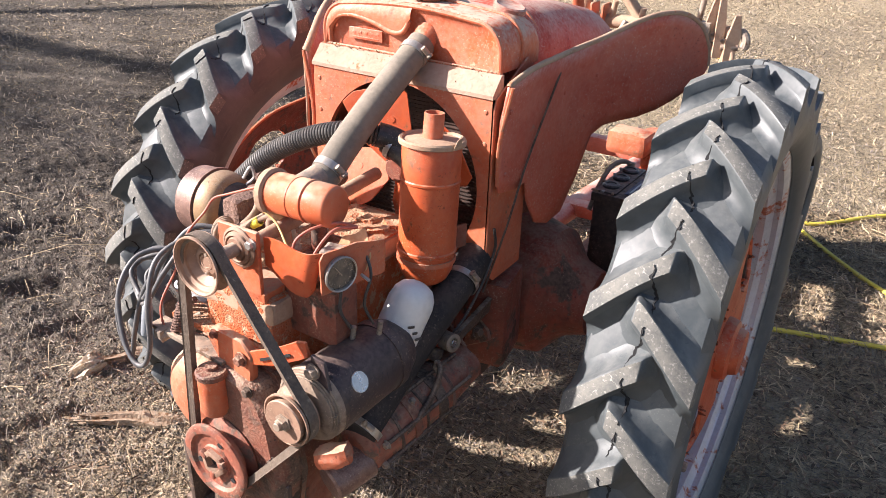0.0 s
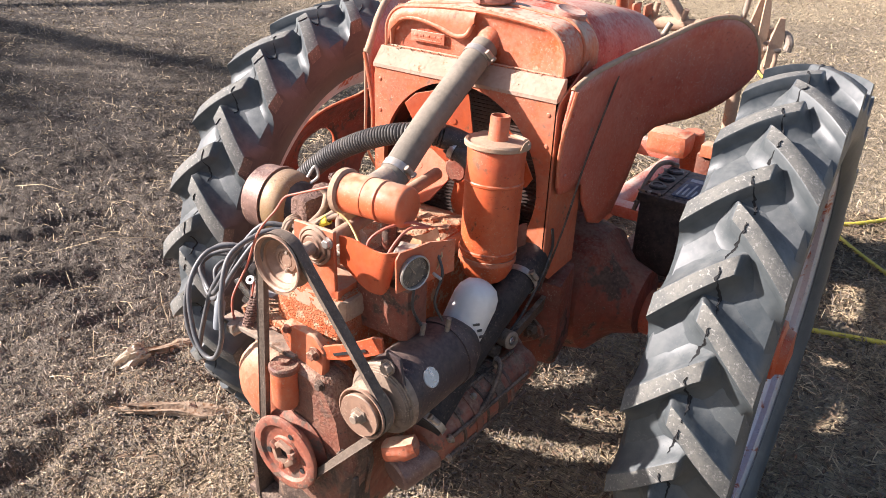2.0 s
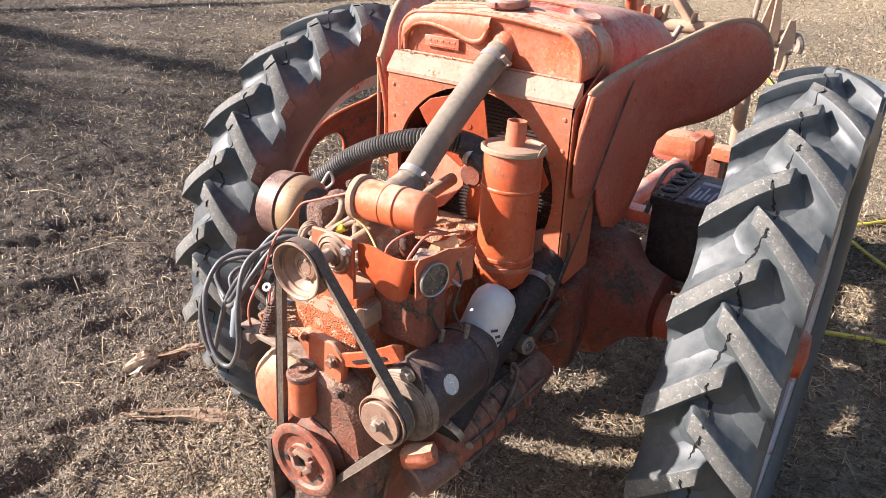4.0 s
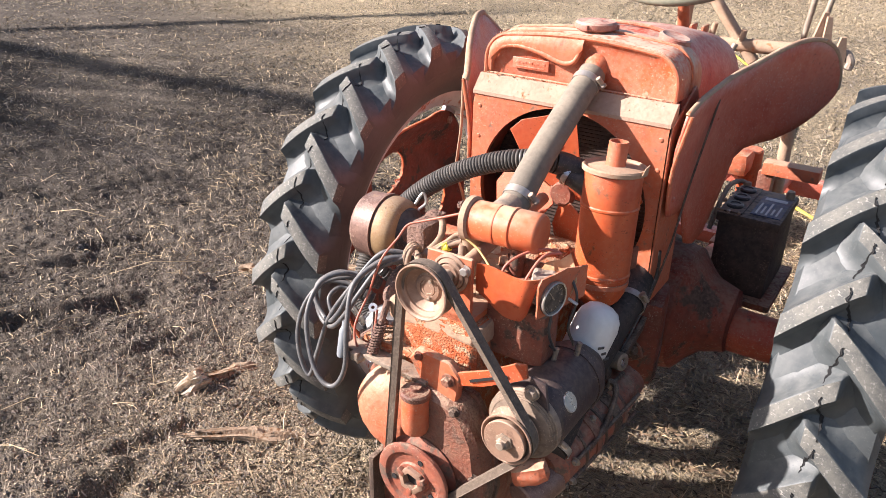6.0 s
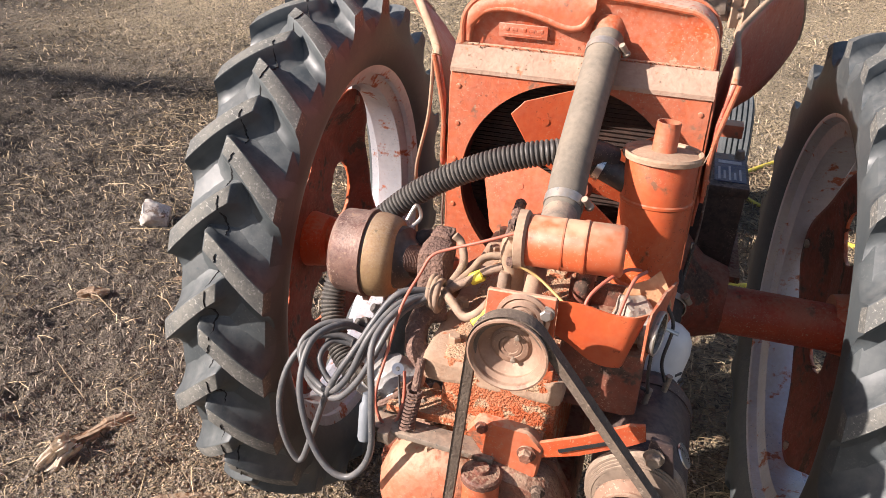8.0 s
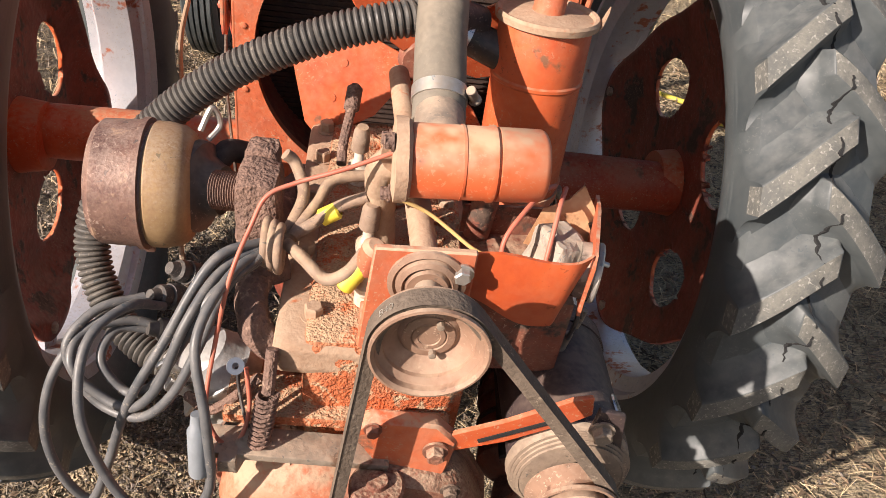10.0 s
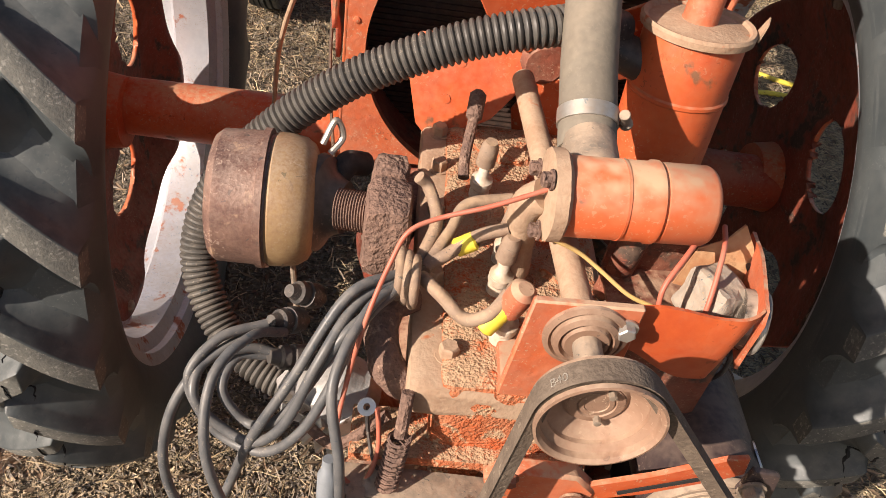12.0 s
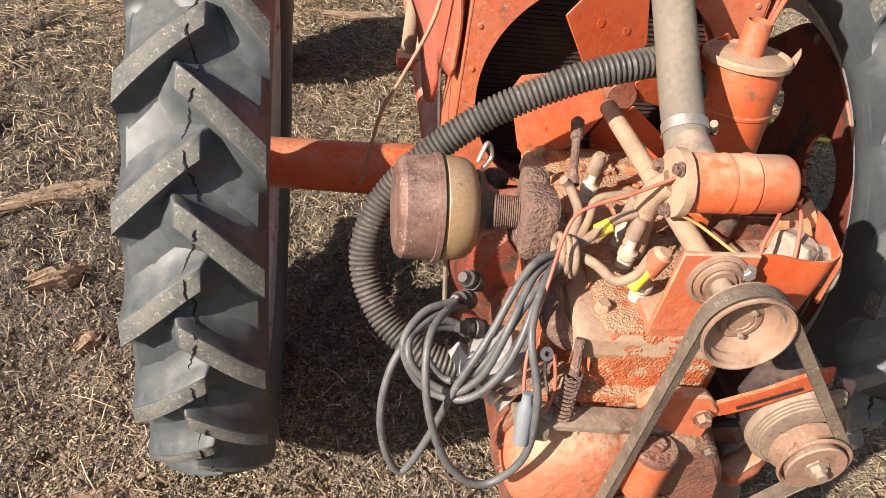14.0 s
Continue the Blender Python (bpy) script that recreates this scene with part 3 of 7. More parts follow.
def husk_piece(rng, spot):
    """A torn leaf or husk: broad, cupped and twisted."""
    x, y = spot
    ln, w = rng.uniform(0.007, 0.034), rng.uniform(0.0015, 0.0050)
    a, twist, z0 = rng.uniform(0, 2 * math.pi), rng.uniform(-0.8, 0.8), height_at(x, y) + rng.uniform(0.006, 0.020)
    d, e = np.array([math.cos(a), math.sin(a)]), np.array([-math.sin(a), math.cos(a)])
    pts = []
    for k, t in enumerate((-0.5, -0.15, 0.2, 0.5)):
        c, wide = np.array([x, y]) + d * ln * t + e * ln * 0.3 * t * t, w * (0.45, 1.0, 0.9, 0.3)[k]
        lean = twist * (t + 0.5)
        for q in (-1, 0, 1):
            pts.append((c[0] + e[0] * wide * q, c[1] + e[1] * wide * q, z0 + wide * (0.5 * abs(q) + lean * q)))
    return np.array(pts), [(3 * k + j, 3 * k + j + 1, 3 * k + j + 4, 3 * k + j + 3) for k in range(3) for j in range(2)]


def husk_spot(rng):
    x, y = rng.uniform(-1.0, 2.6), rng.uniform(-1.2, 2.6)
    return (x, y) if rng.rand() < 0.9 * straw_amount(x, y) + 0.03 else None


scatter("leaf_litter", "brown broken leaves and husks among the straw", "leaves", 32000, HUSK, 16, husk_piece, husk_spot)


def clod_piece(rng, spot):
    x, y = spot
    n = math.hypot(x - 0.3, y + 0.5)
    s = (0.0018 + 0.0050 * rng.rand() ** 2) * (1 + 0.12 * n)
    v = np.array([(1, 0, 0), (-1, 0, 0), (0, 1, 0), (0, -1, 0), (0, 0, 1), (0, 0, -1)], float)
    v *= rng.uniform(0.6, 1.3, (6, 1)) * s * np.array([1, rng.uniform(0.7, 1.2), 0.75]) + rng.uniform(-0.25, 0.25, (6, 3)) * s
    a = rng.uniform(0, 6.28)
    r = np.array([[math.cos(a), -math.sin(a), 0], [math.sin(a), math.cos(a), 0], [0, 0, 1]])
    v = v @ r.T + np.array([x, y, height_at(x, y) + s * 0.25])
    f = [(0, 2, 4), (2, 1, 4), (1, 3, 4), (3, 0, 4), (2, 0, 5), (1, 2, 5), (3, 1, 5), (0, 3, 5)]
    return v, f


def clod_spot(rng):
    r, a = 0.3 + 7.0 * rng.rand() ** 1.6, rng.uniform(0.3, 3.6)
    x, y = 0.2 + r * math.cos(a), -0.7 + r * math.sin(a)
    return (x, y) if rng.rand() < (0.2 + 0.8 * min(1, abs(noise.noise((x * 1.7, y * 1.7, 9.0))) * 2.4)) * (1.0 if x < 0.1 else 0.35) else None


scatter("soil_clods", "small dark clods of broken soil", "soil", 125000, CLOD, 21, clod_piece, clod_spot)


def chip_piece(rng, spot):
    x, y = spot
    ln, w = 0.0012 + 0.0050 * rng.rand() ** 2, rng.uniform(0.0007, 0.0021)
    v = np.array([(-ln, -w, 0), (ln * 0.8, -w * 0.7, 0), (ln, w, 0), (-ln * 0.7, w * 0.9, 0)], float)
    v = np.concatenate([v, v * 0.85 + np.array([0, 0, rng.uniform(0.0006, 0.0018)])])
    a, lean = rng.uniform(0, 6.28), rng.uniform(-0.5, 0.5)
    v[:, 2] += v[:, 0] * lean
    r = np.array([[math.cos(a), -math.sin(a), 0], [math.sin(a), math.cos(a), 0], [0, 0, 1]])
    v = v @ r.T + np.array([x, y, height_at(x, y) + rng.uniform(0.001, 0.006)])
    return v, [(4, 5, 6, 7), (0, 1, 5, 4), (2, 3, 7, 6)]


def chip_spot(rng):
    wide_spread = rng.rand() < 0.55
    sx, sy = (0.48, 0.42) if wide_spread else (0.19, 0.16)
    x, y = -0.50 + rng.randn() * sx, -0.52 + rng.randn() * sy
    return (x, y) if rng.rand() < 0.25 + 1.8 * abs(noise.noise((x * 6.0, y * 6.0, 3.0))) else None


scatter("wood_chips", "pale sawdust and small wood chips trodden into the soil", "wood chips", 46000, CHIP, 31, chip_piece, chip_spot)

# ---- rear wheels ----
AXLE_Y, AXLE_Z = 0.122, 0.571
CARCASS = [(-0.066, 0.408), (-0.079, 0.424), (-0.088, 0.450), (-0.0905, 0.474), (-0.0885, 0.495), (-0.079, 0.511), (-0.045, 0.5235), (0.0, 0.528),
           (0.045, 0.5235), (0.079, 0.511), (0.0885, 0.495), (0.0905, 0.474), (0.088, 0.450), (0.079, 0.424), (0.066, 0.408)]
BAR_COUNT, TREAD_R = 22, 0.564


def carcass_r(u):
    us, rs = [c[0] for c in CARCASS[4:11]], [c[1] for c in CARCASS[4:11]]
    return float(np.interp(u, us, rs))


def bar_fall(e):
    """How much of a tread bar's height is left at e metres outside its top face: a steep wall, then a hollow foot."""
    if e <= 0:
        return 1.0
    if e < 0.0085:
        return 1 - 0.50 * (e / 0.0085)
    return 0.50 * max(0.0, 1 - (e - 0.0085) / 0.036) ** 2.2


def lug_mesh(side):
    """One tread bar of the chevron, from the middle line to the shoulder, with hollow flanks that run out on the carcass."""
    bm = bmesh.new()
    steps = (-0.0445, -0.034, -0.025, -0.017, -0.0105, -0.0080, -0.0025, 0.0)
    along = list(steps[:-1]) + [0.105 * k / 8 for k in range(9)]
    rows = []
    for k, d in enumerate(along):
        s = max(0.0, d) / 0.105
        u = -0.014 + d * 0.985
        ang = 0.048 - 0.165 * s ** 1.1 - (d * 1.4 if d < 0 else 0)
        half = 0.0150 + 0.0030 * s
        across = [-half + e for e in steps] + [half - e for e in reversed(steps)]
        foot = carcass_r(u)
        top = TREAD_R - 0.020 * s ** 2.5 - foot
        row = []
        for w in across:
            e = math.hypot(max(0.0, abs(w) - half), max(0.0, -d))
            fall = bar_fall(e)
            if 0 < e < 0.003:
                fall = 0.95
            r = foot + top * fall - (0.0015 if fall < 0.01 else 0.0)
            a = ang + w / 0.545
            row.append(bm.verts.new((side * u, -math.cos(a) * r, math.sin(a) * r)))
        rows.append(row)
    n = len(rows[0])
    for du, f in ((0.0895, 0.62), (0.0905, 0.30), (0.0900, 0.0)):          # the bar's end runs down over the shoulder
        row = []
        for j, v in enumerate(rows[-1]):
            r0 = math.hypot(v.co.y, v.co.z)
            low = 0.470 + (0.0 if f else -0.004)
            r = low + (min(r0, 0.543) - low) * f
            row.append(bm.verts.new((side * du, v.co.y / r0 * r, v.co.z / r0 * r)))
        rows.append(row)
    for i, (a, b) in enumerate(zip(rows, rows[1:])):
        for j in range(n - 1):
            f = bm.faces.new((a[j], a[j + 1], b[j + 1], b[j]))
            f.material_index = 1 if j == n // 2 - 1 and 6 < i < 16 else 0
    return finish(bm, "tread_lug", [TYRE, LUGM], 42)


LUG_MESH = {1: lug_mesh(1), -1: lug_mesh(-1)}


def disc_mesh(count, turn, hole, lobe, section):
    """The pressed wheel disc: lobed edge, a ring of oval holes, dished by section(radius)."""
    bm = bmesh.new()
    nr, nt = 30, 192
    holes = [(hole[0], math.radians(turn + 360 / count * k), hole[1], hole[2]) for k in range(count)]

    def edge(a):
        k = 0.5 + 0.5 * math.cos(count * (a - math.radians(turn + 180 / count)))
        return lobe[0] + lobe[1] * k ** 2.2

    def inside(y, z):
        for hr, ha, a, b in holes:
            cy, cz = hr * math.cos(ha), hr * math.sin(ha)
            dy, dz = y - cy, z - cz
            p, q = dy * math.cos(ha) + dz * math.sin(ha), -dy * math.sin(ha) + dz * math.cos(ha)
            d = math.hypot(p / a, q / b)
            if d < 1.25:
                return d, (cy, cz)
        return None, None

    grid = []
    for i in range(nr + 1):
        row = []
        for j in range(nt):
            a = 2 * math.pi * j / nt
            r = 0.05 + (edge(a) - 0.05) * i / nr
            y, z = r * math.cos(a), r * math.sin(a)
            d, c = inside(y, z)
            if d is not None and 0.88 < d < 1.12 and d > 0:
                y, z = c[0] + (y - c[0]) / d, c[1] + (z - c[1]) / d
            row.append(bm.verts.new((section(math.hypot(y, z)), y, z)))
        grid.append(row)
    for i in range(nr):
        for j in range(nt):
            q = (grid[i][j], grid[i][(j + 1) % nt], grid[i + 1][(j + 1) % nt], grid[i + 1][j])
            cy, cz = sum(v.co.y for v in q) / 4, sum(v.co.z for v in q) / 4
            d, _ = inside(cy, cz)
            if d is None or d > 0.97:
                bm.faces.new(q)
    bmesh.ops.delete(bm, geom=[v for v in bm.verts if not v.link_faces], context="VERTS")
    return bm


def tread_surface(u, a, first):
    """Radius of the tread at u across and a round from a bar of that side, with the next bar of the other side a half pitch on."""
    best = 0.0
    for side, centre in ((first, 0.0), (-first, math.pi / BAR_COUNT)):
        d = (u * side + 0.014) / 0.985
        run = max(0.0, d) / 0.105
        half = 0.0150 + 0.0030 * run
        w = (a - centre + 0.165 * run ** 1.1 + (d * 1.4 if d < 0 else 0)) * 0.545
        best = max(best, bar_fall(math.hypot(max(0.0, abs(w) - half), max(0.0, -d))))
    return carcass_r(u) + (TREAD_R - carcass_r(u)) * best


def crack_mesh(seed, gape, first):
    """A jagged split along the middle line, from the nose of one bar to the next: a raised dark strip with ragged lips,
    its inner shade given by colour.
    """
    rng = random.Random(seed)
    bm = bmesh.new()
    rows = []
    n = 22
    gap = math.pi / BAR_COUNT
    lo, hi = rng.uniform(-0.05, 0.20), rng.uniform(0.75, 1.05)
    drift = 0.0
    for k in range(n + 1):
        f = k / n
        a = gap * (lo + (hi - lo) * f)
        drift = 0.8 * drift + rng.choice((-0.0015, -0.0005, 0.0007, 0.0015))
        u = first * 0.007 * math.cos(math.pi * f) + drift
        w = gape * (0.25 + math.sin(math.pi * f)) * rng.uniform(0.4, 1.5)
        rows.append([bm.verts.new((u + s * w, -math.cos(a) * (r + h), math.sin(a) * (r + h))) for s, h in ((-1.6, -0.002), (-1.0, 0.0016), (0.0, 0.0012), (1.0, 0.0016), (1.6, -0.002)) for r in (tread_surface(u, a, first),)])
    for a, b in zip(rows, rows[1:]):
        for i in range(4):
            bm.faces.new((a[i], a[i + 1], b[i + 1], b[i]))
    return finish(bm, "crack", [RECESS_DARK], 30)


def rear_wheel(x, cy, cz, side, yaw, count, turn, phase, rim_off, hub_x, hole, lobe, section, gape, inner, grow, wide, label):
    """side: +1 where the outer face looks to +x; section: disc offset from the wheel's middle by radius."""
    w = thing("rear_wheel", (x, cy, 0), label, "wheel", "rear wheels")
    m = Matrix.Translation((x, cy, cz)) @ Matrix.Rotation(radians(yaw), 4, "Z")

    def move(bm):
        bmesh.ops.transform(bm, matrix=m, verts=bm.verts)
        return bm
    tyre = part("tyre", move(lathe((0, 0, 0), (1, 0, 0), [(u * wide, r) for u, r in CARCASS], 132)), TYRE, w, "dusty black rubber tractor tyre with deep bars")
    part("rim", move(lathe((rim_off, 0, 0), (1, 0, 0), [(u * 0.82, r * grow) for u, r in [(-0.076, 0.396), (-0.080, 0.393), (-0.080, 0.388), (-0.077, 0.384), (-0.055, 0.378), (-0.040, 0.352), (0.040, 0.350), (0.055, 0.372), (0.070, 0.372),
                                                  (0.081, 0.388), (0.082, 0.402), (0.078, 0.406), (0.072, 0.400), (0.066, 0.384), (0.05, 0.380), (0.036, 0.357), (-0.036, 0.357), (-0.05, 0.383), (-0.070, 0.390), (-0.074, 0.396)]], 120, closed=True)),
         SILVER, w, "silver painted steel rim with rust chips")
    d = part("wheel_disc", move(disc_mesh(count, turn, hole, lobe, section)), [PAINT, inner], w, "orange pressed steel disc with oval holes, inner face darkened as shade")
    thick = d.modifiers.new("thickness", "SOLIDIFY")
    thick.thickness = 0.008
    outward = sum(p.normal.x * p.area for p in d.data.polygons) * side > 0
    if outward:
        thick.material_offset = 1                      # the shell towards the tractor has its shade painted in dark red
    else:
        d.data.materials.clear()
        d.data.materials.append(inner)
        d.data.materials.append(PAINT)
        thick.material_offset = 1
    for k in range(count):
        a = radians(turn + 180 / count + 360 / count * k)
        rc = lobe[0] + lobe[1] - 0.022
        out = Vector((0, math.cos(a), math.sin(a)))
        c = out * rc + Vector((section(rc), 0, 0))
        part("clamp_bolt", move(bolt(c, (-side, 0, 0), 0.011, 0.012)), DULL, w)
        part("clamp_bolt", move(bolt(c + Vector((0.004 * side, 0, 0)), (side, 0, 0), 0.012, 0.012)), DULL, w)
        part("rim_clamp", move(plate([(-0.035, -0.012), (0.035, -0.012), (0.026, 0.044), (-0.026, 0.044)], c - Vector((0.004 * side, 0, 0)), out.cross(Vector((1, 0, 0))), out, 0.010 * side)), SILVER, w)
    part("hub", move(lathe((hub_x - side * 0.05, 0, 0), (side, 0, 0), [(0, 0), (0, 0.058), (0.05, 0.066), (0.065, 0.062), (0.07, 0.05), (0.085, 0.045), (0.09, 0.0)], 32)), PAINT, w)
    for s in (1, -1):
        for k in range(BAR_COUNT):
            lug = new("tread_lug", LUG_MESH[s])
            lug.parent = tyre
            lug.matrix_parent_inverse = FRAME_OF[tyre].inverted()
            lug.matrix_basis = m @ Matrix.Rotation(2 * math.pi * (k + (0.5 if s > 0 else 0)) / BAR_COUNT + phase, 4, "X") @ Matrix.Diagonal((wide, 1, 1, 1))
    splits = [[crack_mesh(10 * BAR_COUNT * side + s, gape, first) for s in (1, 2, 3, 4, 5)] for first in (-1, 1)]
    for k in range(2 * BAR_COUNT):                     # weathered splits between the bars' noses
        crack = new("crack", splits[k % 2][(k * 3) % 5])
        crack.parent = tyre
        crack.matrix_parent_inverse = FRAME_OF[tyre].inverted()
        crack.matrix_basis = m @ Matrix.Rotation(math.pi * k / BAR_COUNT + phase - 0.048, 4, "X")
    return w


def left_dish(r):
    return -0.022 - 0.052 * (1 - min(1, max(0, (r - 0.235) / 0.09)) ** 1.5)


def right_dish(r):
    return 0.044 - 0.040 * min(1, max(0, (r - 0.200) / 0.15)) ** 1.1


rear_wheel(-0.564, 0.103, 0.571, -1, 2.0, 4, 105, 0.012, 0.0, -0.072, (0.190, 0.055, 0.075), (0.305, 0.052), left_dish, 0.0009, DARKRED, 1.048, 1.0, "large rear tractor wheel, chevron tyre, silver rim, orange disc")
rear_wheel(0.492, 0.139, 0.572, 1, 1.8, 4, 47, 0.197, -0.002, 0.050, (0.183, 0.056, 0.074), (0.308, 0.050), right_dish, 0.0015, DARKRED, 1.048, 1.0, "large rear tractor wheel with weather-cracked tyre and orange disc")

# ---- axle and gearbox ----
axle = thing("axle_housing", (-0.03, AXLE_Y, 0.40), "orange cast axle housing with a gearbox in its middle", "axle")
for s, x in ((-1, -0.625), (1, 0.545)):
    # the right tube's shade is painted on with the darker red
    part("axle_tube", lathe((-0.03 + s * 0.10, AXLE_Y, AXLE_Z), (s, 0, 0), [(0, 0), (0, 0.085), (0.03, 0.075), (0.05, 0.052), (abs(x + 0.03) - 0.10, 0.047), (abs(x + 0.03) - 0.10, 0)], 32), PAINT if s < 0 else PAINT_SHADED, axle)
part("gearbox", box((-0.03, 0.02, 0.56), (0.24, 0.42, 0.30), bevel=0.03), DARKRED, axle, "oily red cast gearbox")
part("drive_case", rough_up(lathe((0.08, 0.095, 0.605), (1, 0, 0), [(0, 0), (0, 0.15), (0.03, 0.155), (0.10, 0.14), (0.125, 0.11), (0.15, 0.085), (0.20, 0.070), (0.20, 0)], 40), 0.003, 16), DARKRED, axle, "oily dark red final drive casting")
part("side_cover", rough_up(box((0.145, -0.115, 0.640), (0.09, 0.12, 0.19), rot=(0, 0, 12), bevel=0.02), 0.003, 22, 2), DARKRED, axle, "oily clutch housing")
part("flange", lathe((-0.03, -0.21, 0.62), (0, 1, 0), [(0, 0), (0, 0.15), (0.02, 0.155), (0.03, 0.14), (0.06, 0.125), (0.06, 0)], 32), DARKRED, axle)
for k in range(7):
    a = k * 2 * math.pi / 7 + 0.3
    part("flange_bolt", bolt((-0.03 + 0.138 * math.cos(a), -0.212, 0.62 + 0.138 * math.sin(a)), (0, -1, 0), 0.008), DULL, axle)
part("frame_tube", rod((-0.14, 0.15, 0.47), (-0.14, 1.85, 0.40), 0.035), PAINT_FADED, axle)
part("frame_tube", rod((0.08, 0.15, 0.47), (0.08, 1.85, 0.40), 0.035), PAINT_FADED, axle)
front = part("front_axle", box((-0.13, 1.80, 0.36), (0.95, 0.06, 0.07), bevel=0.01), PAINT_FADED, axle)


def front_wheel(x, y, z):
    w = thing("front_wheel", (x, y, 0), "narrow ribbed front tractor tyre on an orange wheel", "wheel", "front wheels")
    prof = [(-0.042, 0.19), (-0.056, 0.215), (-0.058, 0.245), (-0.050, 0.268)]
    u = -0.046
    for k in range(5):
        prof += [(u, 0.276 + 0.003 * (2 - abs(k - 2))), (u + 0.0125, 0.276 + 0.003 * (2 - abs(k - 2))), (u + 0.0145, 0.266), (u + 0.0185, 0.266)]
        u += 0.0196
    prof += [(0.058, 0.245), (0.056, 0.215), (0.042, 0.19)]
    part("tyre", lathe((x, y, z), (1, 0, 0), prof, 64), TYRE, w)
    part("rim", lathe((x, y, z), (1, 0, 0), [(-0.045, 0.20), (-0.04, 0.185), (-0.01, 0.17), (0, 0.06), (0.02, 0.05), (0.02, 0.0)], 40), PAINT, w)
    part("hub", rod((x - 0.06, y, z), (x + 0.03, y, z), 0.03), PAINT, w)
    return w


front_wheel(-0.635, 1.72, 0.272)
front_wheel(0.370, 1.86, 0.272)
# ---- radiator ----
RX, RY = -0.020, -0.212
CAPM = material("dusty_red_cap", (0.36, 0.14, 0.10), (0.29, 0.105, 0.075), 0.65, scale=16, spots=(0.16, 0.10, 0.08), spot_scale=40, cut=0.60, dust=(0.46, 0.34, 0.27), dust_amount=0.55, bump=0.3)
rad = thing("radiator", (RX, -0.14, 0.70), "dusty orange radiator shell with fan shroud, cap and side posts", "radiator")


def ring_plate(cx, cz, hole, x0, x1, z0, z1, y, n=96):
    """A sheet with a round hole, facing -y."""
    bm = bmesh.new()
    angs = sorted(set([2 * math.pi * k / n for k in range(n)] + [math.atan2(z - cz, x - cx) % (2 * math.pi) for x in (x0, x1) for z in (z0, z1)]))
    inner, mid, outer = [], [], []
    for a in angs:
        c, s = math.cos(a), math.sin(a)
        t = min([((x1 if c > 0 else x0) - cx) / c if abs(c) > 1e-6 else 9, ((z1 if s > 0 else z0) - cz) / s if abs(s) > 1e-6 else 9])
        h = min(hole, t - 0.004)
        inner.append(bm.verts.new((cx + c * h, y + 0.012, cz + s * h)))
        mid.append(bm.verts.new((cx + c * h, y, cz + s * h)))
        outer.append(bm.verts.new((cx + c * t, y, cz + s * t)))
    k = len(angs)
    for i in range(k):
        j = (i + 1) % k
        bm.faces.new((inner[i], inner[j], mid[j], mid[i]))
        bm.faces.new((mid[i], mid[j], outer[j], outer[i]))
    return bm


part("fan_shroud", ring_plate(RX, 0.920, 0.171, RX - 0.192, RX + 0.192, 0.770, 1.094, RY), PAINT_DUSTY, rad, "dusty orange sheet with a round fan opening")
part("shroud_tunnel", lathe((RX, RY + 0.010, 0.920), (0, 1, 0), [(0, 0.1725), (0.062, 0.176), (0.062, 0.179), (0, 0.1755)], 72, closed=True), DARKRED, rad, "short round tunnel behind the opening")
part("core", box((RX, -0.115, 0.93), (0.36, 0.05, 0.33)), CORE, rad, "dark finned radiator core")
for k in range(44):
    part("core_fin", box((RX, -0.142, 0.775 + k * 0.0072), (0.36, 0.003, 0.0016)), CORE, rad, smooth=0)
for s in (-1, 1):
    part("side_post", plate([(0, 0.060), (0.030, 0.034), (0.128, 0.036), (0.128, 0.41), (0.105, 0.43), (0.006, 0.378), (0, 0.36)], (RX + s * 0.194 - 0.0015, RY + 0.0015, 0.715), (0, 1, 0), (0, 0, 1), 0.004, bevel=0.001), PAINT_DUSTY, rad)
# the dusty ledge above the shroud
ledge = bmesh.new()
prof = [(RY - 0.003, 1.0925), (RY - 0.003, 1.099), (RY + 0.022, 1.128), (RY + 0.03, 1.128), (RY + 0.03, 1.0925)]
la = [ledge.verts.new((RX - 0.194, y, z)) for y, z in prof]
lb = [ledge.verts.new((RX + 0.194, y, z)) for y, z in prof]
for i in range(5):
    ledge.faces.new((la[i], la[(i + 1) % 5], lb[(i + 1) % 5], lb[i]))
ledge.faces.new(la), ledge.faces.new(lb[::-1])
LEDGE = material("dust_covered_ledge", (0.33, 0.215, 0.155), (0.40, 0.285, 0.215), 0.85, scale=10, fine=140, spots=(0.36, 0.16, 0.09), spot_scale=34, cut=0.60, bump=0.4, spec=0.15)
part("ledge", ledge, LEDGE, rad, "ledge covered in pale dust")
# the top tank: a rounded hood
hood = bmesh.new()
half, z0, z1, rr = 0.186, 1.128, 1.204, 0.050
loop = []
for k in range(9):
    a = math.pi - k * math.pi / 16
    loop.append((-half + rr + rr * math.cos(a), z1 - rr + rr * math.sin(a)))
for k in range(1, 8):
    x = -half + rr + (2 * half - 2 * rr) * k / 8
    loop.append((x, z1 + 0.010 * math.sin(math.pi * k / 8)))
for k in range(9):
    a = math.pi / 2 - k * math.pi / 16
    loop.append((half - rr + rr * math.cos(a), z1 - rr + rr * math.sin(a)))
loop = [(-half, z0)] + loop + [(half, z0)]
rows = []
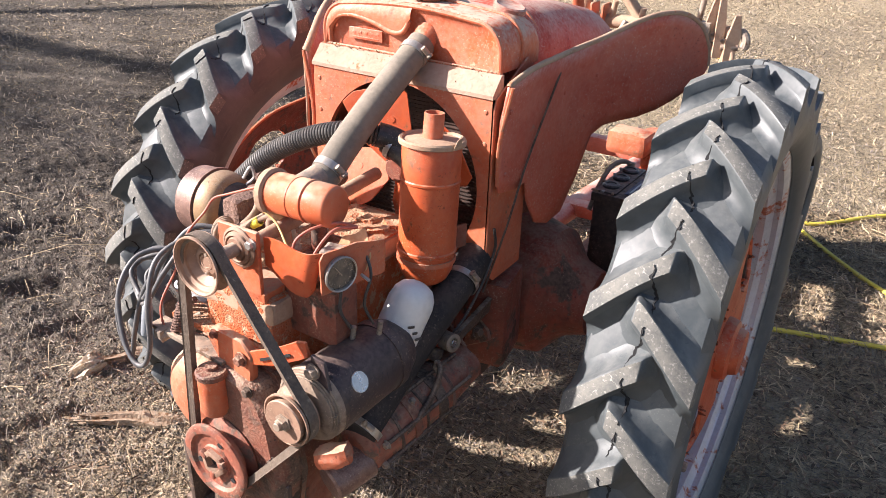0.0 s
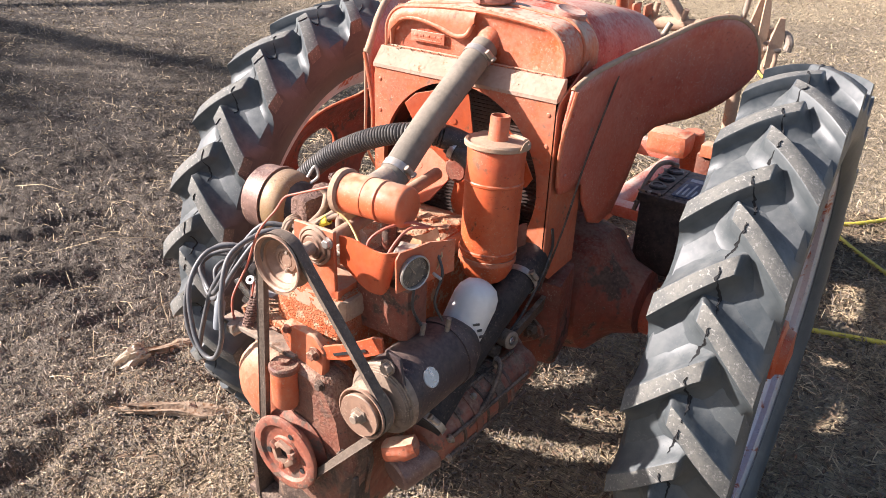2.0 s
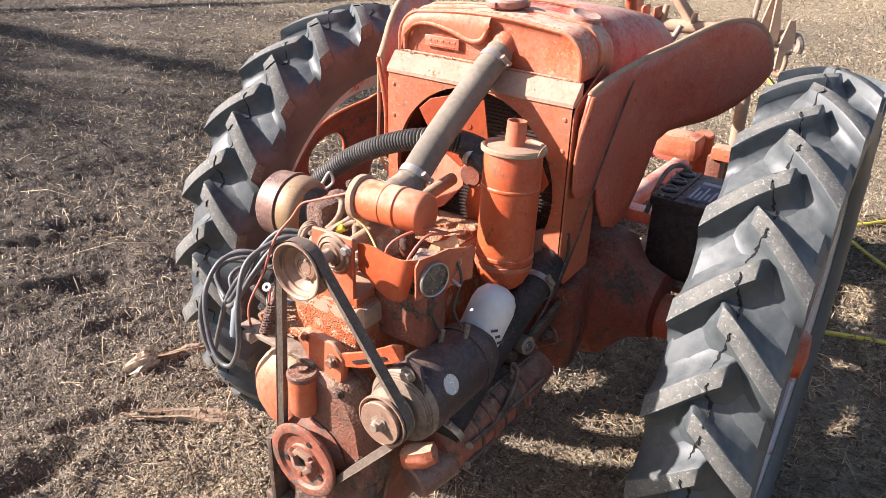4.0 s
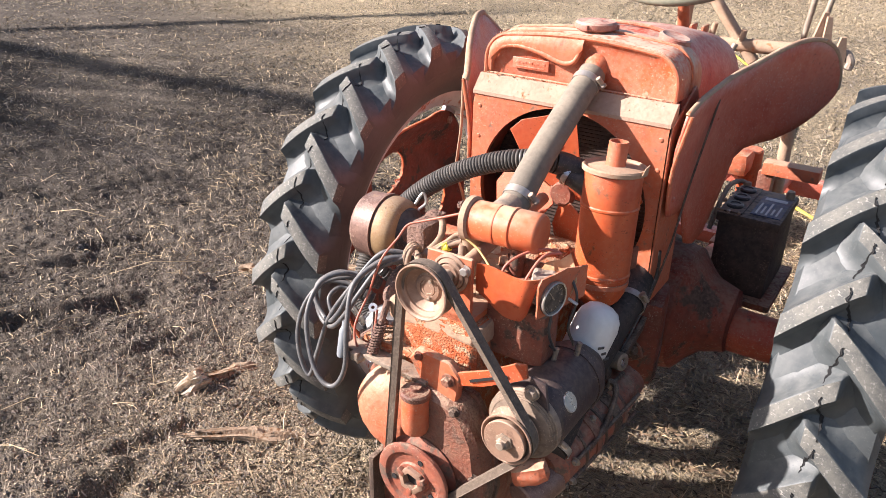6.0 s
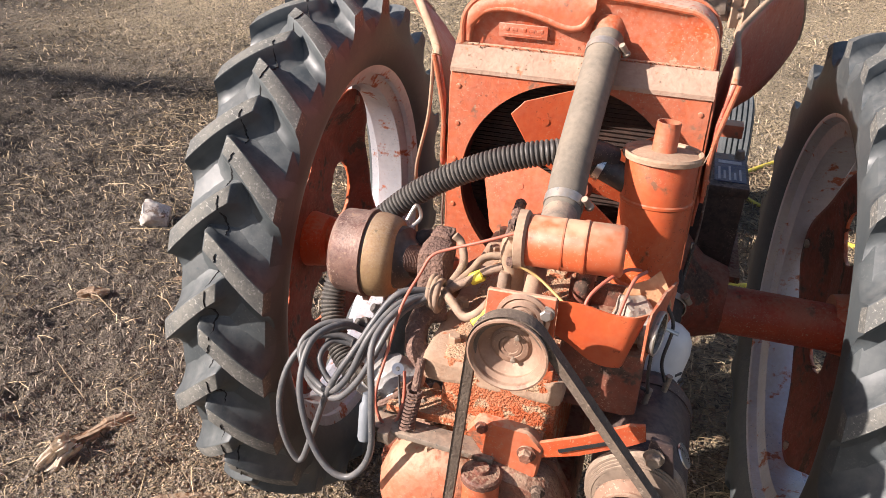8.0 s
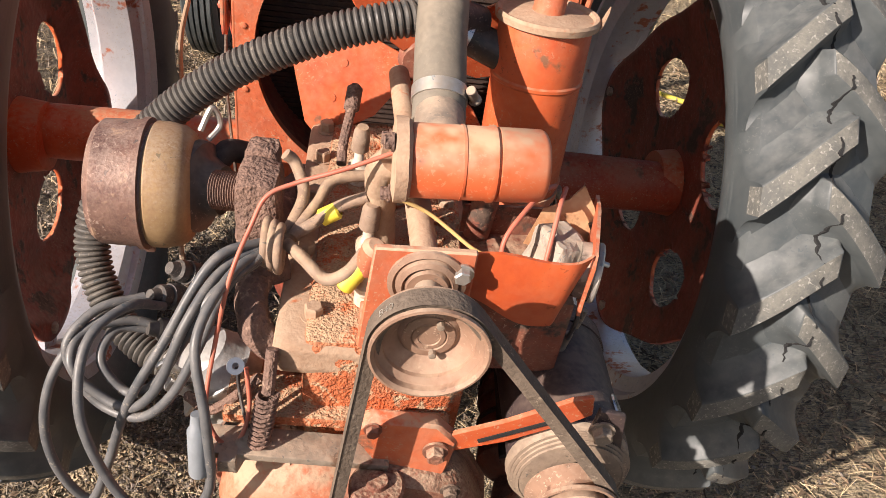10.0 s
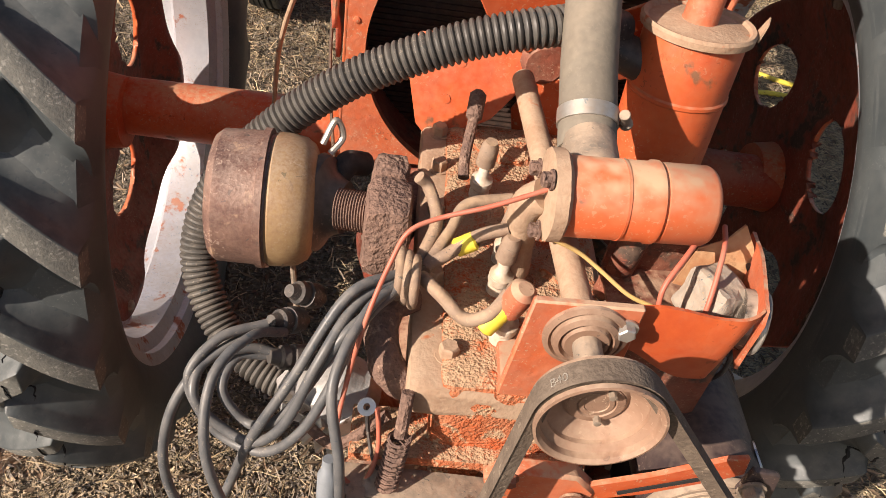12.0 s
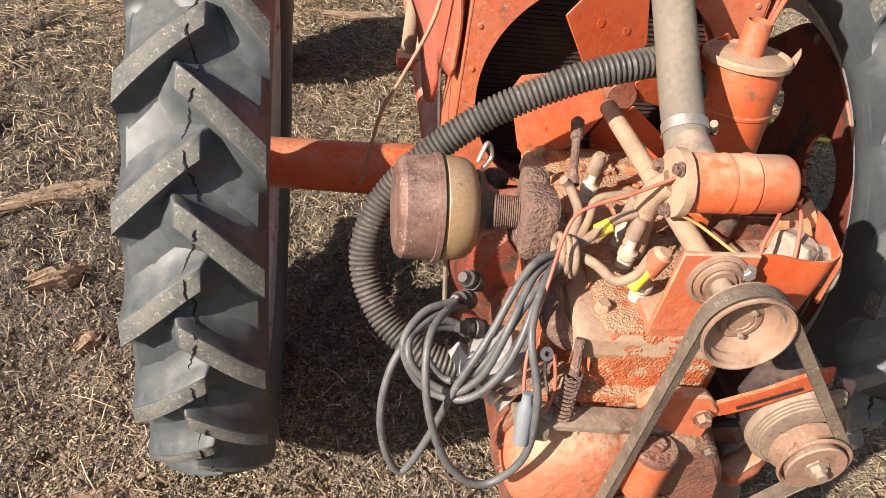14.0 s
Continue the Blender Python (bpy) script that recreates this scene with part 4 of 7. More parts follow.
for y, f, dz in ((-0.176, 0.90, -0.006), (-0.180, 0.955, -0.003), (-0.184, 0.985, -0.001), (-0.182, 1.0, 0.0), (-0.170, 1.012, 0.003), (-0.12, 1.014, 0.005), (-0.07, 1.014, 0.003), (-0.05, 1.0, -0.004), (-0.045, 0.96, -0.012)):
    rows.append([hood.verts.new((RX + x * f, y, z0 + (z - z0) * f + (dz if z > z0 + 0.01 else 0))) for x, z in loop])
for a, b in zip(rows, rows[1:]):
    for i in range(len(loop) - 1):
        hood.faces.new((a[i], a[i + 1], b[i + 1], b[i]))
hood.faces.new(rows[0]), hood.faces.new(rows[-1][::-1])
part("top_tank", hood, TANKPAINT, rad, "rounded orange top tank with flaking paint")
# raised panel with an unreadable cast plate
part("tank_lip", tube([(RX - 0.176, -0.180, 1.134), (RX - 0.171, -0.184, 1.160), (RX - 0.150, -0.187, 1.181), (RX - 0.115, -0.188, 1.187), (RX - 0.070, -0.189, 1.180), (RX - 0.028, -0.190, 1.168), (RX - 0.004, -0.190, 1.172), (RX + 0.006, -0.186, 1.192)], 0.0046, 12), PAINT_DUSTY, rad, "thick dusty lip curving over the front of the tank")
brow = bmesh.new()
LIPX, LIPZ = [-0.178, -0.171, -0.150, -0.115, -0.070, -0.028, -0.004, 0.010], [1.136, 1.160, 1.181, 1.187, 1.180, 1.168, 1.172, 1.196]
edge_x = [p[0] for p in loop[1:-1]]
edge_z = [p[1] for p in loop[1:-1]]
brow_rows = []
for k in range(29):
    x = -0.178 + 0.190 * k / 28
    lo, hi = float(np.interp(x, LIPX, LIPZ)), float(np.interp(x, edge_x, edge_z)) + 0.001
    hi = max(hi, lo + 0.001)
    brow_rows.append([brow.verts.new((RX + x, -0.1835 - 0.0075 * (1 - v) ** 0.7 - 0.003 * math.sin(math.pi * v), lo + (hi - lo) * v)) for v in (0, 0.25, 0.5, 0.75, 1.0)])
for a, b in zip(brow_rows, brow_rows[1:]):
    for j in range(4):
        brow.faces.new((a[j], b[j], b[j + 1], a[j + 1]))
part("tank_brow", brow, PAINT_DUSTY, rad, "dust-covered brow above the badge")
badge = part("badge_plate", box((RX - 0.092, -0.1815, 1.155), (0.075, 0.004, 0.020), bevel=0.0015), TANKPAINT, rad, "cast badge with worn lettering bars")
for k in range(5):
    part("badge_bar", box((RX - 0.092 + (k - 2) * 0.013, -0.1836, 1.157), (0.009, 0.0012, 0.005), bevel=0.0004), TANKPAINT, badge)
part("badge_bar", box((RX - 0.092, -0.1836, 1.149), (0.058, 0.0012, 0.0025), bevel=0.0004), TANKPAINT, badge)
for x, z in ((-0.180, 1.07), (-0.180, 1.01), (-0.182, 0.95), (-0.182, 0.87), (0.180, 1.07), (0.181, 1.015), (0.18, 0.90)):
    part("rivet", lathe((RX + x, RY, z), (0, -1, 0), [(0, 0.0042), (0.0015, 0.0036), (0.0028, 0.0)], 12), PAINT_DUSTY, rad)
part("filler_neck", lathe((RX + 0.004, -0.122, 1.200), (0, 0, 1), [(0, 0.030), (0.004, 0.0255), (0.024, 0.0245), (0.024, 0.0)], 28), TANKPAINT, rad, "short neck under the cap")
cap = part("filler_cap", lathe((RX + 0.004, -0.122, 1.220), (0, 0, 1), [(0, 0.024), (0.002, 0.0345), (0.005, 0.0375), (0.013, 0.0375), (0.0165, 0.034), (0.015, 0.026), (0.017, 0.013), (0.0185, 0.010), (0.0185, 0)], 36), CAPM, rad, "round dull red filler cap under dust")
for k in range(3):
    a = radians(20 + 120 * k)
    part("cap_tab", box((RX + 0.004 + 0.0375 * math.cos(a), -0.122 + 0.0375 * math.sin(a), 1.228), (0.008, 0.016, 0.010), rot=(0, 0, math.degrees(a)), bevel=0.002), CAPM, cap)
part("overflow_hose", tube([(RX - 0.022, -0.140, 1.213), (RX - 0.055, -0.160, 1.214), (RX - 0.105, -0.168, 1.212), (RX - 0.148, -0.166, 1.203), (RX - 0.178, -0.165, 1.168), (RX - 0.197, -0.168, 1.10), (RX - 0.199, -0.172, 0.95)], 0.0065, 10), PAINT_DUSTY, rad, "dusty overflow hose lying over the tank")
part("tank_neck", lathe((0.012, -0.172, 1.162), (0.0, -0.82, -0.52), [(-0.01, 0.028), (0.004, 0.0235), (0.010, 0.0205), (0.05, 0.0205), (0.05, 0)], 24), PAINT_DUSTY, rad, "dusty inlet neck")

# dusty rolls and crumbs of dried mud round the top tank
def tank_line(y, f, dz, i0=0, i1=None):
    return [(RX + x * f, y, z0 + (z - z0) * f + (dz if z > z0 + 0.01 else 0)) for x, z in loop[i0:i1]]


part("tank_roll", tube(tank_line(-0.183, 1.0, 0.001), 0.0042, 8, 2), PAINT_DUSTY, rad, "rolled front edge covered with dust")
part("tank_roll", tube(tank_line(-0.118, 1.016, 0.006), 0.0030, 8, 2), PAINT_DUSTY, rad, "soldered seam over the tank")
part("ledge_lip", tube([(RX - 0.19, RY + 0.030, 1.128), (RX - 0.1, RY + 0.0285, 1.1295), (RX + 0.05, RY + 0.029, 1.129), (RX + 0.19, RY + 0.030, 1.128)], 0.0032, 6), PAINT_DUSTY, rad)


def crumb_piece(rng, spot):
    x, y, z = spot
    k = rng.uniform(0.0007, 0.0017) * (1.9 if rng.rand() < 0.05 else 1)
    v = np.array([(1, 0, 0), (-1, 0, 0), (0, 1, 0), (0, -1, 0), (0, 0, 1), (0, 0, -1)], float) * rng.uniform(0.5, 1.2, (6, 1)) * k
    a = rng.uniform(0, 6.28)
    r = np.array([[math.cos(a), -math.sin(a), 0], [math.sin(a), math.cos(a), 0], [0, 0, 1]])
    return v @ r.T + np.array([x, y, z]), [(0, 2, 4), (2, 1, 4), (1, 3, 4), (3, 0, 4), (2, 0, 5), (1, 2, 5), (3, 1, 5), (0, 3, 5)]


def crumb_spot(rng):
    k = rng.rand()
    if k < 0.07:                                       # along the tank's front roll
        p = tank_line(-0.183, 1.0, 0.001)[rng.randint(1, len(loop) - 1)]
        return p[0] + rng.normal(0, 0.004), p[1] + abs(rng.normal(0, 0.003)), p[2] + 0.0042
    if k < 0.34:                                       # in the corner of the ledge
        return RX + rng.uniform(-0.19, 0.19), RY + 0.029 - abs(rng.normal(0, 0.004)), 1.129 + rng.uniform(-0.002, 0.002)
    if k < 0.36:                                       # on the sloping ledge
        f = rng.rand()
        return RX + rng.uniform(-0.19, 0.19), RY - 0.003 + 0.025 * f, 1.0995 + 0.029 * f
    x, y = -0.026 + rng.uniform(-0.07, 0.07), rng.uniform(-0.60, -0.27)
    return x, y, 0.8545 + rng.uniform(-0.001, 0.002)   # over the cylinder head


scatter("dirt_crumbs", "crumbs of dried mud lying on the tractor's ledges", "dirt", 1500, SOILCAKE, 41, crumb_piece, crumb_spot)

# fan
fan = thing("cooling_fan", (RX, -0.25, 0.80), "four-bladed orange fan with riveted paddle blades", "fan")
FC = Vector((0.0, -0.238, 0.943))
part("hub", lathe(FC, (0, -1, 0), [(-0.02, 0), (-0.02, 0.024), (0.0, 0.026), (0.008, 0.02), (0.008, 0)], 24), OLDRED, fan)
for k in range(4):
    a = radians(114 + 90 * k)
    u = Vector((math.cos(a), 0, math.sin(a)))
    v = Vector((-math.sin(a), -0.35, math.cos(a))).normalized()
    part("blade", plate([(0.020, -0.016), (0.055, -0.050), (0.120, -0.064), (0.140, -0.050), (0.152, 0.030), (0.142, 0.056), (0.07, 0.046), (0.020, 0.016)], FC, u, v, 0.003, bevel=0.0008), PAINT, fan)
    part("rivet", lathe(FC + u * 0.112 + v * 0.012, u.cross(v) * -1, [(-0.004, 0), (-0.004, 0.0055), (0.0015, 0.0055), (0.004, 0.0035), (0.005, 0)], 10), PAINT, fan)
    part("rivet", lathe(FC + u * 0.085 - v * 0.022, u.cross(v) * -1, [(-0.004, 0), (-0.004, 0.0055), (0.0015, 0.0055), (0.004, 0.0035), (0.005, 0)], 10), PAINT, fan)


# ---- flared side panels ----
def right_flare(y, z):
    return 0.150 * (max(0.0, y - 0.02) / 0.38) ** 1.4 + 0.020 * max(0, z - 1.05) / 0.12


def left_flare(y, z):
    return 0.50 * max(0.0, y + 0.2) * min(1.0, max(0.1, (z - 0.85) / 0.30)) + 0.024 * max(0, z - 1.05) / 0.12


RIGHT_TOP = [1.116, 1.120, 1.131, 1.135, 1.136, 1.137, 1.139, 1.143, 1.149, 1.156, 1.164, 1.175, 1.184, 1.182, 1.167, 1.144, 1.11, 1.083, 1.065]
RIGHT_LOW = [0.945, 0.930, 0.922, 0.922, 0.880, 0.822, 0.803, 0.812, 0.880, 0.958, 0.973, 0.975, 0.976, 0.985, 1.000, 1.017, 1.035, 1.048, 1.058]
LEFT_TOP = [1.112, 1.117, 1.134, 1.148, 1.152, 1.162, 1.171, 1.176, 1.179, 1.180, 1.180, 1.177, 1.173, 1.165, 1.153, 1.137, 1.11, 1.085, 1.065]
LEFT_LOW = [0.945, 0.930, 0.922, 0.922, 0.880, 0.822, 0.803, 0.806, 0.828, 0.880, 0.945, 0.958, 0.962, 0.966, 0.975, 0.99, 1.015, 1.035, 1.055]


def side_panel(s, x0, y0, drop, flare, top, low, reach=1.0):
    p = thing("side_panel", (x0, y0, 0.80), "flared sheet-metal side panel in faded red paint", "panel", "side panels")
    ys = [-0.205, -0.198, -0.15, -0.105, -0.09, -0.05, 0.0, 0.05, 0.09, 0.12, 0.15, 0.19, 0.24, 0.29, 0.33, 0.36, 0.385, 0.397, 0.402]
    ys = [-0.2 + (y + 0.2) * reach for y in ys]
    bm = bmesh.new()
    rows = []
    for y, a, b in zip(ys, top, low):
        rows.append([bm.verts.new((x0 + s * flare(y, b + (a - b) * k / 8), y, b + (a - b) * k / 8 - drop)) for k in range(9)])
    for a, b in zip(rows, rows[1:]):
        for i in range(8):
            bm.faces.new((a[i], a[i + 1], b[i + 1], b[i]))
    ob = part("sheet", bm, PAINT_FADED, p)
    mod = ob.modifiers.new("thickness", "SOLIDIFY")
    mod.thickness, mod.offset = 0.006, 0
    part("edge_roll", tube([(x0 + s * flare(y, a), y, a - drop) for y, a in zip(ys, top)], 0.0050 if s > 0 else 0.0070, 12, 3), DUSTPALE, p, "rolled edge with pale dust")
    part("edge_roll", tube([(x0, ys[0], low[0] - drop), (x0, ys[0] - 0.001, 1.02 - drop), (x0 + s * 0.018, ys[0], top[0] - drop)], 0.0036, 8, 4), PAINT_DUSTY, p, "rolled upright edge")
    for y, z in ((-0.185, 1.07), (-0.185, 0.96), (0.02, 1.06), (0.11, 1.08)):
        part("rivet", lathe((x0 + s * (0.004 + flare(y, z)), y, z - drop), (s, 0, 0), [(-0.002, 0.005), (0.0015, 0.0042), (0.003, 0)], 10), PAINT_FADED, p)
    part("stay", tube([(x0 + s * 0.012, -0.02, 1.106 - drop), (x0 + s * 0.009, -0.117, 0.967 - drop), (x0 + s * 0.006, -0.17, 0.86 - drop), (x0 - s * 0.01, -0.215, 0.74)], 0.0022, 6), GREASE, p, "thin dark control rod")
    return p


side_panel(1, 0.186, -0.2, 0.0, right_flare, RIGHT_TOP, RIGHT_LOW)
side_panel(-1, -0.226, -0.2, 0.0, left_flare, LEFT_TOP, LEFT_LOW, 0.86)

# fuel tank behind the radiator
tank = thing("fuel_tank", (-0.03, 0.15, 0.95), "long rounded faded red fuel tank with dusty seam", "tank")
bm = bmesh.new()
rows = []
for y, sx, top in ((0.0, 0.12, 1.16), (0.01, 0.155, 1.195), (0.05, 0.168, 1.205), (0.25, 0.168, 1.185), (0.40, 0.165, 1.155), (0.46, 0.150, 1.13), (0.475, 0.11, 1.09)):
    row = []
    for k in range(25):
        a = math.pi * k / 24
        row.append(bm.verts.new((-0.03 + sx * math.copysign(abs(math.cos(a)) ** 0.55, math.cos(a)), y, 0.97 + (top - 0.97) * math.sin(a) ** 0.6)))
    rows.append(row)
for a, b in zip(rows, rows[1:]):
    for i in range(24):
        bm.faces.new((a[i], a[i + 1], b[i + 1], b[i]))
    bm.faces.new((a[24], a[0], b[0], b[24]))
bm.faces.new(rows[0]), bm.faces.new(rows[-1][::-1])
part("shell", bm, TANKRED, tank)
part("seam", tube([(-0.19, 0.06, 1.06), (-0.165, 0.055, 1.16), (-0.10, 0.05, 1.205), (0.04, 0.05, 1.205), (0.105, 0.055, 1.16), (0.13, 0.06, 1.06)], 0.004, 8), PAINT_DUSTY, tank)
part("fuel_cap", lathe((0.112, -0.070, 1.203), (0.25, 0, 1), [(-0.01, 0.024), (0.004, 0.024), (0.006, 0.029), (0.014, 0.029), (0.016, 0.025), (0.014, 0.02), (0.014, 0)], 26), CAPM, rad, "small round dusty filler lid")
part("cradle", box((-0.03, 0.20, 0.83), (0.20, 0.30, 0.28), bevel=0.02), OLDRED, tank)

# ---- engine ----
EX = -0.022
engine = thing("engine", (EX, -0.45, 0.42), "small rust-caked orange four-cylinder engine, dusty on top", "engine")
part("block", rough_up(box((EX, -0.425, 0.745), (0.145, 0.37, 0.23), bevel=0.012), 0.0022, 34, 7), CRUST, engine, "engine block caked with dry soil")
head = part("cylinder_head", rough_up(box((EX - 0.010, -0.425, 0.836), (0.175, 0.37, 0.038), bevel=0.008), 0.0014, 60, 8), DUSTPALE, engine, "dusty cylinder head")
part("sump", box((EX, -0.44, 0.52), (0.20, 0.40, 0.20), bevel=0.03), OLDRED, engine, "oily sump")
part("bell_housing", lathe((-0.03, -0.27, 0.63), (0, 1, 0), [(0, 0), (0, 0.12), (0.02, 0.14), (0.09, 0.15), (0.09, 0)], 32), DARKRED, engine)
for x, y in ((-0.086, -0.575), (-0.100, -0.49), (-0.100, -0.40), (-0.098, -0.328), (-0.098, -0.265), (0.035, -0.57), (0.036, -0.40), (0.034, -0.315), (-0.02, -0.585)):
    part("head_bolt", bolt((EX + x + 0.020, y, 0.853), (0, 0, 1), 0.0085, 0.012), DUSTPALE, engine, "caked head bolt")
# front cover, round to the left where the gears sit
cov = bmesh.new()
outline = []
outline += [(-0.042, 0.745), (-0.050, 0.70), (-0.046, 0.62), (-0.06, 0.50), (0.02, 0.47), (0.085, 0.50), (0.10, 0.58), (0.085, 0.68), (0.055, 0.735), (-0.02, 0.752)]
plate([(x, z) for x, z in outline], (0, -0.605, 0), (1, 0, 0), (0, 0, 1), 0.057, cov, bevel=0.010)
part("front_cover", rough_up(cov, 0.0015, 40), COVER, engine, "orange front cover smeared with grease")
part("cover_rim", plate([((x + 0.03) * 1.03 - 0.03, (z - 0.62) * 1.045 + 0.62) for x, z in outline], (0, -0.607, 0), (1, 0, 0), (0, 0, 1), 0.010), COVER, engine)
CASEM = material("sun_faded_case_paint", (0.46, 0.105, 0.042), (0.40, 0.125, 0.065), 0.55, scale=8, spots=(0.13, 0.07, 0.045), spot_scale=16, cut=0.61, dust=(0.42, 0.29, 0.195), dust_amount=0.85, bump=0.5)
case = part("gear_case", rough_up(lathe((-0.088, -0.575, 0.655), (0, -1, 0), [(0, 0), (0, 0.080), (0.004, 0.084), (0.020, 0.085), (0.022, 0.080), (0.052, 0.079), (0.068, 0.074), (0.080, 0.060), (0.086, 0.035), (0.088, 0)], 44), 0.0012, 30), CASEM, engine, "rounded orange timing gear case")
part("case_flange", lathe((-0.088, -0.588, 0.655), (0, -1, 0), [(0, 0.080), (0, 0.088), (0.009, 0.089), (0.011, 0.086), (0.011, 0.080)], 44), COVER, case)
for a in (95, 135, 172, 212, 250):
    part("case_bolt", bolt((-0.088 + 0.080 * math.cos(radians(a)), -0.600, 0.655 + 0.080 * math.sin(radians(a))), (0, -1, 0), 0.0065, 0.008), COVER, case)
for x, z in ((0.045, 0.732), (0.085, 0.62)):
    part("cover_bolt", bolt((x, -0.660, z), (0, -1, 0), 0.0070, 0.007), GREASE, engine)
for k, (x, y, s) in enumerate(((-0.12, -0.61, 0.010), (-0.085, -0.60, 0.012), (-0.065, -0.63, 0.008), (-0.10, -0.635, 0.007), (-0.14, -0.595, 0.009))):
    zz = 0.655 + math.sqrt(max(0.0, 0.080 ** 2 - (x + 0.088) ** 2)) - 0.002
    part("mud_lump", rough_up(box((x, y, zz), (s * 1.6, s * 1.3, s), rot=(0, 0, 50 * k), bevel=s * 0.3), 0.003, 70, 2), DUSTPALE, case, "lump of dried mud")
part("ledge_bar", box((-0.095, -0.640, 0.757), (0.165, 0.030, 0.008), rot=(0, 3, 0), bevel=0.0015), DULL, engine, "flat dusty steel ledge")
part("ledge_bar", box((-0.060, -0.60, 0.772), (0.20, 0.05, 0.012), bevel=0.003), CRUST, engine)
part("filler_tube", lathe((-0.022, -0.668, 0.672), (0, 0, 1), [(0, 0), (0, 0.019), (0.008, 0.0225), (0.066, 0.0225), (0.068, 0.021), (0.068, 0)], 32), PAINT_DUSTY, engine, "small dusty filler tube")
part("filler_lid", lathe((-0.022, -0.668, 0.738), (0, 0, 1), [(0, 0.021), (0.001, 0.0245), (0.008, 0.0245), (0.011, 0.022), (0.012, 0.010), (0.017, 0.009), (0.017, 0)], 32), COVER, engine, "dusty dark cap")
# generator bracket arm
part("mount_ear", rough_up(plate([(-0.045, -0.004), (-0.03, 0.018), (0.03, 0.016), (0.05, -0.006), (0.045, -0.05), (0.012, -0.085), (-0.02, -0.03)], (-0.005, -0.632, 0.790), (1, 0, 0), (0, 0, 1), 0.016, bevel=0.003), 0.001, 30), PAINT_DUSTY, engine)
part("ear_bolt", bolt((0.026, -0.650, 0.776), (0, -1, 0), 0.0085, 0.009), COVER, engine)
part("ear_bolt", bolt((-0.030, -0.648, 0.798), (0, -1, 0), 0.006, 0.006), OLDRED, engine)

# fan bracket with its bearing, and the shaft
part("fan_bracket", plate([(-0.050, -0.080), (0.036, -0.080), (0.036, 0.030), (-0.043, 0.028)], (0, -0.603, 0.936), (1, 0, 0), (0, 0, 1), 0.007, bevel=0.0015), PAINT_DUSTY, engine, "dusty orange plate that carries the fan shaft")
part("bracket_foot", box((-0.004, -0.58, 0.862), (0.09, 0.06, 0.014), bevel=0.003), PAINT_DUSTY, engine)
part("bearing_ring", lathe((0, -0.610, 0.935), (0, -1, 0), [(0, 0.0), (0, 0.031), (0.003, 0.031), (0.005, 0.027), (0.003, 0.025), (0.007, 0.024), (0.009, 0.020), (0.006, 0.018), (0.010, 0.016), (0.010, 0)], 36), PULLEY, engine, "turned bearing retainer in dusty steel")
part("fan_shaft", rod((0, -0.60, 0.935), (0, -0.664, 0.935), 0.0105), DULL, engine)
part("shaft_tube", rod((0.002, -0.60, 0.931), (-0.024, -0.262, 0.938), 0.0115, edge=0.5), DUSTPALE, engine, "dusty tube over the cylinder head")
part("bracket_bolt", bolt((0.026, -0.611, 0.947), (0, -1, 0), 0.0070, 0.007), ZINC, engine, "bright zinc hexagon bolt")


# ---- pulleys and belt ----
BELT_Y = -0.677
CX, CZ = -0.011, 0.592                     # crankshaft


def pulley(name, c, r, deep, label, mat, parent):
    p = part(name, lathe((c[0], BELT_Y + 0.013, c[1]), (0, -1, 0), [(0, 0.010), (0, r * 0.55), (0.001, r), (0.0035, r), (0.010, r - 0.010), (0.016, r - 0.010), (0.0225, r), (0.026, r), (0.0265, r - 0.002),
                                                       (0.024, r - 0.0045), (0.020 - deep * 0.25, r * 0.88), (0.020 - deep, r * 0.52), (0.020 - deep + 0.002, r * 0.46), (0.022 - deep, r * 0.44), (0.022 - deep, 0.0)], 56), mat, parent, label)
    return p


fp = pulley("fan_pulley", (0.0, 0.936), 0.0435, 0.016, "dished pulley with dusty face", PULLEY, engine)
part("hub_ring", lathe((0, BELT_Y + 0.010, 0.936), (0, -1, 0), [(0, 0.0), (0, 0.020), (0.004, 0.019), (0.005, 0.0135), (0.003, 0.0125), (0.0045, 0.0118), (0.0048, 0.0085), (0.004, 0.0080), (0.0045, 0.0)], 36), PULLEY, fp)
for a in (65, 285):
    part("hub_screw", lathe((0.0155 * math.cos(radians(a)), BELT_Y + 0.002, 0.936 + 0.0155 * math.sin(radians(a))), (0, -1, 0), [(-0.004, 0.003), (0.001, 0.0028), (0.002, 0)], 8), DULL, fp)

cp = part("crank_pulley", lathe((CX, BELT_Y + 0.016, CZ), (0, -1, 0), [(0, 0.010), (0, 0.050), (0.001, 0.064), (0.004, 0.066), (0.012, 0.050), (0.018, 0.050), (0.024, 0.065), (0.028, 0.067), (0.032, 0.066), (0.034, 0.062), (0.033, 0.052),
                                                                               (0.028, 0.048), (0.026, 0.030), (0.030, 0.028), (0.030, 0.014), (0.022, 0.012), (0.022, 0)], 56), CRANKM, engine, "rusty red crank pulley with a starting dog")
part("claw_ring", lathe((CX, BELT_Y - 0.008, CZ), (0, -1, 0), [(0, 0.0), (0, 0.026), (0.012, 0.025), (0.013, 0.023), (0.013, 0.0155), (0.002, 0.0145), (0.002, 0)], 6), PULLEY, cp, "tan starting claw")
# near-black disc on the claw's floor puts the hollow's shade into colour
part("claw_hole_shade", lathe((CX, BELT_Y - 0.0105, CZ), (0, -1, 0), [(0, 0.0145), (0.0005, 0.0)], 16), RECESS_DARK, cp)
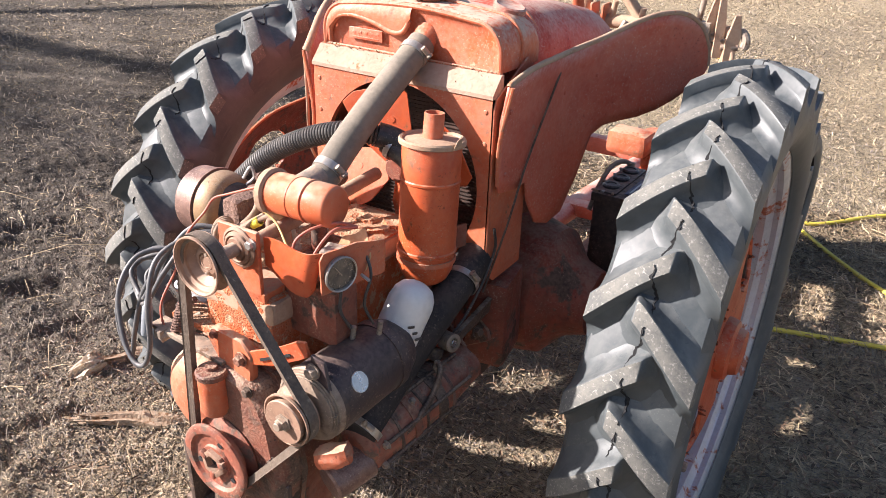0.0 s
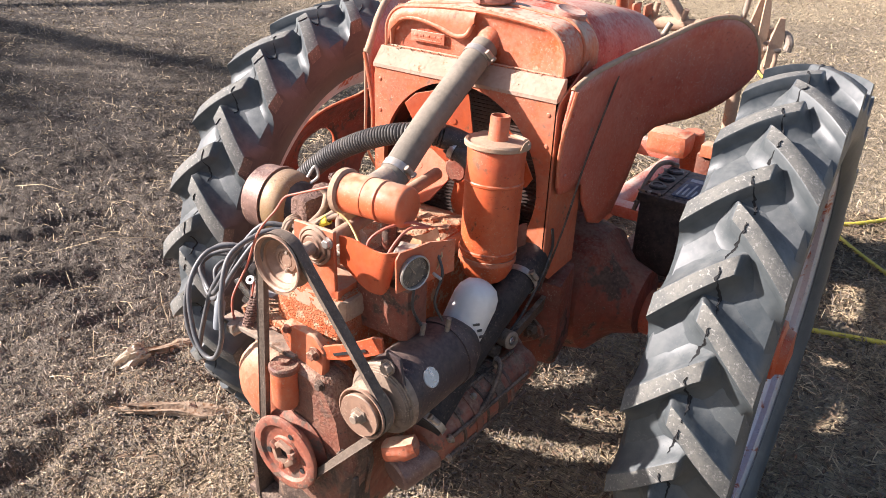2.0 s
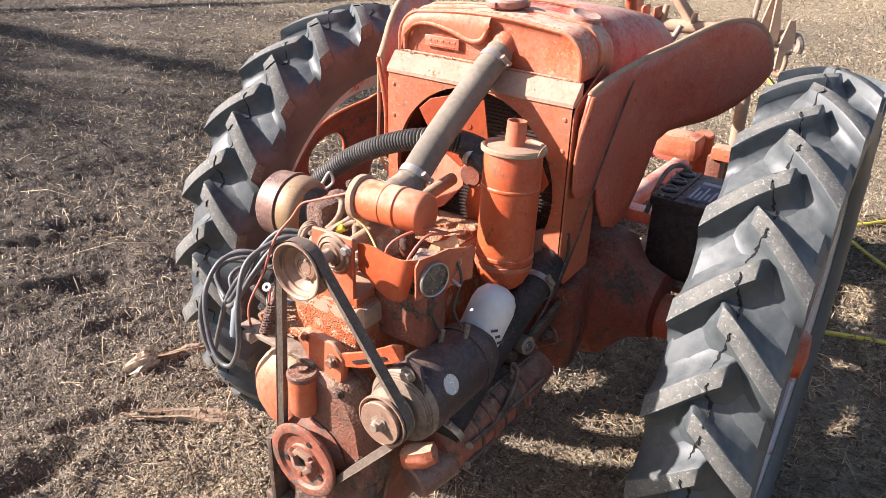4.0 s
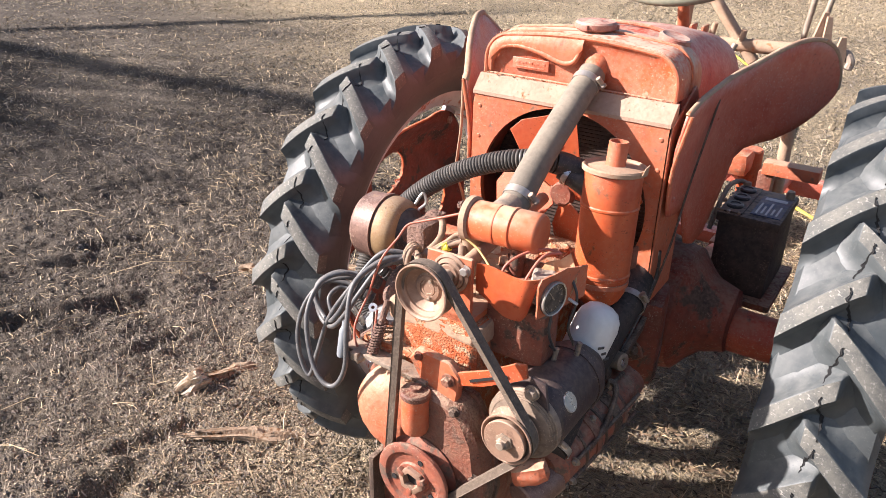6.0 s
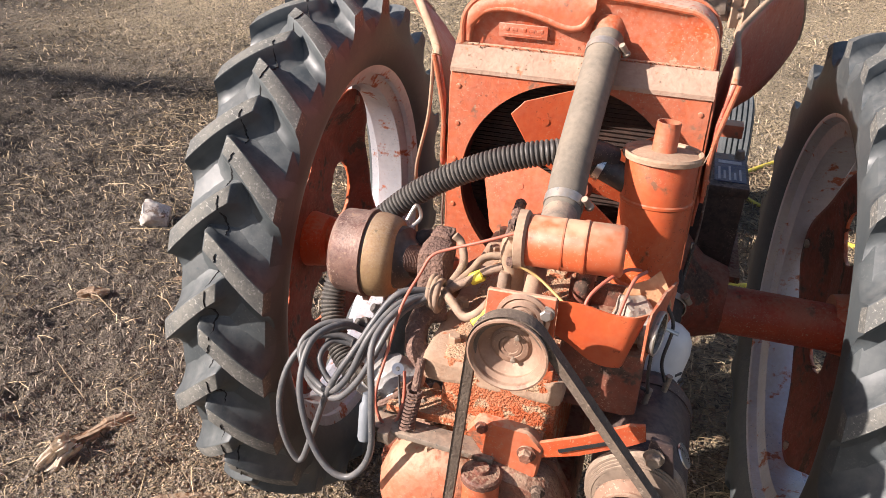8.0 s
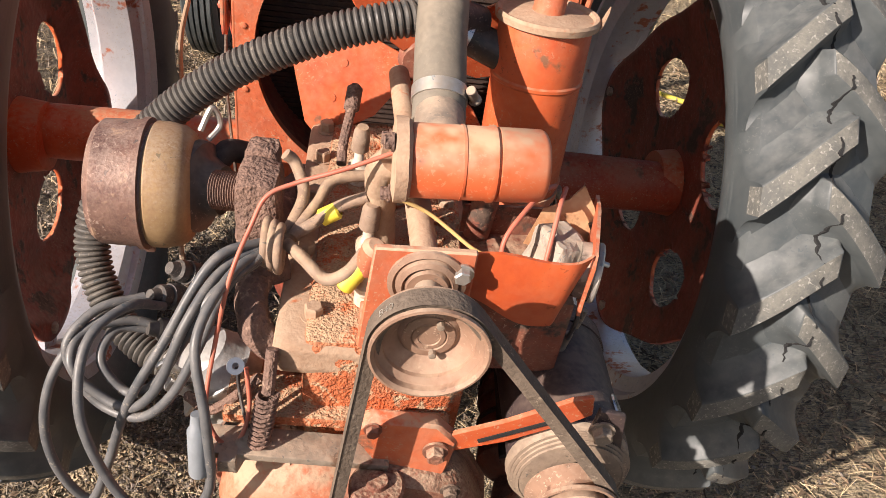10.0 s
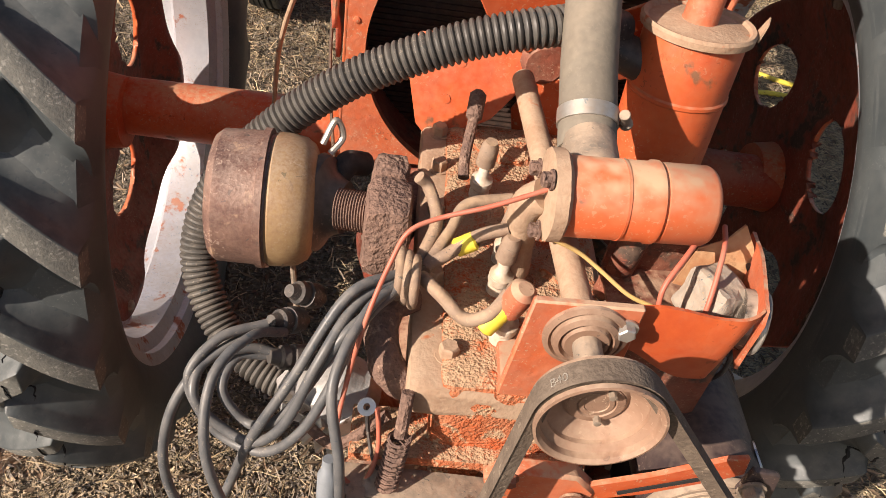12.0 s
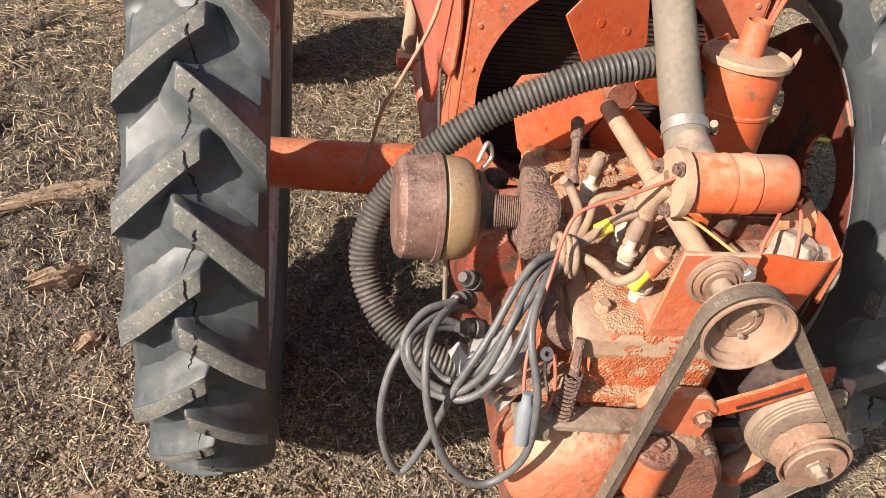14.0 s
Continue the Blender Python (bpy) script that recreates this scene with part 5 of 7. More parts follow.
for a in (20, 150, 265):
    p0 = Vector((CX + 0.022 * math.cos(radians(a)), BELT_Y - 0.012, CZ + 0.022 * math.sin(radians(a))))
    part("starter_dog", box(p0 + Vector((0, -0.006, 0)), (0.014, 0.010, 0.010), rot=(0, -a, 0), bevel=0.003), CRANKM, cp)
# flat near-black discs in place of holes, their shade given as colour
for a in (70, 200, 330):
    part("pulley_hole_shade", lathe((CX + 0.040 * math.cos(radians(a)), BELT_Y - 0.0118, CZ + 0.040 * math.sin(radians(a))), (0, -1, 0), [(0, 0.005), (0.001, 0.005), (0.001, 0)], 12), RECESS_DARK, cp)


def belt_path(circles):
    """Outer tangents round the pulleys, taken anticlockwise as (x, z, r)."""
    pts = []
    k = len(circles)
    tangents = []
    for i in range(k):
        x0, z0, r0 = circles[i]
        x1, z1, r1 = circles[(i + 1) % k]
        d = math.hypot(x1 - x0, z1 - z0)
        a = math.atan2(z1 - z0, x1 - x0) - math.acos((r0 - r1) / d) + 0.0
        tangents.append(a)
    for i in range(k):
        x, z, r = circles[i]
        a0, a1 = tangents[i - 1], tangents[i]
        while a1 < a0:
            a1 += 2 * math.pi
        n = max(4, int((a1 - a0) / 0.12))
        for j in range(n + 1):
            a = a0 + (a1 - a0) * j / n
            pts.append((x + r * math.cos(a), z + r * math.sin(a)))
    return pts


belt = thing("drive_belt", (0, BELT_Y, 0.55), "worn black drive belt round three pulleys, marked B40", "belt")
path = belt_path([(CX, CZ, 0.0595), (0.150, 0.748, 0.0395), (0.0, 0.936, 0.043)])
dense = []
for i, p in enumerate(path):
    q = path[(i + 1) % len(path)]
    n = max(1, int(math.dist(p, q) / 0.012))
    dense += [(p[0] + (q[0] - p[0]) * j / n, p[1] + (q[1] - p[1]) * j / n) for j in range(n)]
bm = bmesh.new()
rings = []
for i, p in enumerate(dense):
    a, b = dense[i - 1], dense[(i + 1) % len(dense)]
    t = Vector((b[0] - a[0], b[1] - a[1])).normalized()
    n = Vector((t.y, -t.x))
    rings.append([bm.verts.new((p[0] + n.x * o, BELT_Y + y, p[1] + n.y * o)) for o, y in ((0.0015, -0.0075), (0.0022, -0.0085), (0.0022, 0.0085), (0.0015, 0.0085), (-0.009, 0.005), (-0.009, -0.005))])
for i in range(len(rings)):
    a, b = rings[i], rings[(i + 1) % len(rings)]
    for k in range(6):
        bm.faces.new((a[k], a[(k + 1) % 6], b[(k + 1) % 6], b[k]))
part("belt", bm, BELTM, belt)
txt = bpy.data.curves.new("belt_mark", "FONT")
txt.body, txt.size, txt.extrude, txt.align_x, txt.align_y = "B40", 0.0088, 0.0002, "CENTER", "CENTER"
mark = new("belt_mark", txt)
dg = bpy.context.evaluated_depsgraph_get()
tm = bpy.data.meshes.new_from_object(mark.evaluated_get(dg))
bpy.data.objects.remove(mark)
for v in tm.vertices:                     # wrap the letters round the fan pulley
    a = radians(138) - v.co.x / 0.0455
    v.co = Vector((0.0455 * math.cos(a), BELT_Y - 0.001 + v.co.y * -1.0 * -1.0, 0.936 + 0.0455 * math.sin(a)))
tm.materials.append(material("worn_belt_print", (0.55, 0.50, 0.44), (0.32, 0.29, 0.25), 0.8, scale=160))
mk = new("belt_mark", tm)
mk.parent = belt
mk.matrix_parent_inverse = FRAME_OF[belt].inverted()

# ---- generator ----
ENDPLATE = material("dusty_end_casting", (0.25, 0.185, 0.135), (0.17, 0.125, 0.095), 0.7, metal=0.1, scale=18, spots=(0.10, 0.065, 0.05), spot_scale=26, cut=0.58, dust=(0.42, 0.32, 0.235), dust_amount=0.6, bump=0.3)
gen = thing("generator", (0.155, -0.55, 0.69), "brown-black generator with dusty end plate and pulley", "generator")
GC = (0.150, 0.748)
part("body", lathe((GC[0] + 0.005, -0.650, GC[1]), (0, 1, 0), [(0, 0), (0, 0.040), (0.006, 0.050), (0.02, 0.055), (0.022, 0.0565), (0.155, 0.0565), (0.157, 0.055), (0.175, 0.053), (0.195, 0.045), (0.198, 0)], 44), GENM, gen)
part("end_plate", lathe((GC[0] + 0.003, -0.656, GC[1]), (0, 1, 0), [(0, 0), (0, 0.034), (0.002, 0.047), (0.012, 0.0545), (0.020, 0.0575), (0.022, 0.0575), (0.022, 0)], 40), ENDPLATE, gen, "tan dusty end plate")
for k in range(4):
    part("end_rib", lathe((GC[0] + 0.003, -0.6545 + 0.003 * k, GC[1]), (0, 1, 0), [(0, 0.0475 + 0.0022 * k), (0.0005, 0.0500 + 0.0022 * k), (0.0016, 0.0500 + 0.0022 * k), (0.002, 0.0475 + 0.0022 * k)], 40), ENDPLATE, gen)
part("band", lathe((GC[0] + 0.005, -0.505, GC[1]), (0, 1, 0), [(0, 0.0565), (0, 0.0585), (0.018, 0.0585), (0.018, 0.0565)], 40), GENM, gen)
gp = pulley("pulley", GC, 0.0405, 0.006, "dusty steel pulley", PULLEY, gen)
part("pulley_face", lathe((GC[0], BELT_Y - 0.002, GC[1]), (0, -1, 0), [(0, 0), (0, 0.030), (0.014, 0.0335), (0.016, 0.0325), (0.016, 0.026), (0.0145, 0.018), (0.0145, 0)], 40), PULLEY, gp)
part("nut", lathe((GC[0], BELT_Y - 0.0165, GC[1]), (0, -1, 0), [(0, 0.014), (0.002, 0.014), (0.002, 0.0095), (0.008, 0.0095), (0.009, 0.008), (0.009, 0.0)], 6), DULL, gp)
part("shaft_end", rod((GC[0], BELT_Y - 0.01, GC[1]), (GC[0], BELT_Y - 0.031, GC[1]), 0.0065), DULL, gp)
ang = radians(33)
part("name_plate", lathe((GC[0] + 0.005 + 0.0560 * math.cos(ang), -0.595, GC[1] + 0.0560 * math.sin(ang)), (math.cos(ang), 0, math.sin(ang)), [(0, 0), (0, 0.0155), (0.0018, 0.015), (0.0018, 0)], 28), STEEL, gen, "oval maker's plate with no readable print")
part("adjuster_arm", plate([(0.0, -0.012), (0.05, 0.008), (0.105, 0.040), (0.120, 0.050), (0.116, 0.072), (0.100, 0.068), (0.05, 0.034), (0.0, 0.012)], (0.035, -0.640, 0.778), (1, 0, 0), (0, 0, 1), 0.005, bevel=0.001), PAINT, gen, "orange slotted adjuster arm")
# thin dark plate laid on the arm, painting the shade of an open slot
part("slot_shade", plate([(0.028, 0.0075), (0.090, 0.0405), (0.088, 0.0445), (0.026, 0.0115)], (0.035, -0.6465, 0.778), (1, 0, 0), (0, 0, 1), 0.001), RECESS_DARK, gen)
part("ear", plate([(-0.018, -0.05), (0.03, -0.066), (0.012, 0.03), (-0.012, 0.035)], (0.172, -0.640, 0.800), (1, 0, 0), (0, 0, 1), 0.006, bevel=0.001), GENM, gen)
part("ear_bolt", bolt((0.166, -0.648, 0.812), (0, -1, 0), 0.009, 0.009), DULL, gen)
for x, y in ((0.148, -0.545), (0.170, -0.51)):
    part("terminal", rod((x, y, 0.800), (x + 0.004, y, 0.826), 0.004), DULL, gen)
part("terminal_wire", tube([(0.152, -0.545, 0.822), (0.12, -0.55, 0.835), (0.10, -0.56, 0.83)], 0.0025, 6), BLACK, gen)
SOFTBLACK = material("matt_black_rubber", (0.020, 0.019, 0.020), (0.032, 0.029, 0.029), 0.75, scale=9, dust=(0.15, 0.11, 0.09), dust_amount=0.25, bump=0.12, spec=0.3)
# ---- cooling hoses ----
def clamp(parent, c, axis, r, screw, width=0.012):
    """A worm-drive band with its screw housing."""
    a = Vector(axis).normalized()
    band = part("clamp_band", lathe(Vector(c) - a * width / 2, a, [(0, r), (0, r + 0.0014), (width, r + 0.0014), (width, r)], 36), ZINC, parent, "zinc-plated clamp band")
    s = Vector(screw)
    s = (s - a * s.dot(a)).normalized()
    t = a.cross(s)
    p = Vector(c) + s * (r + 0.006)
    part("clamp_housing", rod(p - t * 0.006, p + t * 0.008, 0.0048, seg=12), DULL, band)
    part("clamp_screw", lathe(p + t * 0.008, t, [(0, 0.0035), (0.003, 0.0060), (0.006, 0.0060), (0.006, 0.001), (0.005, 0)], 12), DULL, band)


top_hose = thing("upper_radiator_hose", (0.02, -0.47, 1.02), "thick grey rubber hose with bright clamps at both ends", "hose")
H0, H1 = Vector((0.008, -0.452, 0.984)), Vector((0.012, -0.215, 1.139))
hose_line = [H0, (0.008, -0.425, 1.000), (0.007, -0.385, 1.028), (0.008, -0.335, 1.063), (0.010, -0.275, 1.102), H1, (0.0125, -0.196, 1.150), (0.0125, -0.186, 1.156)]
part("hose", tube(hose_line, 0.0245, 28, 10), HOSE, top_hose)
clamp(top_hose, (0.008, -0.4270, 0.9990), (0.0, 0.83, 0.55), 0.0246, (1, -0.35, 0.25), 0.013)
clamp(top_hose, (0.0118, -0.208, 1.1430), (0.01, 0.85, 0.52), 0.0246, (1, -0.3, 0.35), 0.013)

# water outlet canister across the head
DUSTCAN = material("paint_under_pale_dust", (0.50, 0.105, 0.035), (0.42, 0.080, 0.028), 0.5, scale=3.5, fine=40, spots=(0.19, 0.085, 0.05), spot_scale=34, cut=0.64, dust=(0.42, 0.275, 0.175), dust_amount=0.75, bump=0.15, flecks=0.4)
out = thing("outlet_canister", (0.04, -0.51, 0.95), "orange steel canister lying across the head, rusty flange", "canister")
C0, AX = Vector((-0.022, -0.514, 0.983)), Vector((1.0, 0.03, 0.03)).normalized()
part("body", lathe(C0, AX, [(0.0, 0), (0.0, 0.028), (0.005, 0.0315), (0.068, 0.0315), (0.070, 0.0328), (0.0740, 0.0328), (0.0755, 0.0315), (0.0765, 0.0302), (0.0775, 0.0315), (0.113, 0.0315), (0.117, 0.0295), (0.1185, 0.027), (0.1185, 0)], 56), DUSTCAN, out)
part("seam", lathe(C0, AX, [(0.0460, 0.0313), (0.0460, 0.0322), (0.0480, 0.0322), (0.0480, 0.0313)], 56), DUSTCAN, out)
part("flange", rough_up(lathe(C0, AX, [(-0.011, 0), (-0.011, 0.026), (-0.009, 0.036), (0.001, 0.0365), (0.004, 0.033), (0.004, 0)], 36), 0.0007, 70), DUSTPALE, out, "dust-covered cast flange")
part("neck", lathe(C0 + AX * 0.030 + Vector((0, 0.014, 0.0)), (0.0, 0.96, 0.14), [(0, 0.026), (0.020, 0.0228), (0.05, 0.0225), (0.05, 0)], 28), DULL, out, "worn metal neck")
for a in (75, 200, 320):
    u = AX.orthogonal().normalized()
    v = AX.cross(u)
    p = C0 + AX * -0.011 + (u * math.cos(radians(a)) + v * math.sin(radians(a))) * 0.029
    part("flange_bolt", bolt(p, -AX, 0.006, 0.007), RUSTCAST, out)
part("elbow", rough_up(tube([C0 + AX * -0.008, C0 + AX * -0.018 + Vector((0, 0.010, -0.020)), C0 + AX * -0.016 + Vector((0, 0.022, -0.06)), C0 + AX * -0.012 + Vector((0, 0.025, -0.11))], 0.014, 16), 0.0015, 50), DUSTPALE, out, "dust-caked outlet elbow")
part("stand", rod((0.055, -0.505, 0.955), (0.050, -0.500, 0.868), 0.012), OLDRED, out)

# ---- air cleaner ----
ac = thing("air_cleaner", (0.128, -0.325, 0.80), "upright orange air cleaner with dusty lid and stub pipe", "air cleaner")
AT, AB = Vector((0.119, -0.304, 1.036)), Vector((0.122, -0.322, 0.798))
down = (AB - AT).normalized()
ln = (AB - AT).length
part("body", lathe(AT, down, [(-0.002, 0), (-0.002, 0.046), (0.004, 0.0485), (0.058, 0.0485), (0.060, 0.0500), (0.063, 0.0500), (0.065, 0.0485), (0.178, 0.0485), (0.180, 0.0503), (0.184, 0.0503), (0.186, 0.0480), (0.215, 0.0455), (ln - 0.008, 0.038), (ln, 0.030), (ln, 0)], 52), PAINT, ac, "orange painted canister, glossy, with seams")
part("lid", lathe(AT, -down, [(-0.004, 0.0500), (-0.002, 0.0540), (0.004, 0.0545), (0.007, 0.0525), (0.006, 0.0490), (0.003, 0.0470), (0.005, 0.034), (0.007, 0.022), (0.008, 0)], 52), DUSTPALE, ac, "pale dusty lid with a rolled rim")
part("lid_tab", rough_up(plate([(-0.008, 0), (0.010, 0.002), (0.006, 0.020), (-0.004, 0.016)], AT + Vector((0.053, -0.012, 0.002)), (0.2, 1, 0), (0.25, 0, 1), 0.0015), 0.001, 60), DUSTPALE, ac, "bent tab of the lid clip")
part("stub_pipe", lathe(AT - down * 0.005, -down + Vector((0.03, 0, 0)), [(0, 0.0178), (0.004, 0.0165), (0.040, 0.0162), (0.042, 0.0158), (0.042, 0.0142), (0.004, 0.0142), (0.004, 0)], 28), PAINT_DUSTY, ac, "short open rusty pipe")
part("clamp_band", lathe(AT + down * 0.193, down, [(0, 0.0478), (0, 0.0500), (0.008, 0.0498), (0.008, 0.0470)], 44), PAINT_DUSTY, ac)
part("neck", tube([AT + down * 0.045 + Vector((-0.035, 0.0, 0)), AT + Vector((-0.065, 0.006, -0.036)), AT + Vector((-0.095, 0.004, -0.022))], 0.019, 20), BLACK, ac, "black rubber neck")
part("neck_clamp", lathe(AT + Vector((-0.078, 0.005, -0.031)), (-0.9, 0, 0.35), [(0, 0.0195), (0, 0.0212), (0.010, 0.0212), (0.010, 0.0195)], 26), STEEL, ac)
part("bracket", plate([(-0.02, 0), (0.045, 0.01), (0.045, 0.05), (-0.02, 0.045)], (0.14, -0.30, 0.84), (0.5, 1, 0), (0, 0, 1), 0.005), OLDRED, ac)

RIBBED = material("dusty_ribbed_plastic", (0.050, 0.047, 0.045), (0.085, 0.078, 0.070), 0.5, scale=10, dust=(0.24, 0.20, 0.16), dust_amount=0.16, bump=0.08)
duct = thing("corrugated_air_hose", (-0.25, -0.38, 0.68), "black ribbed plastic air hose in a wide bend", "hose")
part("hose", tube([(0.030, -0.299, 1.022), (-0.020, -0.335, 1.032), (-0.100, -0.345, 1.010), (-0.190, -0.350, 0.964), (-0.262, -0.357, 0.905), (-0.318, -0.372, 0.835), (-0.335, -0.405, 0.765), (-0.305, -0.450, 0.712), (-0.255, -0.485, 0.690), (-0.200, -0.500, 0.682), (-0.155, -0.500, 0.690)], 0.0192, 20, 10, ribs=(0.0064, 0.0042)), RIBBED, duct, "ribbed black hose")
part("cuff", tube([(0.052, -0.288, 1.012), (0.030, -0.299, 1.022), (0.014, -0.311, 1.028)], 0.0208, 20, 4), BLACK, duct, "smooth rubber cuff")
part("cuff", tube([(-0.175, -0.500, 0.686), (-0.150, -0.500, 0.692), (-0.130, -0.498, 0.700)], 0.0208, 20, 4), BLACK, duct, "smooth rubber cuff")

# ---- breather canister and manifold ----
man = thing("exhaust_manifold", (-0.13, -0.50, 0.80), "rough rusty cast-iron manifold with a threaded outlet", "manifold")
part("outlet_block", rough_up(box((-0.148, -0.470, 0.893), (0.040, 0.055, 0.075), bevel=0.010), 0.002, 60, 3), RUSTCAST, man)
part("outlet_lip", rough_up(box((-0.150, -0.432, 0.910), (0.032, 0.03, 0.05), bevel=0.008), 0.002, 60, 3), RUSTCAST, man)
part("runner", rough_up(tube([(-0.120, -0.520, 0.862), (-0.140, -0.535, 0.862), (-0.143, -0.560, 0.850), (-0.134, -0.580, 0.835), (-0.116, -0.585, 0.824), (-0.098, -0.575, 0.820), (-0.085, -0.56, 0.82)], 0.0145, 18, 8), 0.0018, 50), RUSTCAST, man, "curved cast runner")
part("runner", rough_up(tube([(-0.148, -0.47, 0.87), (-0.14, -0.40, 0.83), (-0.12, -0.33, 0.82), (-0.088, -0.32, 0.82)], 0.020, 16, 8), 0.0025, 50), RUSTCAST, man)
thread_prof = []
for k in range(13):
    thread_prof += [(k * 0.0024, 0.0190), (k * 0.0024 + 0.0012, 0.0174)]
part("threaded_pipe", lathe((-0.164, -0.455, 0.893), (-1, 0.15, -0.1), [(-0.01, 0)] + thread_prof + [(0.032, 0)], 30), RUSTCAST, man, "threaded pipe nipple")

can = thing("intake_breather", (-0.26, -0.431, 0.815), "round rusty tin breather can with a clamped band", "breather")
part("can", lathe((-0.306, -0.433, 0.876), (1, 0.04, 0.0), [(0, 0), (0, 0.049), (0.002, 0.055), (0.008, 0.0600), (0.043, 0.0612), (0.0435, 0.0638), (0.0495, 0.0638), (0.050, 0.0585), (0.060, 0.0575), (0.080, 0.040), (0.080, 0)], 60), RUSTCAN, can)
part("cup", lathe((-0.306, -0.433, 0.876), (1, 0.04, 0.0), [(0.052, 0.050), (0.052, 0.0590), (0.055, 0.0612), (0.066, 0.0610), (0.080, 0.0585), (0.088, 0.053), (0.091, 0.047), (0.094, 0.030), (0.096, 0)], 60), GOLDRUST, can, "golden brown inner cup")
part("band_lug", box((-0.259, -0.448, 0.815), (0.010, 0.014, 0.012), rot=(20, 0, 0), bevel=0.002), RUSTCAN, can)
part("neck", lathe((-0.214, -0.430, 0.877), (1, -0.25, 0.1), [(0, 0.046), (0.008, 0.044), (0.014, 0.032), (0.022, 0.026), (0.028, 0.024), (0.028, 0)], 32), BLACK, can, "dark neck")
part("stay_rod", rod((-0.238, -0.425, 0.818), (-0.228, -0.440, 0.715), 0.003, seg=8), DULL, can)
part("wing_loop", tube([(-0.213, -0.405, 0.925), (-0.203, -0.395, 0.945), (-0.196, -0.395, 0.928), (-0.206, -0.405, 0.915)], 0.003, 8), ZINC, can)
part("rear_elbow", tube([(-0.200, -0.41, 0.89), (-0.190, -0.39, 0.895), (-0.175, -0.375, 0.885)], 0.012, 12), SOFTBLACK, can, "black rubber elbow behind the can")

# ---- fan bracket box with the gauge ----
tray = thing("wiring_box", (0.09, -0.56, 0.87), "open orange sheet-metal box with a gauge and loose wires", "box")
c1, c2, c3 = Vector((0.134, -0.598, 0)), Vector((0.160, -0.490, 0)), Vector((0.036, -0.500, 0))


def sheet(p, q, z0a, z0b, z1a, z1b, t=0.003):
    bm = bmesh.new()
    d = (q - p).normalized()
    n = Vector((d.y, -d.x, 0)) * t
    vs = [bm.verts.new(v) for v in (p + Vector((0, 0, z0a)), q + Vector((0, 0, z0b)), q + Vector((0, 0, z1b)), p + Vector((0, 0, z1a)))]
    ws = [bm.verts.new(v.co - n) for v in vs]
    bm.faces.new(vs), bm.faces.new(ws[::-1])
    for i in range(4):
        bm.faces.new((vs[i], vs[(i + 1) % 4], ws[(i + 1) % 4], ws[i]))
    return bm


def bowed(u, v):
    """The box's front: its lower edge sweeps down to a rounded corner that leans in under the gauge."""
    low = 0.912 - 0.030 * u - 0.012 * math.sin(math.pi * u) ** 2 + 0.012 * max(0.0, (u - 0.86) / 0.14) ** 2
    z = low + (0.956 - 0.002 * u + 0.0025 * math.sin(7 * u) - low) * v
    x = 0.036 + (0.098 - 0.016 * (1 - v) * u ** 3) * u
    return Vector((x, -0.598 + 0.010 * max(0.0, (u - 0.80) / 0.20) ** 2 - 0.005 * math.sin(math.pi * u) * math.sin(math.pi * v), z))


front = bmesh.new()
skins = [[[front.verts.new(bowed(i / 24, j / 8) + Vector((0, t, 0))) for j in range(9)] for i in range(25)] for t in (0.0, 0.003)]
for i in range(24):
    for j in range(8):
        front.faces.new((skins[0][i][j], skins[0][i + 1][j], skins[0][i + 1][j + 1], skins[0][i][j + 1]))
        front.faces.new((skins[1][i][j], skins[1][i][j + 1], skins[1][i + 1][j + 1], skins[1][i + 1][j]))
edge_ij = [(i, 0) for i in range(25)] + [(24, j) for j in range(1, 9)] + [(i, 8) for i in range(23, -1, -1)] + [(0, j) for j in range(7, 0, -1)]
for (a, b), (c, d) in zip(edge_ij, edge_ij[1:] + edge_ij[:1]):
    front.faces.new((skins[0][a][b], skins[1][a][b], skins[1][c][d], skins[0][c][d]))
part("front_sheet", front, PAINT, tray, "dented orange front with a rounded corner")
part("gauge_sheet", rough_up(plate([(-0.002, 0.0), (0.108, 0.0), (0.110, 0.052), (0.060, 0.063), (0.004, 0.063), (-0.002, 0.052)], c1 + Vector((0, 0.008, 0.893)), (c2 - c1).normalized(), (0, 0, 1), 0.003), 0.0010, 30, 3), PAINT_DUSTY, tray)
# back sheet's dark red carries the shade inside the box as colour
part("back_sheet", sheet(c2, c3, 0.893, 0.905, 0.932, 0.935), OLDRED, tray)
part("floor_sheet", plate([(0.036, -0.588), (0.112, -0.582), (0.150, -0.492), (0.036, -0.502)], (0, 0, 0.900), (1, 0, 0), (0, 1, 0), 0.003), OLDRED, tray)
part("torn_flap", rough_up(plate([(-0.012, -0.030), (0.048, -0.040), (0.054, -0.012), (0.044, 0.010), (0.033, 0.028), (0.020, 0.016), (0.000, 0.004)], (0.106, -0.510, 0.938), (1.0, 0.05, 0.0), (0.05, 0.30, 1.0), 0.002), 0.003, 40), material("rust_streaked_card", (0.48, 0.31, 0.17), (0.38, 0.17, 0.08), 0.85, scale=16, spots=(0.13, 0.07, 0.04), spot_scale=26, cut=0.60, bump=0.3), tray, "bent torn flap of sheet")
part("leg", box((0.09, -0.545, 0.84), (0.10, 0.05, 0.09), bevel=0.006), OLDRED, tray)
gdir = (c2 - c1).normalized()
gn = Vector((gdir.y, -gdir.x, 0)).normalized()
gc = c1 + gdir * 0.036 + Vector((0, 0, 0.919))
gauge = part("gauge", lathe(gc, gn, [(-0.01, 0.0), (-0.01, 0.024), (0.004, 0.026), (0.007, 0.026), (0.008, 0.0245), (0.0075, 0.0235), (0.004, 0.023), (0.004, 0.0)], 40), FACE, tray, "round dial gauge with chrome bezel")
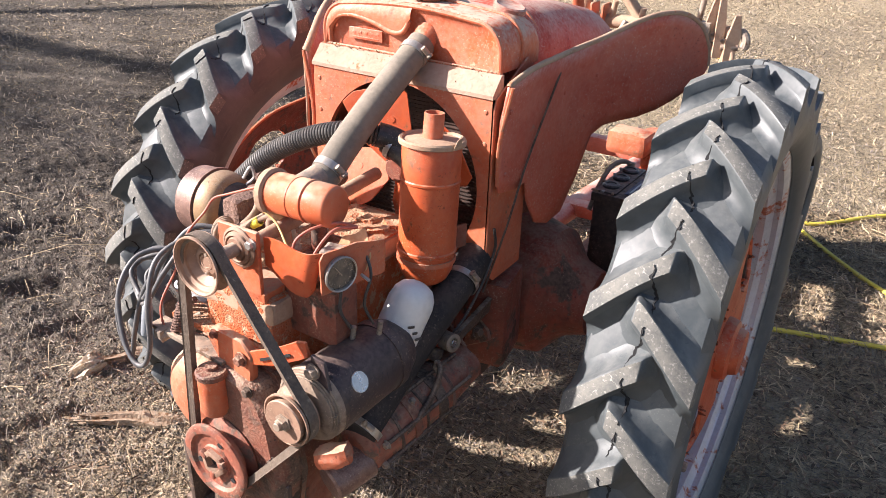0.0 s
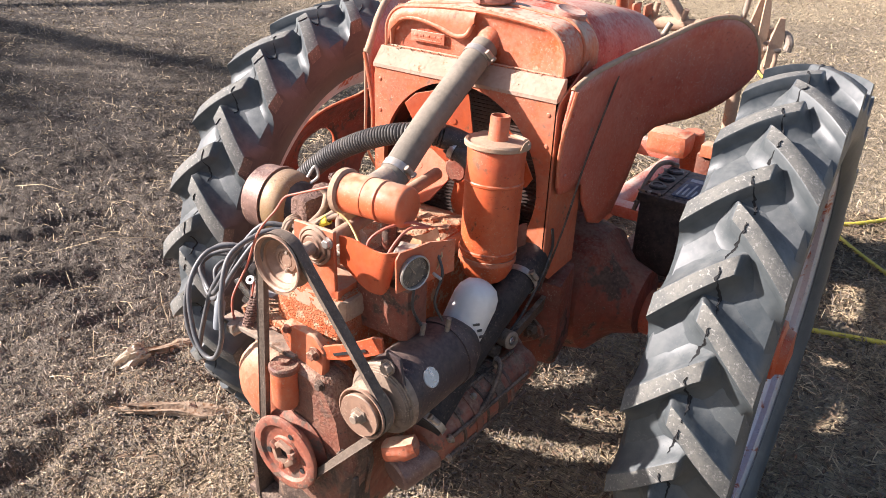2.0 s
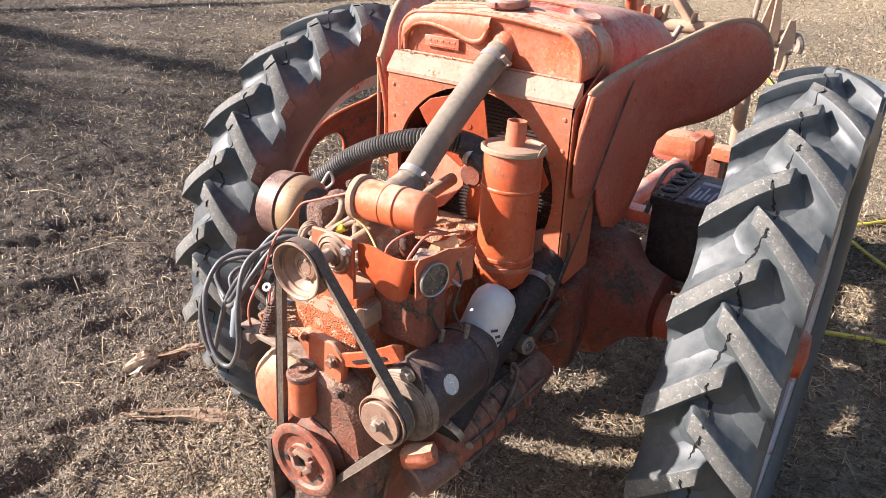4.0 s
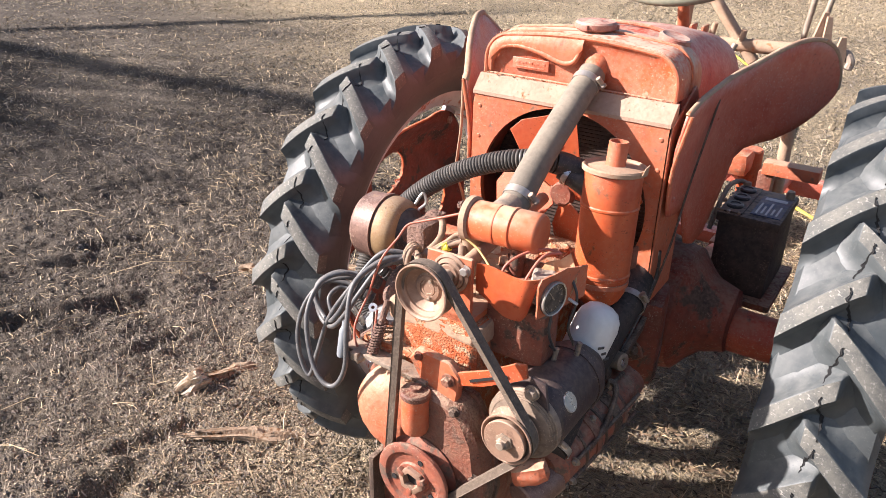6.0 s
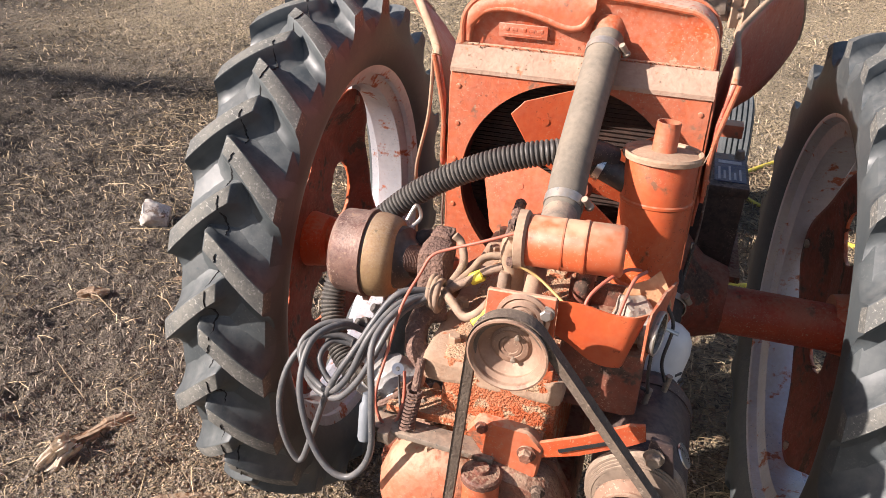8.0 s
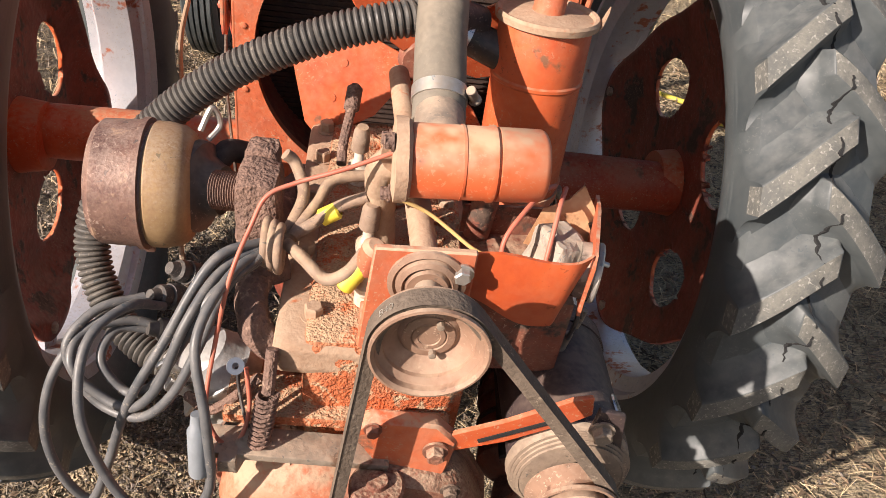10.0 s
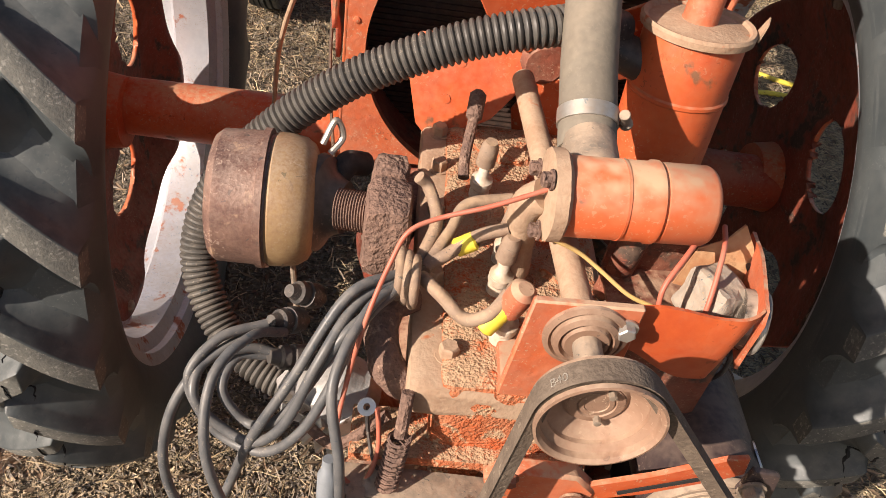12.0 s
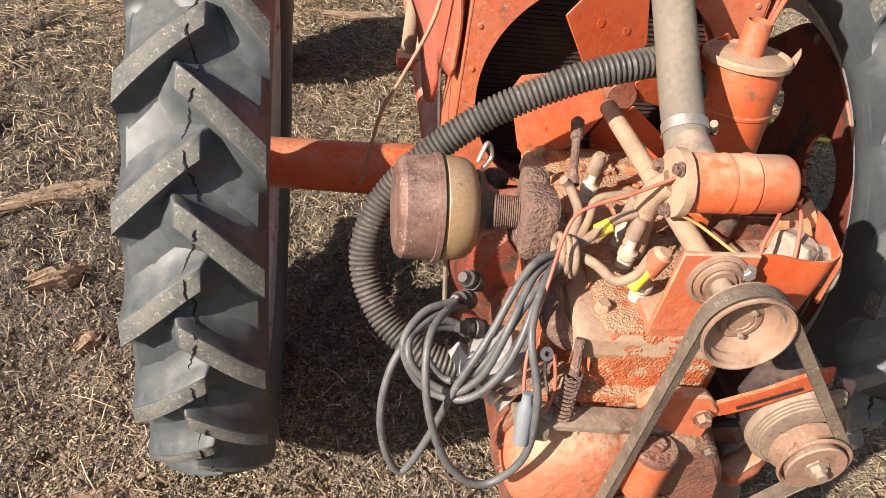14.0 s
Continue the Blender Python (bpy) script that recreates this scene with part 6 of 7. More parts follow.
part("bezel", lathe(gc, gn, [(0.004, 0.0262), (0.0075, 0.0268), (0.0090, 0.0255), (0.0080, 0.0240), (0.0045, 0.0236)], 40), ZINC, gauge, "chrome bezel ring")
gu, gv = gdir, Vector((0, 0, 1))
part("needle", plate([(-0.001, -0.004), (0.001, -0.004), (0.0005, 0.016), (-0.0005, 0.016)], gc + gn * 0.0045, (gu * 0.8 + gv * 0.6), (gv * 0.8 - gu * 0.6), 0.0006), DULL, gauge)
for k in range(9):
    a = radians(-40 + k * 32.5)
    part("dial_tick", plate([(-0.0006, 0.0165), (0.0006, 0.0165), (0.0006, 0.0205), (-0.0006, 0.0205)], gc + gn * 0.0042, gu * math.cos(a) - gv * math.sin(a), gu * math.sin(a) + gv * math.cos(a), 0.0005), DULL, gauge)
part("sender_stud", rod(gc + gn * 0.006 + gdir * 0.034 - gv * 0.012, gc + gn * 0.022 + gdir * 0.036 - gv * 0.016, 0.0025, seg=8), STEEL, tray)

rag = solo("paper_rag", rough_up(box((0.116, -0.546, 0.920), (0.034, 0.044, 0.044), rot=(0, 12, 20), bevel=0.006), 0.004, 40, 3), material("crumpled_paper", (0.36, 0.31, 0.26), (0.26, 0.22, 0.18), 0.85, scale=18, dust=TAN, dust_amount=0.3, bump=0.4), "crumpled grey paper wad stuffed in the box", "rag", smooth=0)


def wire(name, pts, r, mat, label, group="loose wires"):
    return solo(name, tube(pts, r, 12, 8), mat, label, "wire", group)


wire("red_wire", [(0.066, -0.575, 0.915), (0.064, -0.565, 0.944), (0.080, -0.545, 0.962), (0.102, -0.515, 0.966), (0.117, -0.490, 0.955)], 0.0022, REDWIRE, "thin red wire looping out of the box")
wire("red_wire", [(0.100, -0.575, 0.915), (0.103, -0.565, 0.940), (0.112, -0.535, 0.965), (0.124, -0.500, 0.960)], 0.0022, REDWIRE, "thin red wire looping out of the box")
wire("yellow_wire", [(-0.026, -0.540, 0.962), (0.000, -0.540, 0.950), (0.020, -0.548, 0.940), (0.042, -0.560, 0.930), (0.062, -0.565, 0.925)], 0.0018, material("yellow_wire_cover", (0.55, 0.40, 0.14), (0.45, 0.30, 0.12), 0.6), "faded yellow wire at the canister flange")
wire("red_wire", [(-0.030, -0.522, 0.995), (-0.072, -0.530, 0.978), (-0.110, -0.532, 0.962), (-0.132, -0.540, 0.952), (-0.143, -0.552, 0.930), (-0.156, -0.580, 0.898), (-0.167, -0.602, 0.840), (-0.171, -0.632, 0.796), (-0.160, -0.643, 0.766), (-0.144, -0.640, 0.762), (-0.136, -0.628, 0.790), (-0.140, -0.612, 0.825)], 0.0020, REDWIRE, "faded red wire hanging beside the block")
wire("gauge_lead", [(0.150, -0.515, 0.935), (0.165, -0.52, 0.905), (0.160, -0.53, 0.86), (0.168, -0.52, 0.824)], 0.0022, BLACK, "black lead from the gauge to the generator")
wire("gauge_lead", [(0.145, -0.562, 0.892), (0.146, -0.566, 0.86), (0.150, -0.55, 0.824)], 0.0022, BLACK, "black lead from the gauge to the generator")

# ---- ignition leads ----
coil = thing("ignition_leads", (-0.23, -0.60, 0.66), "tangle of looped grey ignition leads with rubber boots", "cable")
LEADS = [
    [(-0.134, -0.53, 0.897), (-0.173, -0.56, 0.896), (-0.211, -0.60, 0.833), (-0.240, -0.62, 0.778), (-0.263, -0.63, 0.704), (-0.285, -0.63, 0.648), (-0.306, -0.63, 0.685), (-0.315, -0.62, 0.736), (-0.308, -0.60, 0.783), (-0.285, -0.575, 0.815), (-0.250, -0.545, 0.822), (-0.230, -0.52, 0.808)],
    [(-0.131, -0.53, 0.894), (-0.165, -0.56, 0.889), (-0.190, -0.60, 0.860), (-0.212, -0.62, 0.805), (-0.238, -0.62, 0.773), (-0.266, -0.61, 0.776), (-0.289, -0.60, 0.800), (-0.285, -0.575, 0.815), (-0.252, -0.555, 0.814), (-0.224, -0.55, 0.802)],
    [(-0.128, -0.53, 0.890), (-0.156, -0.57, 0.893), (-0.176, -0.625, 0.868), (-0.165, -0.66, 0.812), (-0.164, -0.67, 0.735), (-0.190, -0.67, 0.687), (-0.220, -0.67, 0.688), (-0.250, -0.66, 0.721), (-0.272, -0.64, 0.785), (-0.272, -0.60, 0.830), (-0.249, -0.56, 0.836), (-0.226, -0.535, 0.815)],
    [(-0.125, -0.53, 0.889), (-0.169, -0.58, 0.879), (-0.195, -0.60, 0.835), (-0.220, -0.61, 0.793), (-0.247, -0.60, 0.770), (-0.270, -0.585, 0.792), (-0.262, -0.56, 0.806), (-0.236, -0.55, 0.80)],
    [(-0.128, -0.535, 0.895), (-0.16, -0.575, 0.882), (-0.180, -0.61, 0.84), (-0.200, -0.625, 0.80), (-0.228, -0.625, 0.768), (-0.262, -0.612, 0.762), (-0.285, -0.60, 0.78), (-0.296, -0.585, 0.81), (-0.275, -0.56, 0.83), (-0.24, -0.54, 0.83)],
]
for k, line in enumerate(LEADS):
    part("lead", tube(line, 0.0043, 14, 9), CABLE, coil)
for p, q in (((-0.236, -0.530, 0.822), (-0.212, -0.505, 0.800)), ((-0.232, -0.556, 0.806), (-0.206, -0.545, 0.794)), ((-0.225, -0.50, 0.83), (-0.205, -0.485, 0.81))):
    p, q = Vector(p), Vector(q)
    part("boot", lathe(p, q - p, [(-0.004, 0), (-0.004, 0.006), (0.004, 0.0078), (0.006, 0.0105), (0.012, 0.0112), (0.013, 0.0098), (0.016, 0.0098), (0.017, 0.0122), (0.026, 0.0125), (0.028, 0.0108), (0.034, 0.0108), (0.036, 0)], 16), BLACK, coil, "rubber boot")
part("connector", lathe((-0.172, -0.668, 0.752), (-0.02, 0.25, 1), [(0, 0), (0, 0.0075), (0.004, 0.0085), (0.046, 0.0085), (0.050, 0.006), (0.062, 0.005), (0.062, 0)], 16), material("grey_connector", (0.22, 0.24, 0.26), (0.17, 0.185, 0.20), 0.5), coil, "grey plastic sleeve")
for k in range(3):
    c = Vector((-0.128 + 0.006 * k - 0.006, -0.526 - 0.004 * k, 0.893))
    part("tie_loop", tube([c + Vector((0, math.cos(a) * 0.019, math.sin(a) * 0.019)) for a in np.linspace(0, 2 * math.pi, 13)], 0.0042, 12, 3), TANHOSE, coil, "perished tan cable wrap")

PLUGS = [
    [(-0.126, -0.46, 0.943), (-0.117, -0.46, 0.934), (-0.107, -0.48, 0.916), (-0.114, -0.50, 0.899), (-0.124, -0.52, 0.890)],
    [(-0.042, -0.45, 0.923), (-0.081, -0.46, 0.919), (-0.095, -0.485, 0.908), (-0.113, -0.52, 0.895)],
    [(-0.049, -0.50, 0.932), (-0.074, -0.50, 0.919), (-0.098, -0.51, 0.903), (-0.120, -0.52, 0.892)],
    [(-0.049, -0.56, 0.918), (-0.062, -0.57, 0.903), (-0.080, -0.567, 0.891), (-0.100, -0.553, 0.900), (-0.116, -0.53, 0.896)],
]
for k, line in enumerate(PLUGS):
    wire("plug_lead", tuple(line), 0.0056, TANHOSE, "dusty tan spark plug lead over the head", "spark plug leads")
DIRTYWHITE = material("dusty_insulator", (0.58, 0.52, 0.44), (0.42, 0.33, 0.25), 0.5, scale=40, dust=TAN, dust_amount=0.6, bump=0.1)
for x, y in ((-0.045, -0.555), (-0.040, -0.46), (-0.046, -0.50), (-0.06, -0.37)):
    pl = thing("spark_plug", (x, y, 0.850), "dusty spark plug with white insulator in the head", "spark plug", "spark plugs")
    part("insulator", lathe((x, y, 0.848), (0.0, -0.12, 1), [(0, 0), (0, 0.010), (0.020, 0.010), (0.024, 0.0085), (0.026, 0.0095), (0.028, 0.011), (0.036, 0.011), (0.038, 0.008), (0.042, 0.0055), (0.060, 0.0048), (0.062, 0.0035), (0.070, 0.0035), (0.070, 0)], 14), DIRTYWHITE, pl)
    part("boot", lathe((x, y - 0.003, 0.902), (0.05, -0.12, 1), [(0, 0), (0, 0.0095), (0.022, 0.0085), (0.028, 0.006), (0.028, 0)], 14), TANHOSE, pl, "perished rubber boot")
part("tape", lathe((-0.056, -0.568, 0.899), (-0.55, -0.25, -0.75), [(-0.016, 0.006), (-0.014, 0.0085), (0.014, 0.0085), (0.016, 0.006)], 14), YELLOW, engine, "yellow tape wrapped round a lead")
part("tape", lathe((-0.082, -0.502, 0.911), (-0.8, -0.1, -0.5), [(-0.010, 0.006), (-0.008, 0.0082), (0.008, 0.0082), (0.010, 0.006)], 14), YELLOW, engine, "yellow tape wrapped round a lead")
part("fuel_lever", tube([(-0.078, -0.372, 0.880), (-0.078, -0.352, 0.892), (-0.073, -0.320, 0.915), (-0.071, -0.300, 0.930)], 0.0055, 10), RUSTCAST, engine, "short rusty lever")
part("lever_tip", rod((-0.073, -0.322, 0.914), (-0.070, -0.296, 0.934), 0.0085, edge=0.5), RUSTCAST, engine)
part("hot_nipple", rod((-0.048, -0.562, 0.90), (-0.040, -0.570, 0.935), 0.011, edge=0.4), PAINT_DUSTY, engine)
for k, (x, y, s) in enumerate(((-0.02, -0.30, 0.022), (0.02, -0.33, 0.018), (0.005, -0.36, 0.02), (-0.05, -0.29, 0.017), (0.03, -0.43, 0.018), (-0.01, -0.55, 0.013), (0.012, -0.47, 0.02), (-0.02, -0.40, 0.018), (0.03, -0.29, 0.02))):
    part("dirt_lump", rough_up(box((x, y, 0.857), (s * 1.7, s * 1.3, s), rot=(0, 0, 40 * k), bevel=s * 0.3), 0.005, 50, 2), CRUST, engine, "lump of dried soil")

# ---- distributor, spring, left-hand linkage ----
dist = thing("distributor", (-0.19, -0.54, 0.70), "dirty grey distributor low beside the block", "distributor")
part("cap", lathe((-0.165, -0.545, 0.735), (-0.55, -0.05, 0.75), [(0, 0), (0, 0.036), (0.022, 0.038), (0.026, 0.034), (0.046, 0.028), (0.052, 0.018), (0.052, 0)], 30), material("pale_alloy", (0.42, 0.41, 0.40), (0.30, 0.28, 0.26), 0.5, metal=0.3, scale=22, spots=(0.12, 0.08, 0.06), spot_scale=30, cut=0.6, bump=0.3), dist, "pale alloy cap")
part("base", rod((-0.165, -0.545, 0.738), (-0.125, -0.54, 0.68), 0.030), OLDRED, dist)
part("clip", box((-0.205, -0.575, 0.765), (0.012, 0.006, 0.06), rot=(0, -35, 20), bevel=0.002), STEEL, dist)
part("bracket_foot", box((-0.12, -0.53, 0.69), (0.06, 0.05, 0.03), bevel=0.004), OLDRED, dist)
part("alloy_bracket", rough_up(box((-0.205, -0.545, 0.735), (0.05, 0.045, 0.020), rot=(0, 35, 15), bevel=0.004), 0.001, 50, 1), material("pale_cast_alloy", (0.46, 0.45, 0.44), (0.34, 0.31, 0.29), 0.5, metal=0.3, scale=22, spots=(0.14, 0.09, 0.07), spot_scale=26, cut=0.6, bump=0.3), dist, "pale ribbed alloy body")
for k in range(3):
    part("cooling_rib", box((-0.196 + 0.012 * k, -0.575, 0.742 - 0.012 * k), (0.004, 0.030, 0.030), rot=(0, 35, 15), bevel=0.001), ZINC, dist)
part("throttle_link", rod((-0.150, -0.660, 0.750), (-0.118, -0.60, 0.775), 0.009, 0.007, seg=12), DULL, dist, "dusty linkage rod")
part("link_clevis", box((-0.150, -0.655, 0.757), (0.016, 0.018, 0.016), bevel=0.003), DULL, dist)
part("vacuum_rod", tube([(-0.20, -0.58, 0.745), (-0.17, -0.61, 0.765), (-0.13, -0.60, 0.80)], 0.005, 8), RUSTCAST, dist)

spring = thing("return_spring", (-0.122, -0.635, 0.757), "short rusty coil spring beside the block", "spring")
S0, S1 = Vector((-0.126, -0.645, 0.765)), Vector((-0.120, -0.628, 0.812))
part("coil", tube([S0 + (S1 - S0) * (k / 110) + Vector((math.cos(k * 0.63), math.sin(k * 0.63), 0)) * 0.0085 for k in range(111)], 0.0018, 6, raw=True), RUSTCAST, spring)
part("hook", tube([S0 + Vector((0, 0, 0.002)), (-0.126, -0.650, 0.757), (-0.122, -0.648, 0.750)], 0.002, 6), RUSTCAST, spring)
part("stem", rod(S1, (-0.118, -0.612, 0.850), 0.0055, seg=10), RUSTCAST, spring)
ring = solo("ring_terminal", tube([(-0.148, -0.61, 0.822), (-0.146, -0.615, 0.80), (-0.138, -0.63, 0.775), (-0.128, -0.634, 0.764)], 0.0018, 6), BLACK, "black wire with a yellow ring terminal", "wire", "loose wires")
solo("terminal_eye", lathe((-0.149, -0.612, 0.826), (0.2, -0.6, 0.6), [(-0.001, 0.003), (-0.001, 0.0075), (0.001, 0.0075), (0.001, 0.003)], 16), STEEL, "bright steel ring terminal on a black wire", "terminal")

# ---- right-hand side of the engine ----
filt = thing("oil_filter", (0.150, -0.44, 0.73), "white spin-on oil filter, scuffed and stained", "filter")
part("can", lathe((0.146, -0.452, 0.735), (0.20, 0.38, 0.90), [(0, 0), (0, 0.034), (0.004, 0.037), (0.085, 0.037), (0.100, 0.034), (0.112, 0.026), (0.118, 0.014), (0.119, 0)], 40), WHITE, filt)
for k, w in enumerate((0.011, 0.008, 0.012)):
    a = radians(-42 + k * 10)
    part("print_bar", box((0.146 + 0.0135 + 0.0375 * math.cos(a), -0.455 + 0.026 + 0.0345 * math.sin(a), 0.790 - 0.012 * k), (0.002, w, 0.004), rot=(0, 12, math.degrees(a))), DARKGLASS, filt)
low = thing("lower_radiator_hose", (0.17, -0.40, 0.65), "fat black lower radiator hose with clamps", "hose")
part("hose", tube([(0.150, -0.205, 0.80), (0.156, -0.262, 0.782), (0.152, -0.33, 0.745), (0.146, -0.42, 0.690), (0.150, -0.50, 0.650), (0.152, -0.545, 0.630)], 0.0320, 24, 10), SOFTBLACK, low)
clamp(low, (0.160, -0.266, 0.781), (0.1, -0.9, -0.35), 0.0312, (0.9, 0.0, 0.5))
clamp(low, (0.157, -0.535, 0.638), (-0.08, -0.8, -0.5), 0.0312, (0.7, -0.3, 0.6))
starter = thing("starter_motor", (0.17, -0.42, 0.55), "rusty orange starter motor streaked with soil", "starter")
part("body", rough_up(lathe((0.146, -0.545, 0.592), (0.13, 0.95, 0.12), [(0, 0), (0, 0.030), (0.010, 0.042), (0.014, 0.046), (0.05, 0.046), (0.052, 0.048), (0.19, 0.048), (0.192, 0.044), (0.235, 0.040), (0.275, 0.034), (0.275, 0)], 36), 0.0022, 40), CRANKM, starter)
part("strap", lathe((0.158, -0.455, 0.603), (0.13, 0.95, 0.12), [(0, 0.0485), (0, 0.051), (0.016, 0.051), (0.016, 0.0485)], 36), OLDRED, starter)
SAX = Vector((0.13, 0.95, 0.12)).normalized()
SUP = Vector((0.55, 0.03, 0.83)).normalized()
SSIDE = SAX.cross(SUP)
for along, wide_by, mat in ((0.060, 0.005, GREASE), (0.120, 0.004, GREASE), (0.150, 0.022, GREASE), (0.185, 0.006, RUSTCAST)):
    part("band", lathe(Vector((0.146, -0.545, 0.592)) + SAX * along, SAX, [(0, 0.047), (0.001, 0.0505), (wide_by, 0.0505), (wide_by + 0.001, 0.047)], 36), mat, starter)
for ang in (-70, -20, 35, 80):
    r = SUP * math.cos(radians(ang)) + SSIDE * math.sin(radians(ang))
    c = Vector((0.146, -0.545, 0.592)) + r * 0.051
    part("through_bolt", rod(c + SAX * 0.02, c + SAX * 0.225, 0.0035), GREASE, starter)
    part("bolt_head", bolt(c + SAX * 0.022, -SAX, 0.006, 0.006), DULL, starter)
part("brush_cover_screw", bolt(Vector((0.146, -0.545, 0.592)) + SAX * 0.098 + SUP * 0.049, SUP, 0.005, 0.006), DULL, starter)
part("starter_cable", tube([(0.186, -0.372, 0.678), (0.200, -0.385, 0.674), (0.206, -0.42, 0.645), (0.200, -0.47, 0.612), (0.179, -0.53, 0.575)], 0.005, 10), GREASE, starter, "black oily cable")
part("terminal", rod((0.179, -0.37, 0.650), (0.186, -0.372, 0.68), 0.006), DULL, starter)
part("nose", rod((0.140, -0.60, 0.560), (0.160, -0.53, 0.575), 0.030, 0.032), RUSTCAN, starter)
part("front_mount", rough_up(box((0.150, -0.598, 0.622), (0.062, 0.036, 0.034), rot=(0, -22, 20), bevel=0.015), 0.004, 45, 2), PAINT_DUSTY, starter, "dusty orange mounting foot")
link = thing("clutch_lever", (0.17, -0.25, 0.66), "oily flat clutch lever with a round eye end", "lever")
part("bar", rough_up(plate([(-0.010, -0.013), (0.05, -0.012), (0.15, -0.020), (0.19, -0.026), (0.19, 0.014), (0.06, 0.012), (-0.010, 0.013)], (0.172, -0.312, 0.686), (-0.08, 1.0, 0.05), (0.15, -0.04, 1.0), 0.009, bevel=0.001), 0.0008, 40), GREASE, link, "black oily flat bar")
part("eye", lathe((0.168, -0.318, 0.688), (0.95, -0.25, 0.15), [(-0.006, 0.006), (-0.006, 0.0165), (0.018, 0.0165), (0.020, 0.013), (0.020, 0.0095), (0.014, 0.009), (0.014, 0.006)], 24), DULL, link, "round worn eye")
part("pin", rod((0.150, -0.316, 0.686), (0.186, -0.321, 0.690), 0.0062), STEEL, link, "bright pin end")
part("clevis", box((0.160, -0.345, 0.672), (0.024, 0.030, 0.020), rot=(-25, 0, 5), bevel=0.004), GREASE, link)
gus = thing("casting_gussets", (0.15, -0.17, 0.60), "oily red triangular stiffeners on the clutch casting", "bracket")
for y, z, k in ((-0.265, 0.640, 1.0), (-0.175, 0.628, 0.9), (-0.118, 0.600, 0.75)):
    part("gusset", rough_up(plate([(0.0, -0.045 * k), (0.058 * k, -0.012 * k), (0.050 * k, 0.010 * k), (0.0, 0.055 * k)], (0.125, y, z), (1, 0.1, 0), (0, 0.15, 1), 0.010, bevel=0.002), 0.0015, 40), OLDRED, gus)
    part("flange_bolt", bolt((0.158, y - 0.022, z + 0.012), (0.9, -0.3, 0.2), 0.009, 0.010), GREASE, gus)
solo("choke_cable", tube([(0.186, -0.205, 0.865), (0.184, -0.195, 0.82), (0.180, -0.225, 0.765), (0.172, -0.262, 0.715), (0.168, -0.300, 0.690)], 0.0028, 8), BLACK, "thin black cable hanging beside the radiator post", "cable", "loose wires")
part("front_foot", rough_up(box((0.005, -0.625, 0.490), (0.17, 0.06, 0.13), bevel=0.015), 0.003, 30, 3), GREASE, engine, "black oily front mounting")
part("mount_angle", box((-0.118, -0.640, 0.49), (0.010, 0.05, 0.15), bevel=0.002), GREASE, engine)
part("mount_post", box((0.085, -0.648, 0.44), (0.036, 0.010, 0.26), bevel=0.002), GREASE, engine, "upright angle iron")
part("foot_bar", box((-0.02, -0.650, 0.425), (0.25, 0.045, 0.012), rot=(0, -3, -6), bevel=0.002), GREASE, engine, "flat bar under the crank")

# ---- battery ----
batt = thing("battery", (0.235, 0.385, 0.58), "dusty black starter battery with round vent caps and a label", "battery")
BCASE = material("dusty_battery_case", (0.060, 0.042, 0.037), (0.038, 0.028, 0.027), 0.6, scale=10, dust=(0.30, 0.22, 0.17), dust_amount=0.6, bump=0.15)
part("case", box((0.235, 0.385, 0.665), (0.132, 0.200, 0.176), bevel=0.006), BCASE, batt, "brown-dusted black case")
for k in range(4):
    part("case_rib", box((0.1675, 0.315 + 0.047 * k, 0.655), (0.004, 0.010, 0.14), bevel=0.001), BCASE, batt)
lidp = part("lid", box((0.235, 0.385, 0.763), (0.142, 0.212, 0.022), bevel=0.004), BCASE, batt)
part("cap_ridge", box((0.194, 0.385, 0.7755), (0.052, 0.196, 0.006), bevel=0.002), BCASE, lidp)
for k in range(3):
    part("vent_cap", lathe((0.193, 0.325 + k * 0.060, 0.778), (0, 0, 1), [(0, 0.020), (0.005, 0.020), (0.008, 0.017), (0.008, 0.012), (0.0055, 0.011), (0.0055, 0)], 24), DARKGLASS, lidp)
part("sticker", box((0.266, 0.375, 0.7752), (0.066, 0.135, 0.002)), material("battery_sticker", (0.05, 0.07, 0.16), (0.04, 0.055, 0.12), 0.45, dust=(0.30, 0.24, 0.19), dust_amount=0.35), lidp, "dark blue label")
for k, (deep, at) in enumerate(((0.075, 0.352), (0.050, 0.345), (0.082, 0.356), (0.040, 0.340), (0.064, 0.350))):
    part("print_bar", box((0.243 + 0.011 * k, at, 0.7768), (0.0045, deep, 0.001)), PAPER, lidp, "white print")
part("print_bar", box((0.266, 0.423, 0.7768), (0.050, 0.018, 0.001)), PAPER, lidp, "white print")
part("terminal", lathe((0.184, 0.470, 0.774), (0, 0, 1), [(0, 0.011), (0.018, 0.009), (0.020, 0.0)], 16), DULL, batt)
part("terminal", lathe((0.288, 0.468, 0.774), (0, 0, 1), [(0, 0.011), (0.018, 0.009), (0.020, 0.0)], 16), DULL, batt)
part("clamp_strap", tube([(0.184, 0.470, 0.788), (0.168, 0.462, 0.794), (0.152, 0.43, 0.790), (0.146, 0.38, 0.76), (0.140, 0.34, 0.70)], 0.006, 8), DULL, batt, "dirty cable clamp")
for k, (x, y, a) in enumerate(((0.171, 0.288, 20), (0.190, 0.291, 70), (0.170, 0.352, 10), (0.172, 0.412, 50), (0.212, 0.290, 100), (0.172, 0.455, 30), (0.206, 0.462, 80))):
    part("corroded_bit", rough_up(box((x, y, 0.7765), (0.020, 0.007, 0.005), rot=(8 * (k % 3), 10, a), bevel=0.0015), 0.0015, 60, 1), ZINC if k % 2 else DUSTPALE, batt, "pale corroded clamp scrap")
